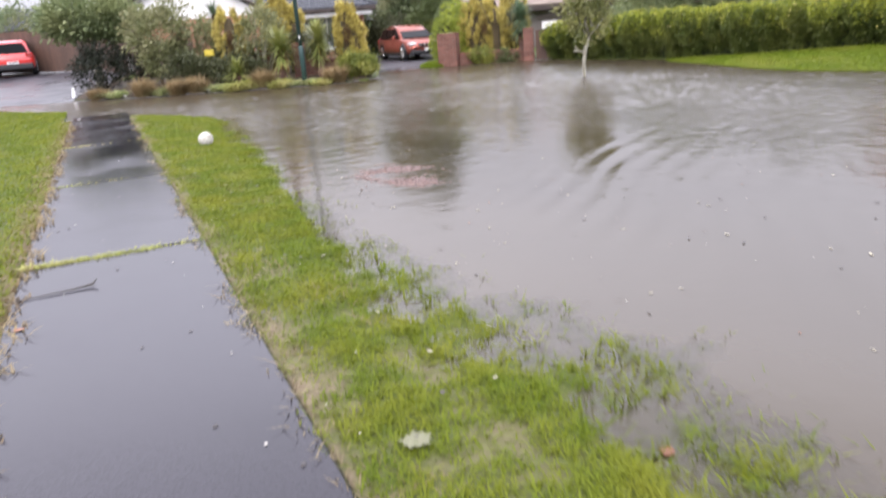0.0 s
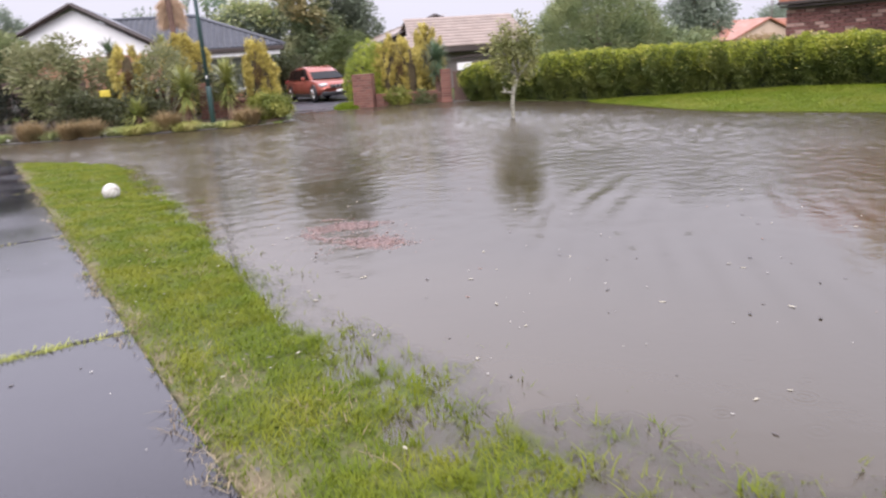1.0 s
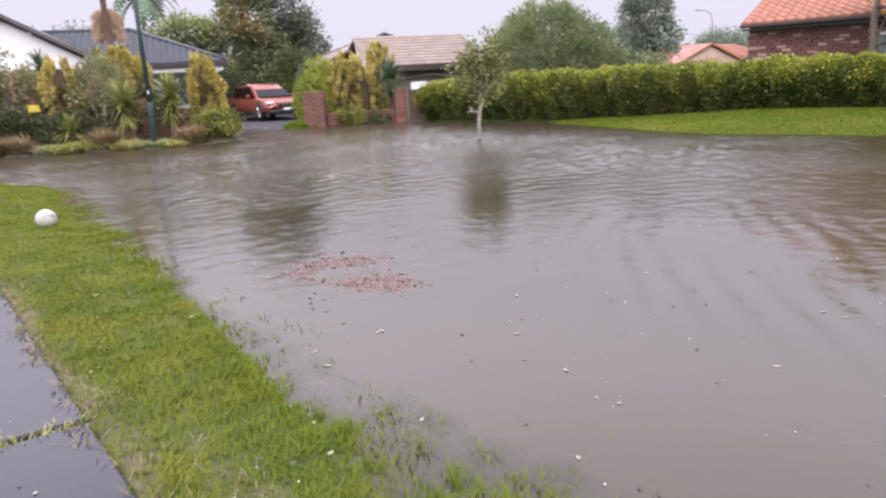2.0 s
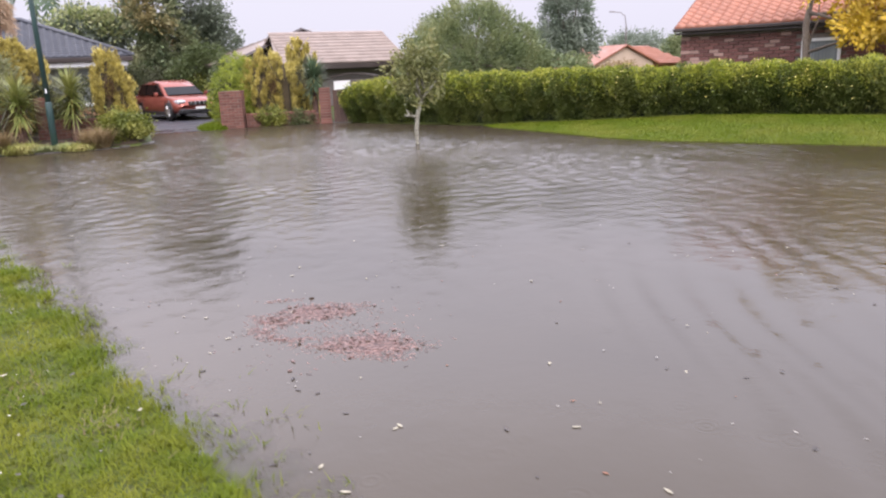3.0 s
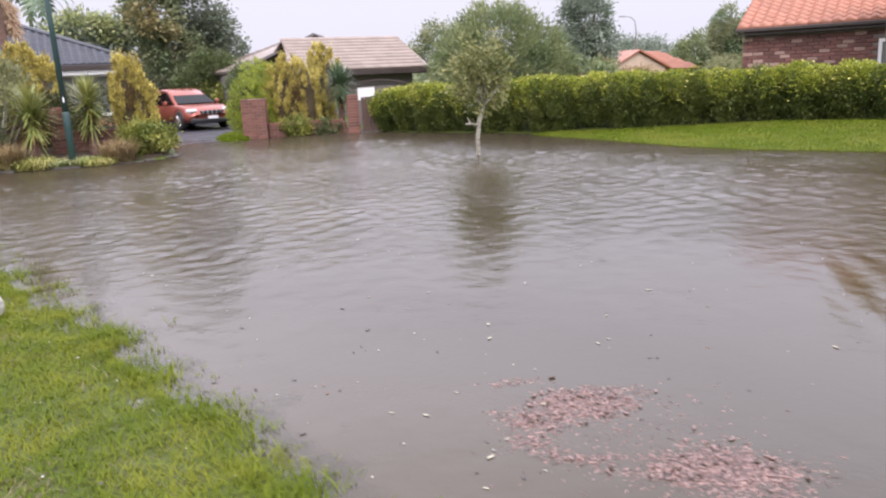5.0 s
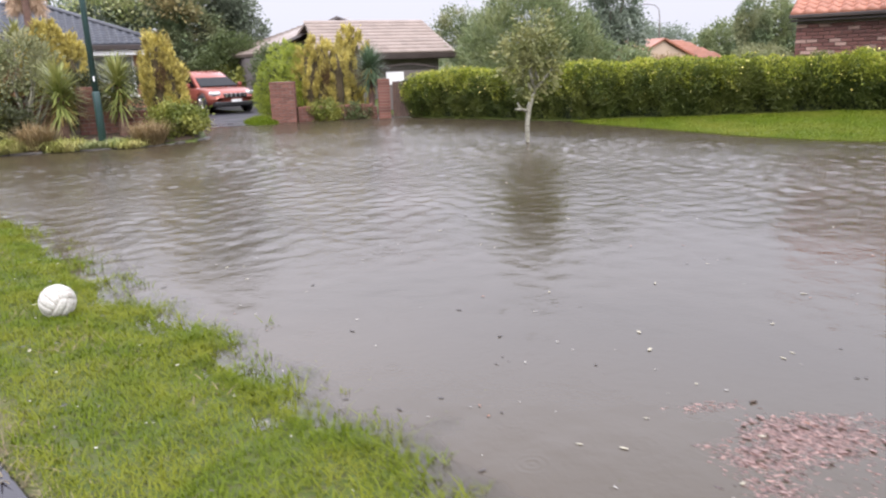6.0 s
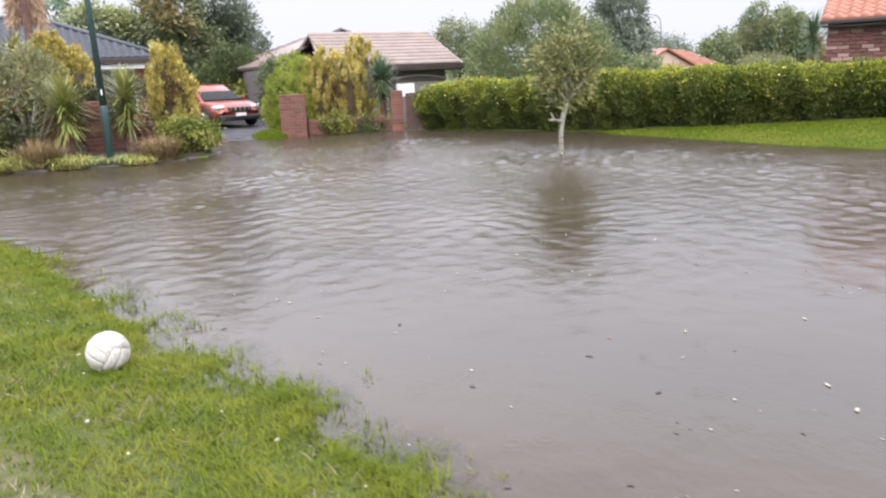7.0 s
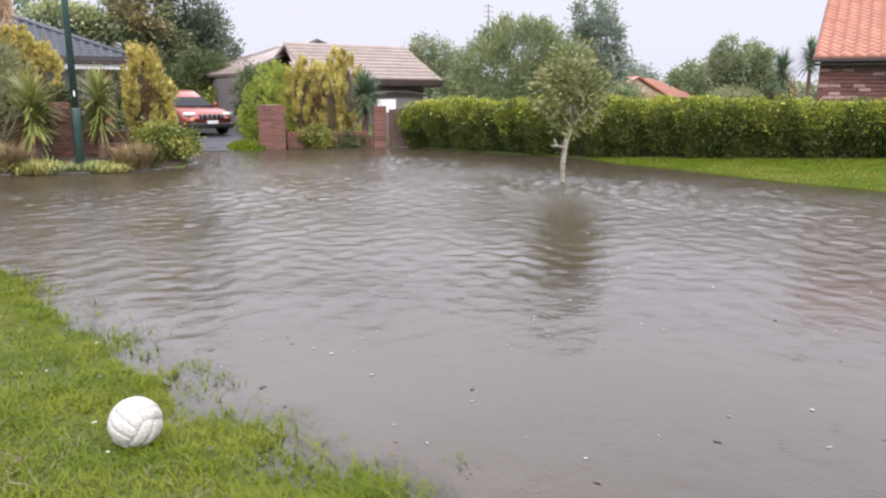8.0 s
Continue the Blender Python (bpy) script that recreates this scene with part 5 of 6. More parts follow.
left_lawn = scatter(-9.5, PATH_LEFT, -1.5, 24.0, 340000, rg, lambda u, s, r: (u < PATH_LEFT - 0.0 + edge_wobble(s + 2)) & (s < lawn_end(u)) & (r < np.interp(u, [-9.5, -6, -3.4, PATH_LEFT], [0.25, 0.4, 0.85, 1])))
lawn("lawn_grass", left_lawn, 0.036, 0.009, 1.4, 34, GRASS, "mown wet lawn beside the footpath")
lf = scatter(-2.75, PATH_LEFT + 0.14, 2.0, 19, 17000, rg, lambda u, s, r: (u < PATH_LEFT + 0.09 + 1.6 * edge_wobble(s + 2)) & (r < np.exp(-((u - PATH_LEFT) / 0.17) ** 2)))
lawn("straw", lf, 0.032, 0.010, 2.0, 36, L_LITTER, "dead grass and leaf litter along the lawn's edge")
# far lawn in front of the hedge
fy = rg.uniform(9.5, 21.2, 260000)
fx = lawn_x(fy) - 0.05 + rg.random(260000) * 4.5
ok = (fx < hedge_x(fy) + 0.1)
fx, fy = fx[ok], fy[ok]
lawn("lawn_grass", np.stack([fx, fy, land(fx, fy) - 0.005], 1), 0.032, 0.009, 1.5, 37, LAWN, "mown green lawn sloping up to the hedge")
# the grassy corner by the gate pier
fx, fy = rg.uniform(0.1, 1.0, 9000), rg.uniform(26.5, 28.6, 9000)
ok = ((fx - 0.65) / 0.45) ** 2 + ((fy - 27.5) / 0.95) ** 2 < 1
fx, fy = fx[ok], fy[ok]
mound = 0.16 * np.clip(1 - ((fx - 0.7) / 0.5) ** 2 - ((fy - 27.6) / 1.0) ** 2, 0, 1)
lawn("grass_mound", np.stack([fx, fy, land(fx, fy) + mound - 0.02], 1), 0.08, 0.02, 0.9, 38, LAWN, "mound of grass beside the gate pier")
# grass and moss in the joints of the footpath
for s_joint, share in ((5.75, 0.75), (9.1, 0.35), (12.9, 0.3)):
    n = 1500 if s_joint < 6 else 350
    uu = PATH_LEFT + rg.random(n) ** 1.4 * (PATH_RIGHT - PATH_LEFT)
    uu = uu[rg.random(n) < np.where(uu < PATH_LEFT + share * 1.19, 1, 0.25)]
    ss = s_joint + rg.normal(size=len(uu)) * 0.03
    x, y = xy(uu, ss)
    lawn("joint_grass", np.stack([x, y, np.full(len(x), 0.062 - path_drop(s_joint))], 1), 0.035, 0.008, 1.0, int(s_joint * 10), L_TUFT, "yellow-green moss and grass in a joint of the footpath")


# ---- trees and shrubs ----
def tree(name, at, trunk, lobes, clumps, per, spread, size, leaf, label, seed, bark=BARK, aspect=0.5, shell=0.7, up=0.0, limbs=6, category="tree", extra=None):
    """A tapered trunk with limbs that reach into the lobes of a leafy crown. trunk: height and radius. Lobes are relative to the base."""
    rng = np.random.default_rng(seed)
    t = thing(name, at, label, category)
    h, r = trunk
    bm = bmesh.new()
    tube(bm, [(0, 0, -0.1), (0.02 * h, 0.01 * h, h * 0.4), (0.0, 0.02 * h, h * 0.75), (0.03 * h, 0, h)], [r * 1.25, r, r * 0.85, r * 0.6], 9)
    for k in range(limbs):
        L = lobes[k % len(lobes)]
        d = unit(rng.normal(size=3))
        end = np.array(L[:3]) + d * np.array(L[3:]) * 0.75
        start = np.array([0, 0, h * rng.uniform(0.45, 0.95)])
        mid = (start + end) / 2 + rng.normal(size=3) * 0.06 * h
        tube(bm, [tuple(start), tuple(mid), tuple(end)], [r * 0.45, r * 0.28, r * 0.08], 6)
    part("trunk", bm, bark, t, smooth=True)
    crown("crown", lobes, clumps, per, spread, size, leaf, t, seed, aspect, shell, up)
    if extra:
        crown("blossom", extra[0], extra[1], extra[2], spread, size, extra[3], t, seed + 1, aspect, shell, label="yellowish blossom")
    return t


def bush(name, at, lobes, clumps, per, spread, size, leaf, label, seed, aspect=0.5, shell=0.6, up=0.2, stems=5, category="shrub", bark=BARK):
    rng = np.random.default_rng(seed)
    t = thing(name, at, label, category)
    bm = bmesh.new()
    for k in range(stems):
        L = np.array(lobes[k % len(lobes)])
        d = unit(rng.normal(size=3) * [1, 1, 0.3])
        end = L[:3] + d * L[3:] * 0.6
        tube(bm, [(0.08 * d[0], 0.08 * d[1], -0.05), tuple(end * [0.5, 0.5, 0.5] + rng.normal(size=3) * 0.05), tuple(end)], [0.035, 0.025, 0.01], 6)
    part("stems", bm, bark, t, smooth=True)
    crown("foliage", lobes, clumps, per, spread, size, leaf, t, seed, aspect, shell, up, floor=0.0)
    return t


def cypress(at, columns, clumps, per, leaf, label, seed, core=GOLD_CORE, size=0.075, hollow=None, profile=(0.8, 0.95, 1.0, 0.97, 0.82, 0.5)):
    """A columnar conifer: upright plumes round an inside coloured dark for the shade between them. columns: x, y,
    height, radius.
    """
    rng = np.random.default_rng(seed)
    t = thing("conifer", at, label, "conifer")
    bm = bmesh.new()
    tube(bm, [(0, 0, -0.1), (0, 0, 0.5), (0, 0, columns[0][2] * 0.8)], [0.07, 0.05, 0.02], 8)
    part("trunk", bm, BARK, t)
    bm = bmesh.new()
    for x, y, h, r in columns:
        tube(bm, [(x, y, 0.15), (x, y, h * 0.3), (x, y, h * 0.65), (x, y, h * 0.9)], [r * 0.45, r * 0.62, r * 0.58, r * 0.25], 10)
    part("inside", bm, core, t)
    pts, outs = [], []
    for x, y, h, r in columns:
        share = r * h / sum(c[2] * c[3] for c in columns)
        n = int(clumps * share * 0.30)
        zz = rng.random(n) ** 0.85
        rad = r * np.interp(zz, [0, 0.12, 0.45, 0.8, 0.95, 1], profile) * (1 + 0.12 * np.sin(9 * zz + 5 * rng.random()))
        a = rng.uniform(0, 2 * math.pi, n)
        rad = rad * (1 + 0.13 * np.sin(6 * a + 3 * x + 2 * zz) + rng.normal(size=n) * 0.09)
        c = np.stack([x + rad * np.cos(a), y + rad * np.sin(a), 0.06 + zz * h * 0.97], 1)
        o = np.stack([np.cos(a) * 0.5, np.sin(a) * 0.5, np.ones(n)], 1)
        pts.append(np.repeat(c, per * 5, 0) + rng.normal(size=(n * per * 5, 3)) * [0.030, 0.030, 0.075])
        outs.append(np.repeat(o, per * 5, 0))
    v, f = leaves(np.concatenate(pts), size, 0.34, np.concatenate(outs), 0.62, rng)
    mesh_np("foliage", v, f, leaf, t)
    if hollow:
        hx, hz, hr = hollow
        x, y, h, r = columns[0]
        pts = rng.normal(size=(600, 3)) * [hr * 0.7, 0.03, hr * 1.5] + [x + hx, y - r * 1.1, hz]
        v, f = leaves(pts, 0.07, 0.3, np.array([0, -0.4, 1.0]), 0.8, rng)
        tagged(mesh_np("browned_hollow", v, f, L_BROWNED, t), "browned bare patch", kind="stuff")
    return t


def yucca(at, trunk, radius, count, leaf, label, seed, skirt=0, droop=0.5, r0=0.09, clothed=0.18):
    """Sword leaves in a rosette on a stout trunk, with dry ones hanging below."""
    rng = np.random.default_rng(seed)
    t = thing("yucca", at, label, "yucca")
    bm = bmesh.new()
    tube(bm, [(0, 0, -0.1), (0.01, 0, trunk * 0.5), (0, 0.01, trunk)], [r0 * 1.2, r0, r0 * 0.8], 9)
    part("trunk", bm, PALM_BARK, t)

    def swords(n, tilt0, tilt1, length, width, bend):
        vs, fs = [], []
        for k in range(n):
            a, e = rng.uniform(0, 2 * math.pi), math.radians(rng.uniform(tilt0, tilt1))
            L = length * rng.uniform(0.75, 1.1)
            o = np.array([math.cos(a), math.sin(a), 0])
            s = np.array([-math.sin(a), math.cos(a), 0])
            low = rng.random() ** 1.5
            e -= 0.75 * low * (clothed > 0.2)
            p = np.array([0, 0, trunk + 0.03 - clothed * low])
            i0 = len(vs)
            for j, w in enumerate((0.7, 1.0, 0.75, 0.05)):
                vs += [p - s * width * w / 2, p + s * width * w / 2]
                ee = e - bend * (j / 3) ** 1.5
                p = p + L / 3 * (o * math.cos(ee) + np.array([0, 0, math.sin(ee)]))
            fs += [(i0 + 2 * j, i0 + 2 * j + 1, i0 + 2 * j + 3, i0 + 2 * j + 2) for j in range(3)]
        return np.array(vs), np.array(fs)

    v, f = swords(int(count * (2.3 if clothed > 0.2 else 1.7)), -15, 88, radius, 0.036 if clothed > 0.2 else 0.05, droop)
    mesh_np("leaves", v, f, leaf, t)
    if skirt:
        v, f = swords(skirt, -75, -15, radius * 0.85, 0.04, 0.4)
        tagged(mesh_np("dry_leaves", v, f, L_DEADLEAF, t), "dry yellow leaves")
    return t


def tuft(at, h, count, leaf, label, seed, spread=0.12, lean=1.0, width=0.014):
    rng = np.random.default_rng(seed)
    t = thing("grass_tuft", at, label, "ornamental grass", "tufts along the bed")
    a, r = rng.uniform(0, 2 * math.pi, count), spread * np.sqrt(rng.random(count))
    roots = np.stack([r * np.cos(a), r * np.sin(a), np.full(count, -0.03)], 1)
    v, f = blades(roots, h, width, lean, rng, 0.35)
    mesh_np("foliage", v, f, leaf, t)
    return t


def on(x, y, dz=0.0):
    return (x, y, float(land(x, y)) + dz)


# young tree standing in the flood
def young_tree():
    t = thing("young_tree", (3.56, 17.8, -0.25), "young tree with lichen-grey trunk standing in the flood water", "tree")
    z = 0.25
    bm = bmesh.new()
    tube(bm, [(0.0, 0, -0.05), (0.0, 0, z), (-0.01, 0, z + 0.3), (0.03, 0, z + 0.62), (0.13, 0, z + 0.92)], [0.046, 0.038, 0.042, 0.046, 0.042], 10)
    part("trunk", bm, LICHEN, t, "pale lichen-covered trunk", smooth=True)
    limbs = [[(0.12, 0, 0.90), (0.28, -0.08, 1.10), (0.42, -0.14, 1.28), (0.46, -0.10, 1.55)], [(0.12, 0, 0.9), (-0.06, 0.05, 1.15), (-0.12, 0.1, 1.5), (-0.1, 0.08, 1.9)], [(0.02, 0, 0.56), (-0.16, -0.02, 0.60), (-0.22, -0.02, 0.72)], [(-0.16, -0.02, 0.60), (-0.26, 0.0, 0.6)], [(0.13, 0, 0.95), (0.02, -0.08, 1.22), (0.05, -0.05, 1.5), (-0.06, -0.02, 1.75)], [(0.2, -0.03, 1.12), (0.16, 0.15, 1.5), (0.12, 0.3, 1.85)]]
    for L in limbs:
        bm = bmesh.new()
        tube(bm, [(x, y, h + z) for x, y, h in L], np.linspace(0.036, 0.012, len(L)), 7)
        part("limb", bm, LICHEN, t, smooth=True)
    lobes = [(0.12, 0.0, z + 1.70, 0.50, 0.48, 0.42), (0.40, 0.0, z + 1.5, 0.38, 0.4, 0.42), (-0.22, 0.05, z + 1.5, 0.34, 0.36, 0.42), (0.1, 0, z + 1.28, 0.5, 0.5, 0.32), (0.15, 0, z + 2.0, 0.28, 0.3, 0.22), (-0.05, 0, z + 1.0, 0.25, 0.25, 0.2)]
    crown("crown", lobes, 135, 26, 0.075, 0.085, L_YOUNG, t, 51, 0.48, 0.35)
    return t


young_tree()

# planted bed in front of the white house
tree("tree", on(-10.6, 26.2), (1.5, 0.11), [(0, 0, 2.3, 1.35, 1.2, 0.62), (-0.7, 0.1, 2.2, 0.8, 0.9, 0.5), (0.9, 0, 2.1, 0.85, 0.8, 0.6)], 560, 24, 0.13, 0.13, L_WILLOW, "spreading broadleaf tree with pale trunk over undergrowth painted shade-dark", 61, bark=LICHEN, limbs=8)
# the dark gap under the crown is put into this shrub's colour
bush("shrub", on(-10.2, 25.2), [(0, 0, 0.6, 0.95, 0.5, 0.65), (1.2, 0.1, 0.65, 0.8, 0.5, 0.65), (0.1, 0.2, 1.15, 0.75, 0.4, 0.4)], 300, 22, 0.09, 0.09, L_GLOOM, "dense undergrowth coloured near-black for the shade under the tree", 62)
bush("shrub", on(-8.1, 25.0), [(0, 0, 1.5, 0.75, 0.7, 0.8), (0.55, 0, 2.0, 0.45, 0.5, 0.6), (-0.6, 0, 1.8, 0.55, 0.5, 0.6), (0.1, 0, 0.8, 0.8, 0.6, 0.55)], 190, 34, 0.11, 0.12, L_OLIVE, "tall grey-green shrub in the garden bed", 63, stems=8)
bush("shrub", on(-6.75, 25.5), [(0, 0, 1.0, 0.5, 0.4, 0.95), (0.35, 0, 0.7, 0.4, 0.4, 0.65)], 150, 26, 0.1, 0.11, L_OLIVE, "leafy green shrub against the brick wall", 60)
bush("shrub", on(-7.2, 24.3), [(0, 0, 0.5, 0.7, 0.5, 0.5)], 130, 22, 0.1, 0.1, L_SHADE, "low dark green shrub in the garden bed", 64)
cypress(on(-5.85, 24.75), [(0, 0, 2.1, 0.36), (0.25, 0.1, 1.85, 0.3)], 420, 26, L_GOLD, "golden conifer with browned patches", 65, hollow=(0.05, 1.2, 0.09))
bush("shrub", on(-4.95, 24.6), [(0, 0, 1.55, 0.72, 0.6, 0.62), (0.4, 0, 1.2, 0.5, 0.5, 0.5), (-0.4, 0, 1.25, 0.5, 0.5, 0.55), (0.1, 0, 1.85, 0.5, 0.4, 0.35)], 112, 30, 0.10, 0.095, L_OLIVE, "rounded olive-leaved shrub on bare pale stems", 66, stems=9, bark=LICHEN)
cypress(on(-4.35, 25.9), [(0, 0, 2.3, 0.42), (0.28, 0, 2.05, 0.40), (-0.32, 0, 2.0, 0.4)], 1300, 26, L_GOLD, "golden conifer behind the rounded shrub", 67)
bush("shrub", on(-5.9, 24.0), [(0, 0, 0.4, 0.6, 0.4, 0.42), (0.7, 0, 0.35, 0.5, 0.4, 0.36)], 170, 20, 0.09, 0.09, L_SHADE, "low dark green shrub under the taller plants", 68)
yucca(on(-6.55, 26.2), 2.0, 0.55, 60, L_YUCCA_DARK, "spiky cabbage-tree yucca against the white gable", 69, droop=0.6)
yucca(on(-5.1, 27.0), 2.05, 0.6, 70, L_YUCCA, "green yucca beside the white gable", 70, droop=0.9)
yucca(on(-4.22, 23.5), 1.05, 0.74, 170, L_YUCCA, "large green yucca with dry yellow lower leaves", 71, skirt=34, droop=0.55, clothed=0.5)
yucca(on(-3.08, 23.7), 1.2, 0.66, 170, L_YUCCA, "large yucca with sword leaves in front of a brick wall", 72, skirt=30, droop=0.45, clothed=0.6)
bush("shrub", on(-2.9, 25.4), [(0, 0, 0.7, 0.9, 0.4, 0.7), (-0.9, 0.1, 0.6, 0.7, 0.4, 0.6)], 240, 22, 0.09, 0.09, L_SHADE, "dark green shrub behind the low brick wall", 58)
yucca(on(-5.6, 23.6), 0.35, 0.6, 80, L_YUCCA, "small yucca among the shrubs", 73, droop=0.7)
cypress(on(-2.16, 24.2), [(-0.04, 0, 2.05, 0.31), (0.20, -0.05, 1.68, 0.24), (0.30, 0, 1.1, 0.2)], 520, 26, L_GOLD, "golden columnar conifer with a browned patch", 74, hollow=(0.02, 1.15, 0.085))
bush("round_bush", on(-1.95, 23.35), [(0, 0, 0.3, 0.56, 0.5, 0.40), (0.28, 0.05, 0.26, 0.36, 0.36, 0.34), (-0.3, 0.1, 0.34, 0.32, 0.36, 0.34)], 300, 22, 0.07, 0.075, L_BUSH, "rounded green bush overhanging the flood", 75, category="bush")
for n, (x, h, leaf, lab) in enumerate(((-8.35, 0.42, L_TAWNY, "tawny"), (-7.85, 0.3, L_PALE, "pale variegated"), (-7.3, 0.36, L_TAWNY, "tawny"), (-6.75, 0.38, L_TAWNY, "tawny"), (-6.15, 0.28, L_PALE, "pale"), (-5.6, 0.36, L_TUFT, "yellow-green"), (-5.15, 0.40, L_TUFT, "yellow-green"), (-4.72, 0.42, L_TAWNY, "tawny"), (-4.25, 0.34, L_TUFT, "yellow-green"), (-3.85, 0.2, L_PALE, "pale variegated"), (-3.4, 0.22, L_PALE, "pale variegated"), (-3.05, 0.24, L_TUFT, "yellow-green"), (-2.62, 0.38, L_TAWNY, "reddish tawny"), (-9.3, 0.3, L_PALE, "pale"), (-9.9, 0.26, L_TAWNY, "tawny"))):
    tan = leaf is L_TAWNY
    tuft(on(x, float(bed_front(x)) + 0.19 + 0.07 * math.sin(n * 2.1)), h * (1.35 if tan else 0.85), 900 if tan else 420, leaf, lab + " grass tuft at the edge of the flooded bed", 80 + n, 0.26 if tan else 0.24 + 0.05 * (n % 3), 0.95 if tan else 1.6, 0.013 if tan else 0.022)
for n, x in enumerate((-9.0, -7.65, -6.35, -3.6)):
    bm = bmesh.new()
    bmesh.ops.create_icosphere(bm, subdivisions=2, radius=0.07 + 0.02 * (n % 3))
    for v in bm.verts:
        v.co *= 1 + 0.25 * noise.noise(v.co * 9 + Vector((n, 0, 0)))
        v.co.z *= 0.6
    ob = part("garden_stone", bm, STONE, None, smooth=False)
    ob.location = on(x, float(bed_front(x)) + 0.16, 0.03)
    tagged(ob, "pale rough stone edging the garden bed", "stone", "stones along the bed")


# right of the copper car's drive
bush("conifer", on(1.60, 28.3), [(0.05, 0, 1.05, 0.76, 0.62, 1.2), (-0.32, 0, 0.8, 0.58, 0.5, 0.95), (0.45, 0.1, 1.1, 0.55, 0.5, 1.05), (0.0, -0.05, 0.4, 0.78, 0.6, 0.5)], 1100, 30, 0.036, 0.05, L_LIME, "rounded lime-green conifer behind the brick pier", 101, aspect=0.4, shell=0.92, up=0.5, category="conifer")
cypress(on(2.6, 28.0), [(0, 0, 2.25, 0.44), (-0.36, 0, 2.0, 0.38), (0.40, -0.1, 2.1, 0.40)], 800, 26, L_GOLD, "golden conifer with a bare brown hollow", 102, hollow=(0.0, 1.25, 0.10))
cypress(on(4.05, 29.3), [(0, 0, 2.65, 0.48), (-0.3, 0, 2.3, 0.35)], 560, 26, L_GOLD, "tall golden conifer beside the beige-roofed house", 103)
bush("shrub", on(2.35, 27.0), [(0, 0, 0.28, 0.46, 0.3, 0.30), (0.2, 0, 0.2, 0.4, 0.3, 0.24)], 170, 20, 0.06, 0.07, L_BUSH, "low green shrub in front of the conifers", 104)
bush("shrub", on(3.2, 26.78), [(0, 0, 0.2, 0.34, 0.16, 0.3), (0.3, 0, 0.16, 0.3, 0.14, 0.24)], 110, 20, 0.05, 0.06, L_SCREEN, "small dark shrub against the low brick wall", 57)
yucca(on(3.88, 27.25), 1.5, 0.72, 260, L_YUCCA_DARK, "dark tree yucca with a skirt of dry yellow leaves", 105, skirt=70, droop=0.4, clothed=0.45)
bush("shrub", on(1.75, 29.6), [(0, 0, 0.9, 0.8, 0.6, 0.9)], 200, 20, 0.1, 0.1, L_SHADE, "dark shrub between the conifers", 106)
bush("shrub", on(2.0, 41.6), [(0, 0, 1.5, 1.0, 0.8, 1.5), (0.5, 0, 2.3, 0.9, 0.8, 0.9), (-0.8, 0, 1.2, 0.8, 0.7, 1.2)], 420, 24, 0.12, 0.12, L_SCREEN, "tall green shrub against the end of the beige-roofed house", 56)
bush("shrub", on(2.9, 40.6), [(0, 0, 0.8, 0.9, 0.7, 0.85), (0.9, 0.5, 1.0, 0.9, 0.8, 1.0), (-0.9, 1.0, 0.9, 0.9, 0.7, 0.95)], 420, 22, 0.12, 0.12, L_BUSH, "dense green shrub beyond the parked car", 107)
bush("shrub", on(-0.6, 42.2), [(0, 0, 1.1, 1.2, 0.8, 1.15), (-1.2, 0, 1.0, 1.0, 0.8, 1.1), (1.4, 0.5, 1.1, 1.2, 0.8, 1.1)], 480, 22, 0.13, 0.13, L_SHADE, "tall dark screen of shrubs behind the parked car", 108)
bush("shrub", on(1.62, 30.8), [(0, 0, 1.1, 0.45, 0.5, 1.2), (0.3, 0.3, 1.3, 0.5, 0.5, 0.95)], 330, 26, 0.08, 0.08, L_SCREEN, "tall dark green shrub behind the lime conifer", 59)
bush("shrub", on(2.6, 32.6), [(0, 0, 0.9, 0.7, 0.8, 0.95)], 240, 22, 0.11, 0.11, L_SHADE, "dark green shrub beside the drive", 109)

# the garden trees behind
tree("tree", on(0.35, 44.3), (3.0, 0.28), [(0, 0, 4.9, 1.2, 1.2, 1.3), (0.7, 0, 3.2, 1.2, 1.2, 1.2), (-0.3, 0, 3.2, 0.8, 1.0, 0.9), (0.5, 0, 6.7, 1.2, 1.2, 1.2), (-0.6, 0, 6.2, 0.8, 0.8, 0.6), (0, 0, 2.0, 1.4, 1.2, 1.0)], 430, 30, 0.2, 0.2, L_DARK, "large dark tree with yellowish blossom", 121, extra=([(-0.7, -1.0, 4.7, 0.7, 0.4, 0.4), (0.0, -1.2, 4.2, 0.7, 0.4, 0.3), (-0.3, -1.0, 6.3, 0.6, 0.4, 0.4)], 70, 24, L_RUST))
tree("tree", on(2.3, 45.2), (3.6, 0.26), [(0, 0, 5.2, 1.2, 1.2, 2.6), (0.5, 0, 3.4, 1.3, 1.2, 1.5), (1.3, -0.5, 2.6, 1.1, 1.0, 1.3), (1.0, -0.5, 4.3, 0.9, 0.9, 1.1), (-0.4, 0, 7.2, 1.0, 1.0, 1.6), (0.2, 0, 2.0, 1.5, 1.2, 1.0)], 760, 26, 0.2, 0.19, L_GUM, "tall grey-green gum tree behind the drive", 122, shell=0.5, bark=LICHEN)
tree("tree", on(-2.7, 46), (2.4, 0.2), [(0, 0, 3.6, 1.8, 1.5, 1.2), (1.6, 0, 3.4, 1.5, 1.3, 1.2), (-1.5, 0, 3.2, 1.3, 1.3, 1.0)], 460, 26, 0.2, 0.2, L_GREY, "broad tree behind the slate-roofed house", 123, extra=([(-0.4, -1.0, 4.2, 1.3, 0.4, 0.5), (1.2, -1.0, 4.0, 1.0, 0.4, 0.5)], 110, 22, L_PALE))
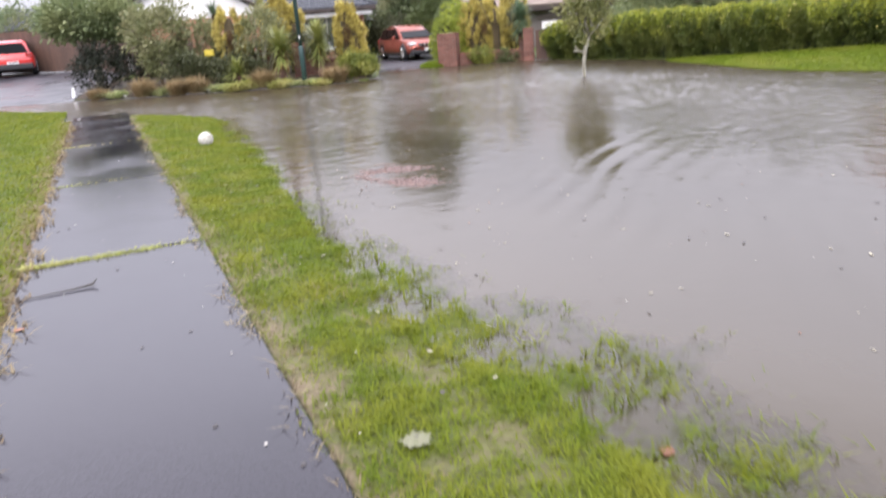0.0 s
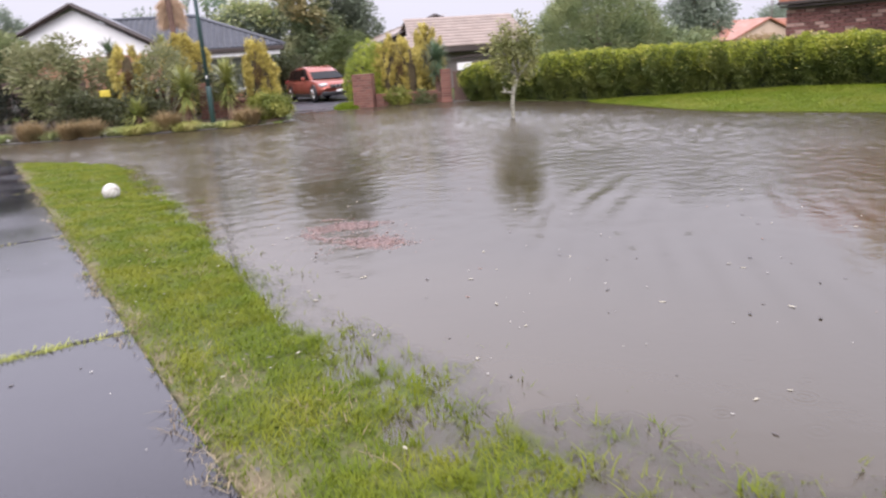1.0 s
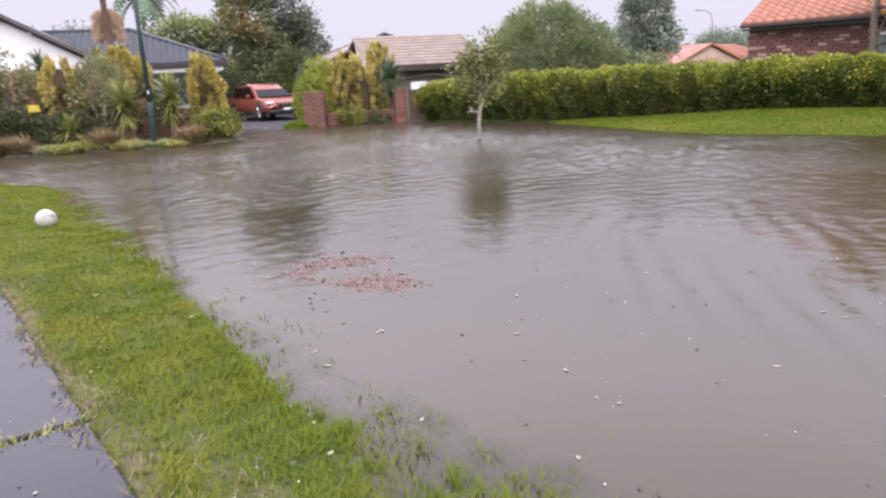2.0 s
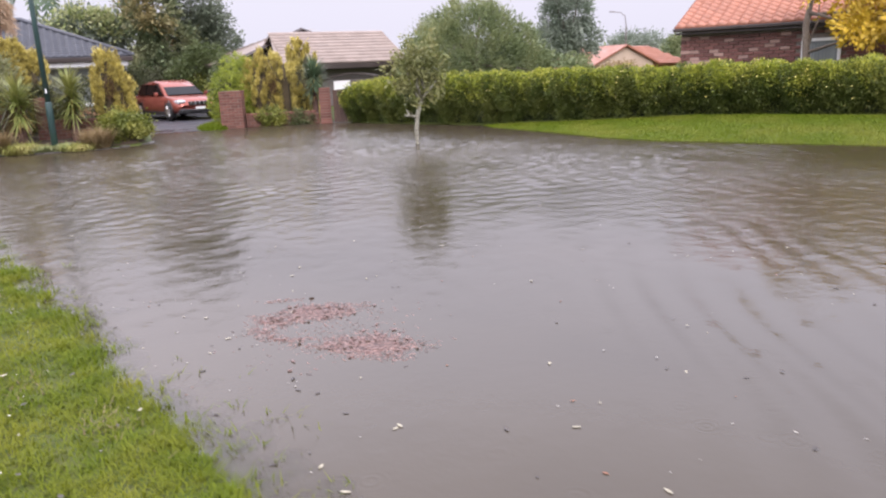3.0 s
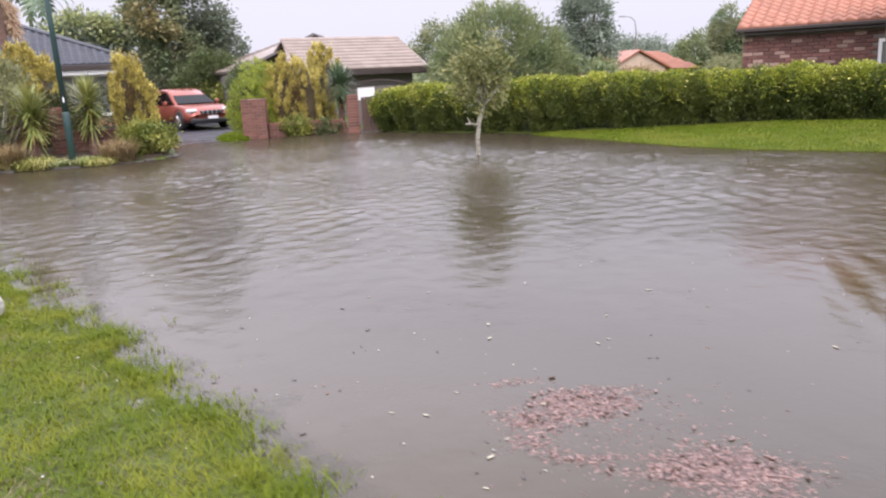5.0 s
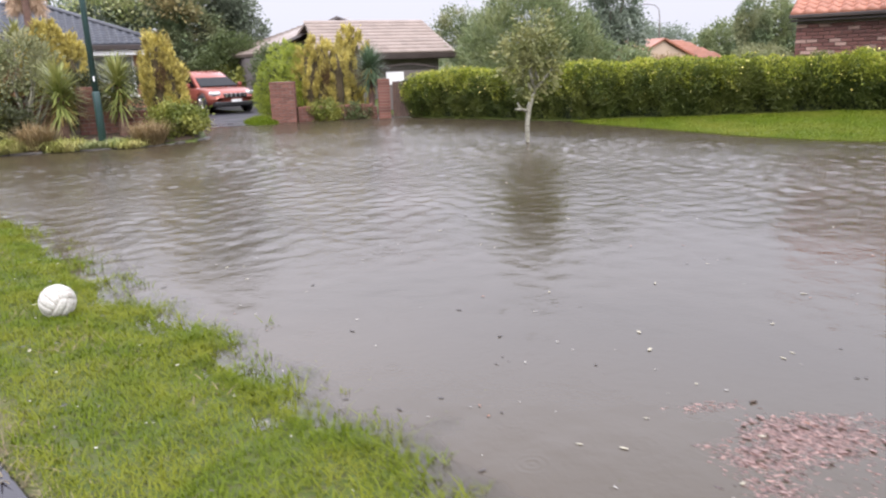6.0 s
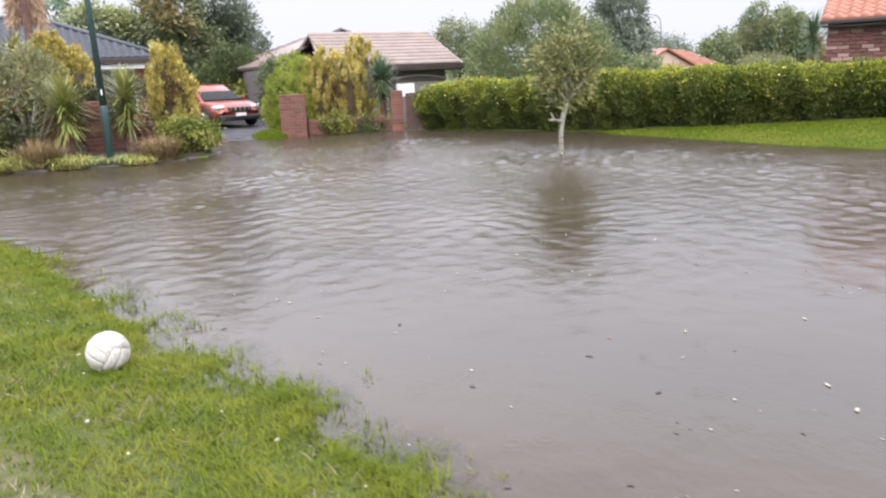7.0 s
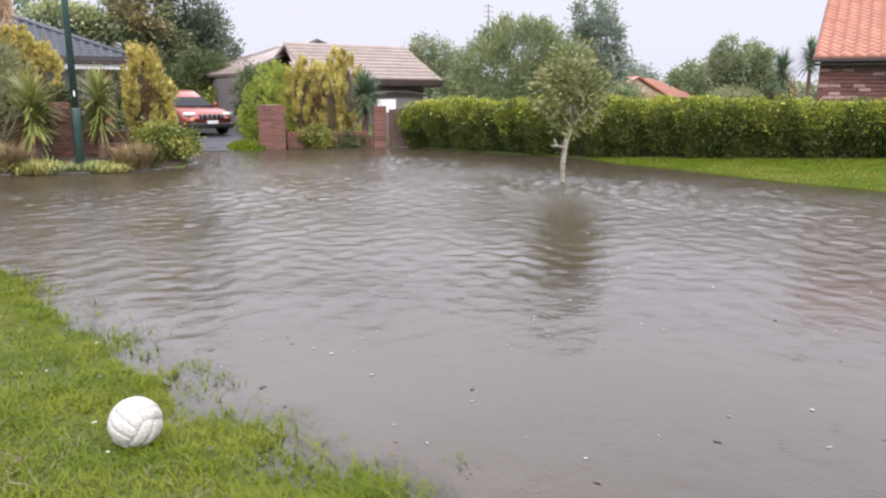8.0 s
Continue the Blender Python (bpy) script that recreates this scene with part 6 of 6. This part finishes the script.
tree("tree", on(11.4, 30.6), (1.5, 0.16), [(0, 0, 2.0, 2.3, 1.7, 1.5), (-1.5, 0, 1.5, 1.3, 1.3, 1.2), (1.7, 0, 1.5, 1.4, 1.3, 1.2), (-0.2, 0, 2.8, 1.4, 1.2, 0.85)], 900, 30, 0.14, 0.15, L_WILLOW, "wide rounded willow-like tree beyond the hedge", 124, up=0.35, aspect=0.3)
tree("tree", on(19.6, 36.5), (2.4, 0.18), [(0, 0, 3.4, 1.35, 1.2, 1.3), (-0.3, 0, 4.5, 1.1, 1.0, 0.9), (0.8, 0, 2.4, 1.1, 1.0, 0.9), (-0.5, 0, 2.4, 1.2, 1.0, 0.9)], 420, 26, 0.16, 0.17, L_GREY, "upright grey-leaved tree beyond the hedge", 125, shell=0.55)
for n, (x, y, r, h, leaf, lab) in enumerate(((14.5, 33.5, 1.3, 2.2, L_WILLOW, "green garden tree beyond the hedge"), (37.5, 47, 2.0, 3.2, L_WILLOW, "low round tree beyond the hedge"), (32.6, 40.2, 1.05, 4.4, L_DARK, "dark cabbage tree beyond the hedge"), (34.8, 40.0, 1.25, 4.2, L_WILLOW, "bushy green tree beyond the hedge"), (36.8, 40.4, 1.5, 2.4, L_TAWNY, "brownish shrub beyond the hedge"), (22.8, 60, 2.2, 5.2, L_DARK, "distant dark tree behind the roofs"), (25.6, 61, 1.6, 4.2, L_DARK, "distant dark tree behind the roofs"), (34.0, 60, 2.2, 3.6, L_GREY, "distant tree behind the roofs"), (2.2, 50, 2.2, 3.9, L_TAWNY, "brownish distant tree behind the beige roof"), (-9.0, 48, 2.5, 4.6, L_GREY, "distant tree behind the slate roof"), (-14.8, 44, 1.2, 4.6, L_GREY, "distant tree behind the white gable"), (-24, 55, 4.0, 3.4, L_DARK, "distant tree beyond the fence"), (44, 62, 3, 3.6, L_GREY, "distant tree beyond the hedge"))):
    tree("tree", on(x, y), (h * 0.5, 0.12), [(0, 0, h * 0.62, r, r * 0.8, h * 0.36), (r * 0.5, 0, h * 0.5, r * 0.7, r * 0.6, h * 0.32), (-r * 0.5, 0, h * 0.52, r * 0.7, r * 0.6, h * 0.3)], 260, 40, 0.09 * r + 0.05, 0.12 + 0.03 * r, leaf, lab, 140 + n, limbs=4)
for n, (x, y, w, h, leaf, lab) in enumerate(((24.0, 38.2, 1.3, 1.0, L_TAWNY, "brownish shrub beyond the hedge"), (31.5, 38.5, 1.6, 1.5, L_OLIVE, "olive shrub beyond the hedge"), (29.8, 37.4, 1.3, 1.2, L_OLIVE, "olive green shrub beyond the hedge"), (15.2, 30.2, 1.2, 1.5, L_WILLOW, "green shrub beyond the hedge"))):
    bush("shrub", on(x, y), [(0, 0, h * 0.5, w, w * 0.7, h * 0.55), (w * 0.6, 0, h * 0.45, w * 0.7, w * 0.6, h * 0.5)], 170, 24, 0.13, 0.14, leaf, lab, 170 + n)
# distant woods close the horizon
rw = np.random.default_rng(77)
wx = rw.uniform(-120, 160, 2600)
wy = 75 + rw.uniform(0, 25, 2600) + 0.1 * np.abs(wx)
wz = rw.random(2600) * (2.1 + 0.7 * np.sin(wx * 0.13) + 0.5 * np.sin(wx * 0.41)) * 1.0 + 0.3
pts = np.repeat(np.stack([wx, wy, wz], 1), 16, 0) + rw.normal(size=(2600 * 16, 3)) * [1.0, 1.0, 0.5]
v, f = leaves(pts, 0.8, 0.6, None, 0, rw)
tagged(mesh_np("woods", v, f, L_DARK), "far belt of dark trees along the horizon", "woods", kind="stuff")

# yellow tree over the hedge
tree("tree", on(12.3, 15.7), (2.4, 0.085), [(0.5, -0.5, 2.75, 1.0, 0.9, 0.6), (1.0, -0.9, 2.0, 0.9, 0.8, 0.6), (0.25, -1.3, 1.7, 0.6, 0.6, 0.45), (0.9, -1.8, 1.6, 0.6, 0.6, 0.5), (-0.1, 0.0, 3.0, 0.8, 0.7, 0.35), (1.3, -1.4, 2.4, 0.8, 0.8, 0.8)], 330, 18, 0.09, 0.13, L_YELLOW, "tree in yellow autumn leaf hanging over the hedge", 131, limbs=4, shell=0.4, aspect=0.6)


yucca(on(20.3, 25.6), 2.55, 0.7, 150, L_YUCCA_DARK, "dark spiky cabbage tree rising behind the brick house", 132, droop=0.5, r0=0.07, clothed=0.6)
yucca(on(31.3, 35.3), 2.5, 1.25, 260, L_YUCCA_DARK, "dark cabbage tree with sword leaves beyond the hedge", 133, droop=0.6, r0=0.08, clothed=1.0)


# palms
def palm(at, trunk, lean, fronds, length, label, seed, skirt=False):
    rng = np.random.default_rng(seed)
    t = thing("palm", at, label, "palm")
    bm = bmesh.new()
    n = 14
    tube(bm, [(lean * (k / n), 0.02 * math.sin(k), trunk * k / n) for k in range(n + 1)], [0.10 + 0.014 * (k % 2) - 0.02 * k / n for k in range(n + 1)], 10)
    part("trunk", bm, PALM_BARK, t)
    for k in range(fronds):
        a, e = 2 * math.pi * k / fronds + rng.uniform(-0.2, 0.2), rng.uniform(-0.5, 1.1)
        o = np.array([math.cos(a), math.sin(a), 0])
        s = np.array([-math.sin(a), math.cos(a), 0])
        p = np.array([lean, 0, trunk])
        vs, fs = [], []
        for j in range(9):
            ee = e - 1.5 * (j / 8) ** 1.3
            d = o * math.cos(ee) + np.array([0, 0, math.sin(ee)])
            q = p + d * length / 8
            for sg in (-1, 1):
                w = 0.42 * math.sin(math.pi * (j + 0.7) / 9.5)
                i0 = len(vs)
                vs += [p, q, q + s * sg * w + d * 0.12 - np.array([0, 0, 0.15 * w]), p + s * sg * w * 0.8 + d * 0.16 - np.array([0, 0, 0.15 * w])]
                fs.append((i0, i0 + 1, i0 + 2, i0 + 3))
            p = q
        mesh_np("frond", np.array(vs), np.array(fs), L_YUCCA_DARK, t)
    if skirt:
        w = rng.uniform(-1, 1, 5200)
        pts = np.stack([0.36 * w + lean * 0.6, 0.42 + 0.14 * rng.normal(size=5200), 3.80 - 0.2 * w ** 2 - rng.random(5200) ** 1.3 * 0.8], 1)
        v, f = leaves(pts, 0.26, 0.06, np.array([0, 0, -1.0]), 0.4, rng)
        tagged(mesh_np("dead_fronds", v, f, L_TAN, t), "hanging tan dead fronds")
    return t


palm(on(-4.80, 28.5), 6.6, -0.12, 16, 1.9, "tall palm with brown trunk and dead tan fronds", 151, True)
palm(on(-5.2, 48.5), 6.3, 0.3, 22, 2.1, "distant dark palm behind the slate roof", 152)


# ---- street furniture and small things ----
def lamp_post():
    t = thing("lamp_post", on(-3.53, 22.75), "dark green painted steel street lamp post", "lamp post")
    bm = bmesh.new()
    tube(bm, [(0, 0, -0.3), (0, 0, 1.05), (0, 0, 1.08)], [0.078, 0.074, 0.064], 14)
    part("base_sleeve", bm, GREEN_PAINT, t, smooth=True)
    bm = bmesh.new()
    tube(bm, [(0, 0, 1.081), (-0.02, 0, 3.0), (-0.04, 0, 6.2)], [0.062, 0.055, 0.045], 14)
    part("shaft", bm, GREEN_PAINT, t, smooth=True)
    part("tag", boxes((-0.018, -0.078, 1.28, 0.010, -0.060, 1.38), bevel=0.004), WHITE, t, "small white tag")
    return t


lamp_post()
lamp = thing("street_lamp", on(31.3, 47.0), "slender grey street lamp far beyond the roofs", "street lamp")
bm = bmesh.new()
tube(bm, [(0, 0, -0.2), (0, 0, 3.5), (-0.1, 0, 4.1), (-0.45, 0, 4.35), (-1.0, 0, 4.4)], [0.05, 0.035, 0.028, 0.024, 0.02], 8)
part("pole", bm, GREY_WALL, lamp)
part("lamp_head", boxes((-1.40, -0.07, 4.37, -0.98, 0.07, 4.43), bevel=0.02), GREY_WALL, lamp)
mast = thing("aerial", on(12.3, 34.5), "thin roof aerial mast above the willow-like tree", "aerial")
bm = bmesh.new()
tube(bm, [(0, 0, -0.1), (0, 0, 4.6)], [0.03, 0.02], 6)
part("pole", bm, GREY_WALL, mast)
for zz in (4.1, 4.3, 4.5):
    part("rod", boxes((-0.22, -0.01, zz, 0.22, 0.01, zz + 0.02)), GREY_WALL, mast)
ob = part("sign", boxes((-0.15, -0.02, 0, 0.15, 0.02, 0.2), bevel=0.02), YELLOW_PAINT, None)
ob.matrix_world = pose(-6.62, 24.95, 1.02, 0, 0, 5)
tagged(ob, "small blank yellow sign fixed on the bed's brick wall", "sign")


def ornament(at, h, label):
    bm = bmesh.new()
    tube(bm, [(0, 0, -0.05), (0.01, 0, h * 0.1), (0, 0, h * 0.35), (0.02, 0, h * 0.62), (0.0, 0, h * 0.78), (0, 0, h * 0.82), (0.01, 0, h * 0.9), (0, 0, h)], [h * 0.2, h * 0.22, h * 0.15, h * 0.17, h * 0.09, h * 0.09, h * 0.12, h * 0.04], 12)
    o = part("garden_ornament", bm, WHITE, None, smooth=True)
    o.location = at
    return tagged(o, label, "ornament")


ornament(on(-10.95, 24.75), 0.34, "white stone garden ornament at the corner of the bed")
ornament(on(-9.3, 25.6, 0.45), 0.5, "white garden ornament among the dark shrubs")


def ball():
    """A worn eighteen-panel ball: three strips on each of six sides, edges turned down into the seams."""
    R = 0.104
    t = thing("ball", (-3.945, 10.74, 0.118), "worn white leather ball with dark seams lying on the grass", "ball")
    bm = bmesh.new()
    bmesh.ops.create_icosphere(bm, subdivisions=4, radius=R * 0.965)
    part("bladder", bm, SEAM, t, "grimy seams", smooth=True)
    turn = Euler((0.5, 0.35, 0.8)).to_matrix()
    frames = [(0, 1, 2, 1), (0, 1, 2, -1), (1, 2, 0, 1), (1, 2, 0, -1), (2, 0, 1, 1), (2, 0, 1, -1)]
    for a, b, c, sg in frames:
        for k in range(3):
            lo, hi = -1 + 2 * k / 3, -1 + 2 * (k + 1) / 3
            n, m = 15, 7
            vs, fs = [], []
            for i in range(n):
                for j in range(m):
                    p, q = i / (n - 1), j / (m - 1)
                    e = min(p * 3, q * 1, (1 - p) * 3, 1 - q)
                    u0 = -0.99 + 1.98 * p
                    w0 = lo + 0.015 + (hi - lo - 0.030) * q
                    d = [0, 0, 0]
                    d[a], d[b], d[c] = math.tan(u0 * math.pi / 4), math.tan(w0 * math.pi / 4), sg
                    r = R * (0.955 + 0.05 * min(1, (e / 0.16)) ** 0.5 if e < 0.16 else 1.005)
                    vs.append(tuple(turn @ (Vector(d).normalized() * r)))
            for i in range(n - 1):
                for j in range(m - 1):
                    o = i * m + j
                    fs.append((o, o + 1, o + m + 1, o + m) if sg > 0 else (o, o + m, o + m + 1, o + 1))
            mesh_np("panel", np.array(vs), np.array(fs), BALL_WHITE, t, smooth=True)
    bm = bmesh.new()
    bmesh.ops.create_icosphere(bm, subdivisions=2, radius=0.016)
    for v in bm.verts:
        v.co = Vector((v.co.x * (1.2 + 0.4 * noise.noise(v.co * 60)), v.co.y, v.co.z * 0.35))
    d = Vector((0.72, -0.55, 0.42)).normalized()
    patch = part("scuff", bm, SEAM, t, "grey torn scuff")
    patch.matrix_local = Matrix.Translation(d * R * 1.003) @ d.to_track_quat('Z', 'Y').to_matrix().to_4x4()
    return t


ball()


# floating bark raft: two lobes and a tail
def raft():
    rng = np.random.default_rng(91)
    t = thing("bark_raft", (-1.3, 7.3, 0.0), "raft of soaked reddish bark chips floating on the flood", "bark chips")
    lobes = [(-1.36, 7.58, 0.26, 0.12, -10, 520), (-1.22, 7.02, 0.26, 0.12, -30, 420), (-1.20, 7.66, 0.27, 0.13, -12, 700), (-1.38, 7.70, 0.25, 0.16, 0, 560), (-1.60, 7.62, 0.17, 0.11, -50, 260), (-1.68, 7.40, 0.16, 0.09, -60, 190), (-1.60, 7.25, 0.16, 0.06, -30, 90), (-1.16, 6.86, 0.28, 0.20, -40, 1250), (-1.38, 6.98, 0.20, 0.09, -35, 260), (-1.42, 8.02, 0.18, 0.06, -20, 60), (-1.32, 7.2, 0.6, 0.5, 0, 300)]
    pts = []
    for x, y, a, b, turn, n in lobes:
        p = rng.normal(size=(int(n * 3.2), 2)) * 0.5
        p = p[np.hypot(*p.T) < 1.25 + 0.3 * np.sin(5 * np.arctan2(p[:, 1], p[:, 0]))]
        c, s = math.cos(radians(turn)), math.sin(radians(turn))
        q = np.stack([p[:, 0] * a, p[:, 1] * b], 1) @ np.array([[c, s], [-s, c]])
        pts.append(q + [x, y])
    pts = np.concatenate(pts)
    n = len(pts)
    a = rng.uniform(0, math.pi, n)
    L, W = 0.004 + 0.012 * rng.random(n) ** 2, rng.uniform(0.0025, 0.0055, n)
    d = np.stack([np.cos(a), np.sin(a)], 1)
    s = np.stack([-np.sin(a), np.cos(a)], 1)
    z = rng.uniform(-0.001, 0.003, n)
    tilt = rng.uniform(-0.003, 0.003, (n, 4))
    vs = []
    for hgt in (0, 1):
        for k, (i, j) in enumerate(((-1, -1), (1, -1), (1, 1), (-1, 1))):
            p = pts + d * (L * i)[:, None] + s * (W * j)[:, None]
            vs.append(np.column_stack([p - [-1.3, 7.3], z - 0.009 + 0.007 * hgt + tilt[:, k]]))
    v = np.stack(vs, 1).reshape(-1, 3)
    base = np.arange(n)[:, None, None] * 8
    f = (base + np.array([[4, 5, 6, 7], [0, 1, 5, 4], [1, 2, 6, 5], [2, 3, 7, 6], [3, 0, 4, 7]])).reshape(-1, 4)
    tagged(mesh_np("bark_litter", v, f, CHIP, t), kind="stuff")
    bm = bmesh.new()
    box(bm, -0.028, -0.009, -0.003, 0.028, 0.009, 0.005, bevel=0.002)
    first = part("bark_chip", bm, CHIP, t, "larger soaked bark chip")
    for k in range(90):
        x, y = pts[rng.integers(0, n)] - [-1.3, 7.3]
        o = first if k == 0 else new("bark_chip", first.data)
        o.parent = t
        o.matrix_local = pose(x, y, 0.004, rng.uniform(-8, 8), rng.uniform(-8, 8), rng.uniform(0, 180)) @ Matrix.Diagonal((rng.uniform(0.3, 0.75), rng.uniform(0.35, 0.8), 0.7, 1))
    bm = bmesh.new()
    box(bm, -0.024, -0.010, -0.003, 0.024, 0.010, 0.007, bevel=0.003)
    dark = part("bark_chip", bm, MULCH, t, "black rotten bark chip")
    for k in range(26):
        x, y = pts[rng.integers(0, n)] - [-1.3, 7.3]
        o = dark if k == 0 else new("bark_chip", dark.data)
        o.parent = t
        o.matrix_local = pose(x, y, 0.004, rng.uniform(-8, 8), rng.uniform(-8, 8), rng.uniform(0, 180)) @ Matrix.Diagonal((rng.uniform(0.25, 0.7), rng.uniform(0.3, 0.7), 0.8, 1))
    return t


raft()


def leaf_mesh(name, material, size, aspect, points=9, lobed=0.0):
    """A curled leaf with a midrib fold."""
    vs, fs = [(0, 0, 0.0015)], []
    for k in range(points * 2):
        a = 2 * math.pi * k / (points * 2)
        r = size * (1 + (lobed if k % 4 == 0 else -lobed if k % 2 else 0))
        x, y = r * math.cos(a), r * aspect * math.sin(a)
        vs.append((x, y, 0.002 + 0.07 * abs(y) + 0.06 * x * x / size))
    n = points * 2
    vs += [(x, y, z - 0.001) for x, y, z in vs]
    for k in range(n):
        a, b = 1 + k, 1 + (k + 1) % n
        fs += [(0, a, b), (n + 1, n + 1 + b, n + 1 + a)]
    ob = mesh_np(name, np.array(vs), np.array(fs), material)
    return ob


def dropped(ob, x, y, z, turn, label, category="leaf", scale=1.0, group=""):
    ob.matrix_world = pose(x, y, z, 0, 0, turn) @ Matrix.Scale(scale, 4)
    return tagged(ob, label, category, group)


dropped(leaf_mesh("maple_leaf", MAPLE_LEAF, 0.056, 0.9, 10, 0.2), -1.43, 2.05, 0.07, 30, "large pale green maple leaf lying on the wet verge")
dropped(leaf_mesh("fallen_leaf", BROWN_LEAF, 0.032, 0.8, 9, 0.15), -0.59, 1.91, 0.004, 70, "curled orange-brown leaf at the water's edge")
dropped(leaf_mesh("fallen_leaf", BROWN_LEAF, 0.03, 0.6), -3.42, 3.55, 0.085, 10, "brown leaf on the wet footpath")
bm = bmesh.new()
tube(bm, [(-3.70, 4.02, 0.088), (-3.5, 4.10, 0.090), (-3.36, 4.16, 0.092), (-3.27, 4.21, 0.097), (-3.25, 4.235, 0.12)], [0.002, 0.004, 0.005, 0.008, 0.003], 6)
tagged(part("twig", bm, DARK_LEAF), "dark curved twig on the wet footpath", "twig")

kinds = [(leaf_mesh("floating_leaf", PALE_LEAF, 0.026, 0.36), "pale leaf floating on the flood"), (leaf_mesh("floating_leaf", DARK_LEAF, 0.024, 0.42), "dark rotten leaf floating on the flood"), (leaf_mesh("floating_leaf", BROWN_LEAF, 0.016, 0.4), "brown leaf floating on the flood"), (leaf_mesh("floating_petal", PETAL, 0.010, 0.5, 6), "white petal floating on the flood")]
rl = np.random.default_rng(93)
for k in range(420):
    s, q = rl.uniform(1.5, 13.0), rl.random() ** 1.4
    u = float(shore(s)) + 0.1 + q * 5.0
    x, y = xy(u, s)
    if float(land(x, y)) > -0.02:
        continue
    kind = rl.choice(4, p=[0.22, 0.28, 0.12, 0.38])
    src, label = kinds[kind]
    ob = src if not src.get("label") else new(src.name.split(".")[0], src.data)
    dropped(ob, x, y, 0.002, rl.uniform(0, 360), label, "leaf", rl.uniform(0.3, 0.85), "leaves afloat")
path_kinds = [(leaf_mesh("petal", PETAL, 0.008, 0.8, 6), "white petal stuck to the wet footpath"), (leaf_mesh("fallen_leaf", DARK_LEAF, 0.017, 0.6), "dark leaf stuck to the wet footpath")]
for k in range(46):
    s, u = rl.uniform(2.2, 12), rl.uniform(PATH_LEFT, PATH_RIGHT)
    x, y = xy(u, s)
    src, label = path_kinds[k % 2]
    ob = src if not src.get("label") else new(src.name.split(".")[0], src.data)
    dropped(ob, x, y, 0.084 - path_drop(s), rl.uniform(0, 360), label, "leaf", rl.uniform(0.4, 1.0), "litter on the footpath")
grass_kinds = [(leaf_mesh("fallen_leaf", DARK_LEAF, 0.022, 0.6), "dark wet leaf lying in the grass"), (leaf_mesh("petal", PETAL, 0.009, 0.8, 6), "white clover flower in the grass"), (leaf_mesh("fallen_leaf", PALE_LEAF, 0.024, 0.5), "pale dead leaf lying in the grass")]
for k in range(110):
    s = rl.uniform(1.8, 16)
    u = rl.uniform(PATH_RIGHT + 0.05, float(shore(s)))
    x, y = xy(u, s)
    src, label = grass_kinds[rl.choice(3, p=[0.35, 0.5, 0.15])]
    ob = src if not src.get("label") else new(src.name.split(".")[0], src.data)
    dropped(ob, x, y, float(land(x, y)) + 0.04, rl.uniform(0, 360), label, "leaf", rl.uniform(0.35, 0.75), "litter in the grass")
